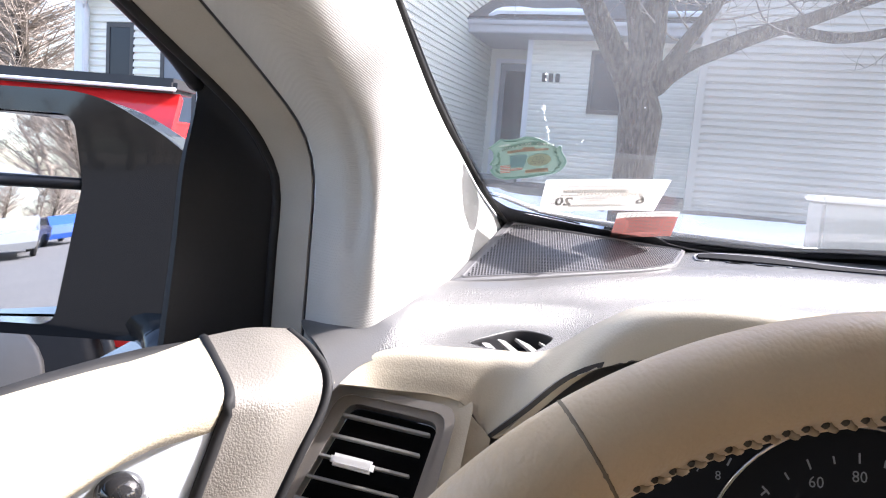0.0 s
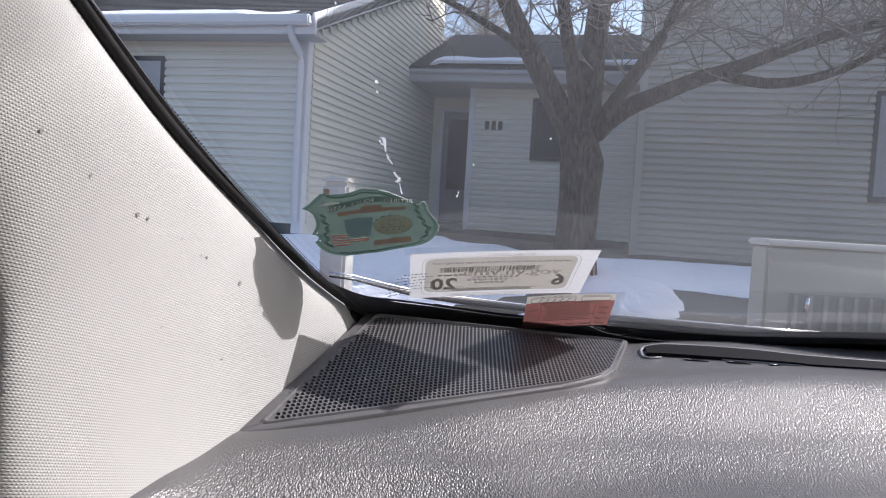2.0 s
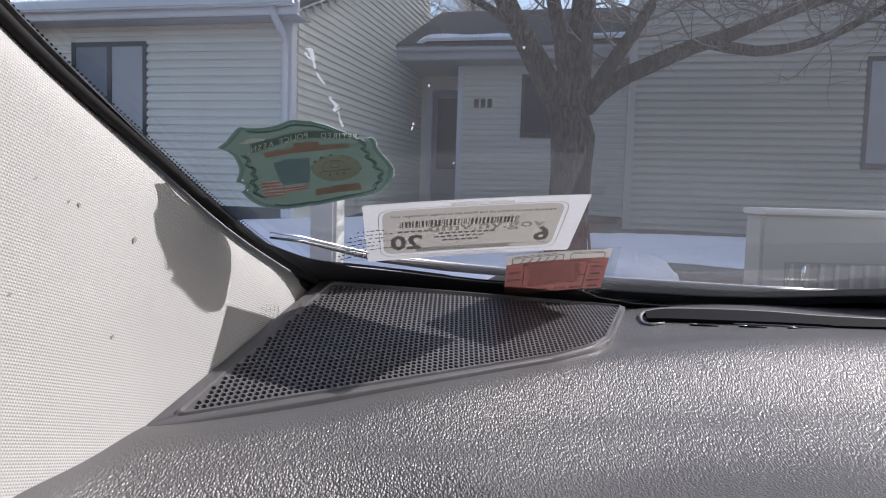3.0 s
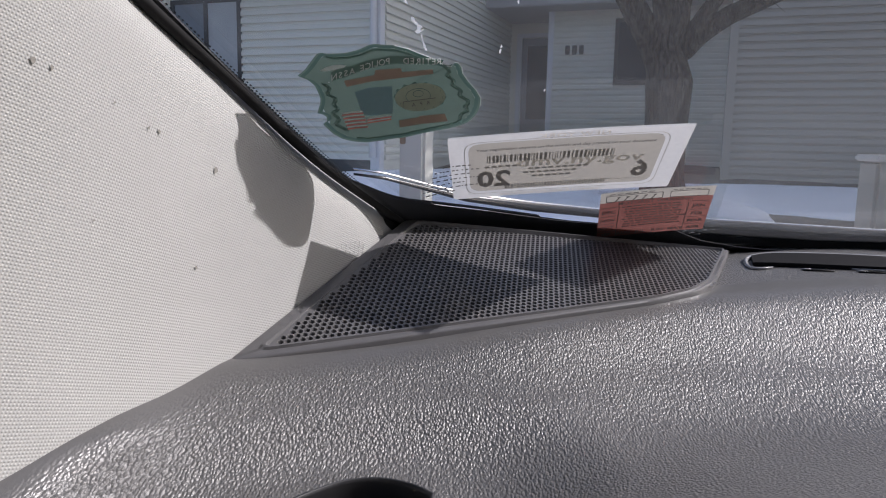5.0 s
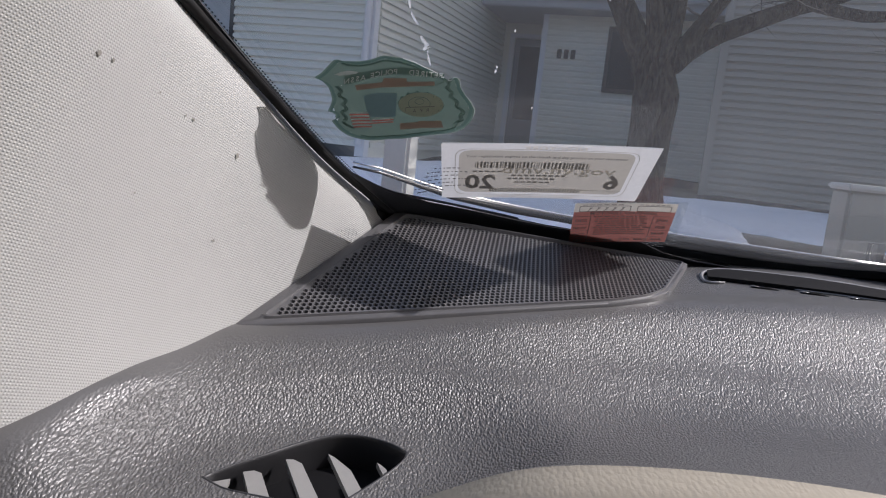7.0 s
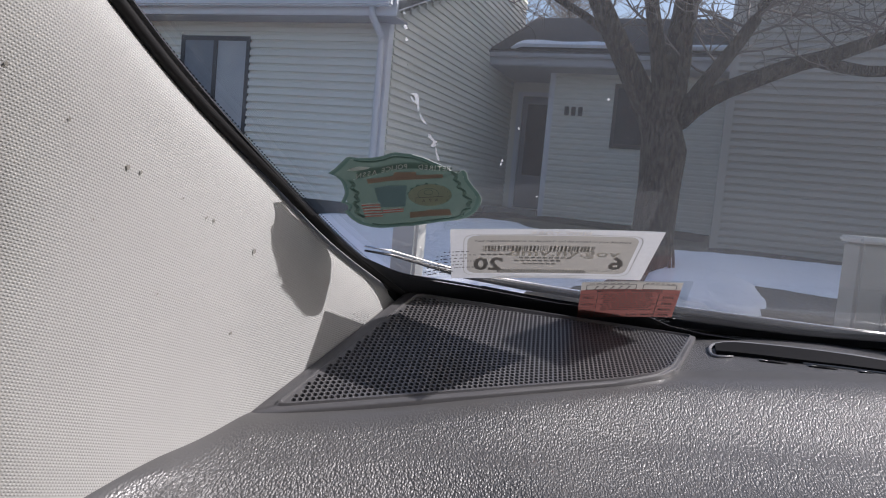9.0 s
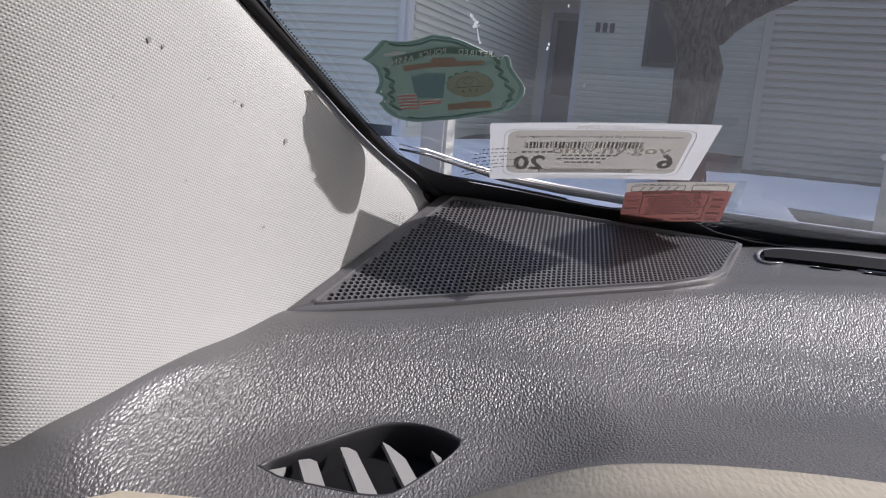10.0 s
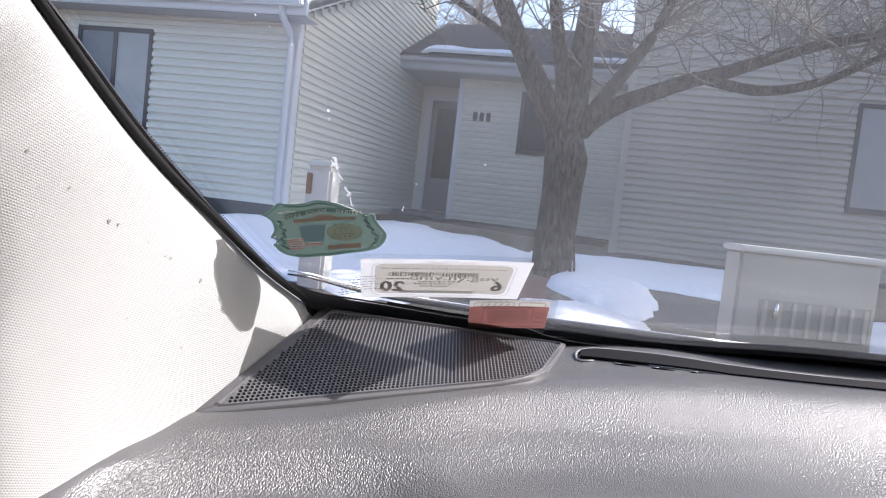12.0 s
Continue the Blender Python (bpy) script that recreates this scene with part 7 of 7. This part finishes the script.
def mulch_bed(u0, u1, v0, v1, label):
    """Dark bark mulch along a wall foot, over the turf."""
    bm = bmesh.new()
    nu, nv = max(3, int((u1 - u0) / 0.3)), max(3, int((v1 - v0) / 0.15))
    vv = []
    for j in range(nv + 1):
        row = []
        for i in range(nu + 1):
            u, v = u0 + (u1 - u0) * i / nu, v0 + (v1 - v0) * j / nv
            edge = j == 0 or i in (0, nu)
            if j == 0:
                v += 0.18 * noise.noise(Vector((u * 1.3, v0, 2)))
            p = TURN @ Vector((u, v, 0))
            row.append(bm.verts.new((p.x, p.y, ground_z(p.x, p.y) + (-0.01 if edge else 0.035 + 0.015 * noise.noise(Vector((u * 4, v * 4, 0)))))))
        vv.append(row)
    for j in range(nv):
        for i in range(nu):
            bm.faces.new((vv[j][i], vv[j][i + 1], vv[j + 1][i + 1], vv[j + 1][i]))
    return tagged(smooth(part("mulch_bed", bm, M_MULCH)), label, "mulch", group="mulch along the walls", kind="stuff")


mulch_bed(-8.4, -3.7, 7.95, 8.67, "dark bark mulch along the front wall")
mulch_bed(-3.86, -2.9, 8.7, 13.6, "dark bark mulch beside the porch path")
mulch_bed(-3.0, 0.2, 12.3, 13.7, "dark bark mulch below the entry wall")
mulch_bed(0.1, 9.4, 10.35, 10.97, "dark bark mulch along the grey wall")

# ---- beyond the driver's window ----
bm = bmesh.new()
dx_, dy_ = np.linspace(-12, -0.95, 12), np.linspace(2.36, 7.4, 8)
vv = [[bm.verts.new((x, y, ground_z(x, y) + 0.03)) for x in dx_] for y in dy_]
for j in range(7):
    for i in range(11):
        bm.faces.new((vv[j][i], vv[j][i + 1], vv[j + 1][i + 1], vv[j + 1][i]))
tagged(part("driveway", bm, M_ASPHALT), "grey asphalt drive under the pickup", "asphalt", kind="structure")
truck = thing("red_pickup", "red pickup truck parked alongside, seen past the mirror", "truck", at=(-2.4, 3.2, 0))
M_REDCAR = mat("red_car_paint", (0.55, 0.02, 0.02), 0.15, vary=0.08, vscale=3, coat=1.0)
to = Vector((-2.4, 3.2, 0))
ribs = [[(x, y0 + 0.04, 0.48), (x, y0 - 0.02, 0.62), (x, y0 - 0.02, 0.95), (x, y0, 1.05), (x, y0 - 0.01, 1.28), (x, y0 + 0.06, 1.433)] for x, y0 in ((-3.95, 2.58), (-2.27, 2.55), (-1.035, 2.58))]
sheet("bed_side", loft([[Vector(q) - to for q in r] for r in ribs], 24, 24), M_REDCAR, truck, "glossy red side panel", thick=0.04, flip=True)
box("bed_rail", Vector((-3.95, 2.585, 1.433)) - to, Vector((-1.03, 2.80, 1.485)) - to, M_BLACKPL, truck, "black bed rail", bevel=0.015)
tube("rail_trim", [Vector((-3.95, 2.583, 1.445)) - to, Vector((-1.03, 2.583, 1.445)) - to], 0.007, M_SILVER, truck, "grey rail edge")
box("bed_core", Vector((-3.9, 2.68, 0.48)) - to, Vector((-1.07, 3.95, 1.34)) - to, M_REDCAR, truck, "red body", bevel=0.05)
box("underbody", Vector((-3.9, 2.75, 0.28)) - to, Vector((-1.1, 3.9, 0.48)) - to, M_BLACKPL, truck, "black underbody", bevel=0.03)
for x in (-3.4, -1.62):
    w = part("wheel", bmesh.new(), M_BLACK, truck, "black wheel")
    gz = ground_z(x, 2.6) + 0.03
    tube("tyre", [Vector((x, 2.49, gz + 0.36)) - to, Vector((x, 2.505, gz + 0.36)) - to, Vector((x, 2.70, gz + 0.36)) - to], [0.33, 0.36, 0.36], M_BLACK, w, "black tyre", sides=32)
    tube("rim", [Vector((x, 2.478, gz + 0.36)) - to, Vector((x, 2.492, gz + 0.36)) - to], [0.17, 0.19], M_VENTFR, w, "dull grey rim", sides=24)
    arch = [Vector((x + 0.41 * math.cos(a), 2.535, gz + 0.36 + 0.41 * math.sin(a))) - to for a in np.linspace(0.1, math.pi - 0.1, 18)]
    tube("wheel_arch", arch, 0.022, M_BLACKPL, truck, "black wheel arch trim")


def distant_tree(x, y, h, seed, evergreen=False):
    ob_ = thing("distant_tree", "tall dark evergreen far off" if evergreen else "tall bare grey tree far off", "tree", group="far trees", at=(x, y, ground_z(x, y)))
    random.seed(seed)
    bm = bmesh.new()
    tube_into(bm, [(0, 0, -0.2), (0.05, 0, h * 0.5), (0, 0, h)], [0.25, 0.16, 0.03], 7)
    part("trunk", bm, M_BARK, ob_, "grey trunk")
    bm = bmesh.new()
    for _ in range(260):
        z = h * random.uniform(0.25, 0.98)
        a = random.uniform(0, 2 * math.pi)
        ln = (h - z) * (0.42 if evergreen else 0.55) * random.uniform(0.5, 1.0) + 0.4
        e1 = Vector((math.cos(a) * ln, math.sin(a) * ln, z + (-0.15 if evergreen else 0.6) * ln))
        tube_into(bm, [(0, 0, z), (Vector((0, 0, z)) + e1) / 2 + Vector((random.gauss(0, .15), random.gauss(0, .15), 0)), e1], [0.03, 0.02, 0.008], 3, False)
        for _ in range(12 if evergreen else 9):
            t = random.uniform(0.2, 1)
            b0 = Vector((0, 0, z)).lerp(e1, t)
            s_ = Vector((random.gauss(0, 1), random.gauss(0, 1), random.gauss(0, 0.6))).normalized() * (0.30 if evergreen else 0.8)
            if evergreen:
                q = s_.cross(Vector((0, 0, 1))).normalized() * 0.13
                bm.faces.new([bm.verts.new(v) for v in (b0, b0 + s_ * 0.5 + q, b0 + s_, b0 + s_ * 0.5 - q)])
            else:
                tube_into(bm, [b0, b0 + s_], [0.009, 0.004], 3, False)
    tagged(part("crown", bm, M_EVER if evergreen else M_HAZETWIG, ob_, "needled boughs" if evergreen else "bare branches"), kind="stuff")


M_EVER = mat("conifer_needles", (0.05, 0.065, 0.045), 0.9, vary=0.4, vscale=2)
for k, (x, y, h, ev) in enumerate(((-13.5, 22, 8, False), (-16, 25, 7, False), (-18.5, 24, 9, True), (-14.5, 30, 7, False), (-9, 30, 11, False), (-5, 34, 12, False), (-1, 33, 12, False), (3, 35, 13, False), (-21, 20, 7, False), (-12, 34, 8, False), (-24, -16, 8, False), (-30, -22, 10, True), (-8, -40, 9, False), (-13, -42, 8, True), (-17, -38, 9, False), (-22, -45, 8, False), (-3, -44, 9, False))):
    distant_tree(x, y, h, 100 + k, ev)

random.seed(303)
bm = bmesh.new()
for k in range(70):
    x, y, h = random.uniform(-60, 30), random.uniform(-75, -52), random.uniform(7, 12)
    tube_into(bm, [(x, y, -0.2), (x, y, h * 0.5), (x + random.gauss(0, 0.4), y, h)], [0.22, 0.14, 0.03], 5, False)
    for _ in range(46):
        z, a = h * random.uniform(0.12, 0.97), random.uniform(0, 2 * math.pi)
        ln = (h - z) * 0.45 + 0.8
        e1 = Vector((x + math.cos(a) * ln, y + math.sin(a) * ln, z + 0.5 * ln))
        tube_into(bm, [(x, y, z), e1], [0.07, 0.02], 3, False)
        for _ in range(3):
            b0 = Vector((x, y, z)).lerp(e1, random.uniform(0.3, 1))
            tube_into(bm, [b0, b0 + Vector((random.gauss(0, 0.6), random.gauss(0, 0.6), random.gauss(0.4, 0.5)))], [0.04, 0.015], 3, False)
tagged(part("far_woods", bm, M_HAZETWIG), "brown leafless woods beyond the parking lot", "woods", kind="stuff")

# parked behind, seen in the outside mirror
def parked_car(x, y, z, turn, paint, label):
    c = thing("parked_car", label, "car", group="cars parked behind", at=(x, y, z))
    c.rotation_euler = (0, 0, turn)
    prof = [(-2.2, 0.35), (-2.25, 0.75), (-2.1, 0.95), (-1.3, 1.05), (-0.6, 1.5), (0.9, 1.52), (1.7, 1.05), (2.1, 0.95), (2.2, 0.6), (2.15, 0.35)]
    prism("body", prof, Matrix.Translation((0, -0.85, 0)) @ Matrix(((1, 0, 0), (0, 0, -1), (0, 1, 0))).to_4x4(), 1.7, paint, c, "painted body", bevel=0.05).matrix_basis = Matrix.Identity(4)
    for sy in (-0.86, 0.86):
        prism("side_window", [(-1.1, 1.08), (-0.55, 1.42), (0.85, 1.44), (1.4, 1.08)], Matrix.Translation((0, sy + (0 if sy < 0 else 0.01), 0)) @ Matrix(((1, 0, 0), (0, 0, -1), (0, 1, 0))).to_4x4(), 0.01, M_PANE, c, "dark window")
        for sx in (-1.35, 1.35):
            w = part("wheel", bmesh.new(), M_BLACK, c, "black wheel")
            tube("tyre", [(sx, sy - 0.1, 0.33), (sx, sy + 0.1, 0.33)], 0.33, M_BLACK, w, sides=20)
    for sy in (-0.6, 0.6):
        box("tail_light", (-2.28, sy - 0.18, 0.75), (-2.2, sy + 0.18, 0.9), M_RED, c, "red tail light", bevel=0.01)


M_CARGREY = mat("grey_car_paint", (0.16, 0.17, 0.18), 0.2, coat=0.8)
M_CARBLUE = mat("blue_car_paint", (0.012, 0.05, 0.22), 0.2, coat=0.8)
parked_car(-2.6, -14.0, 0.0, radians(80), M_CARGREY, "grey car parked on the lot")
parked_car(-1.2, -19.0, 0.0, radians(70), M_CARBLUE, "blue car parked on the lot")
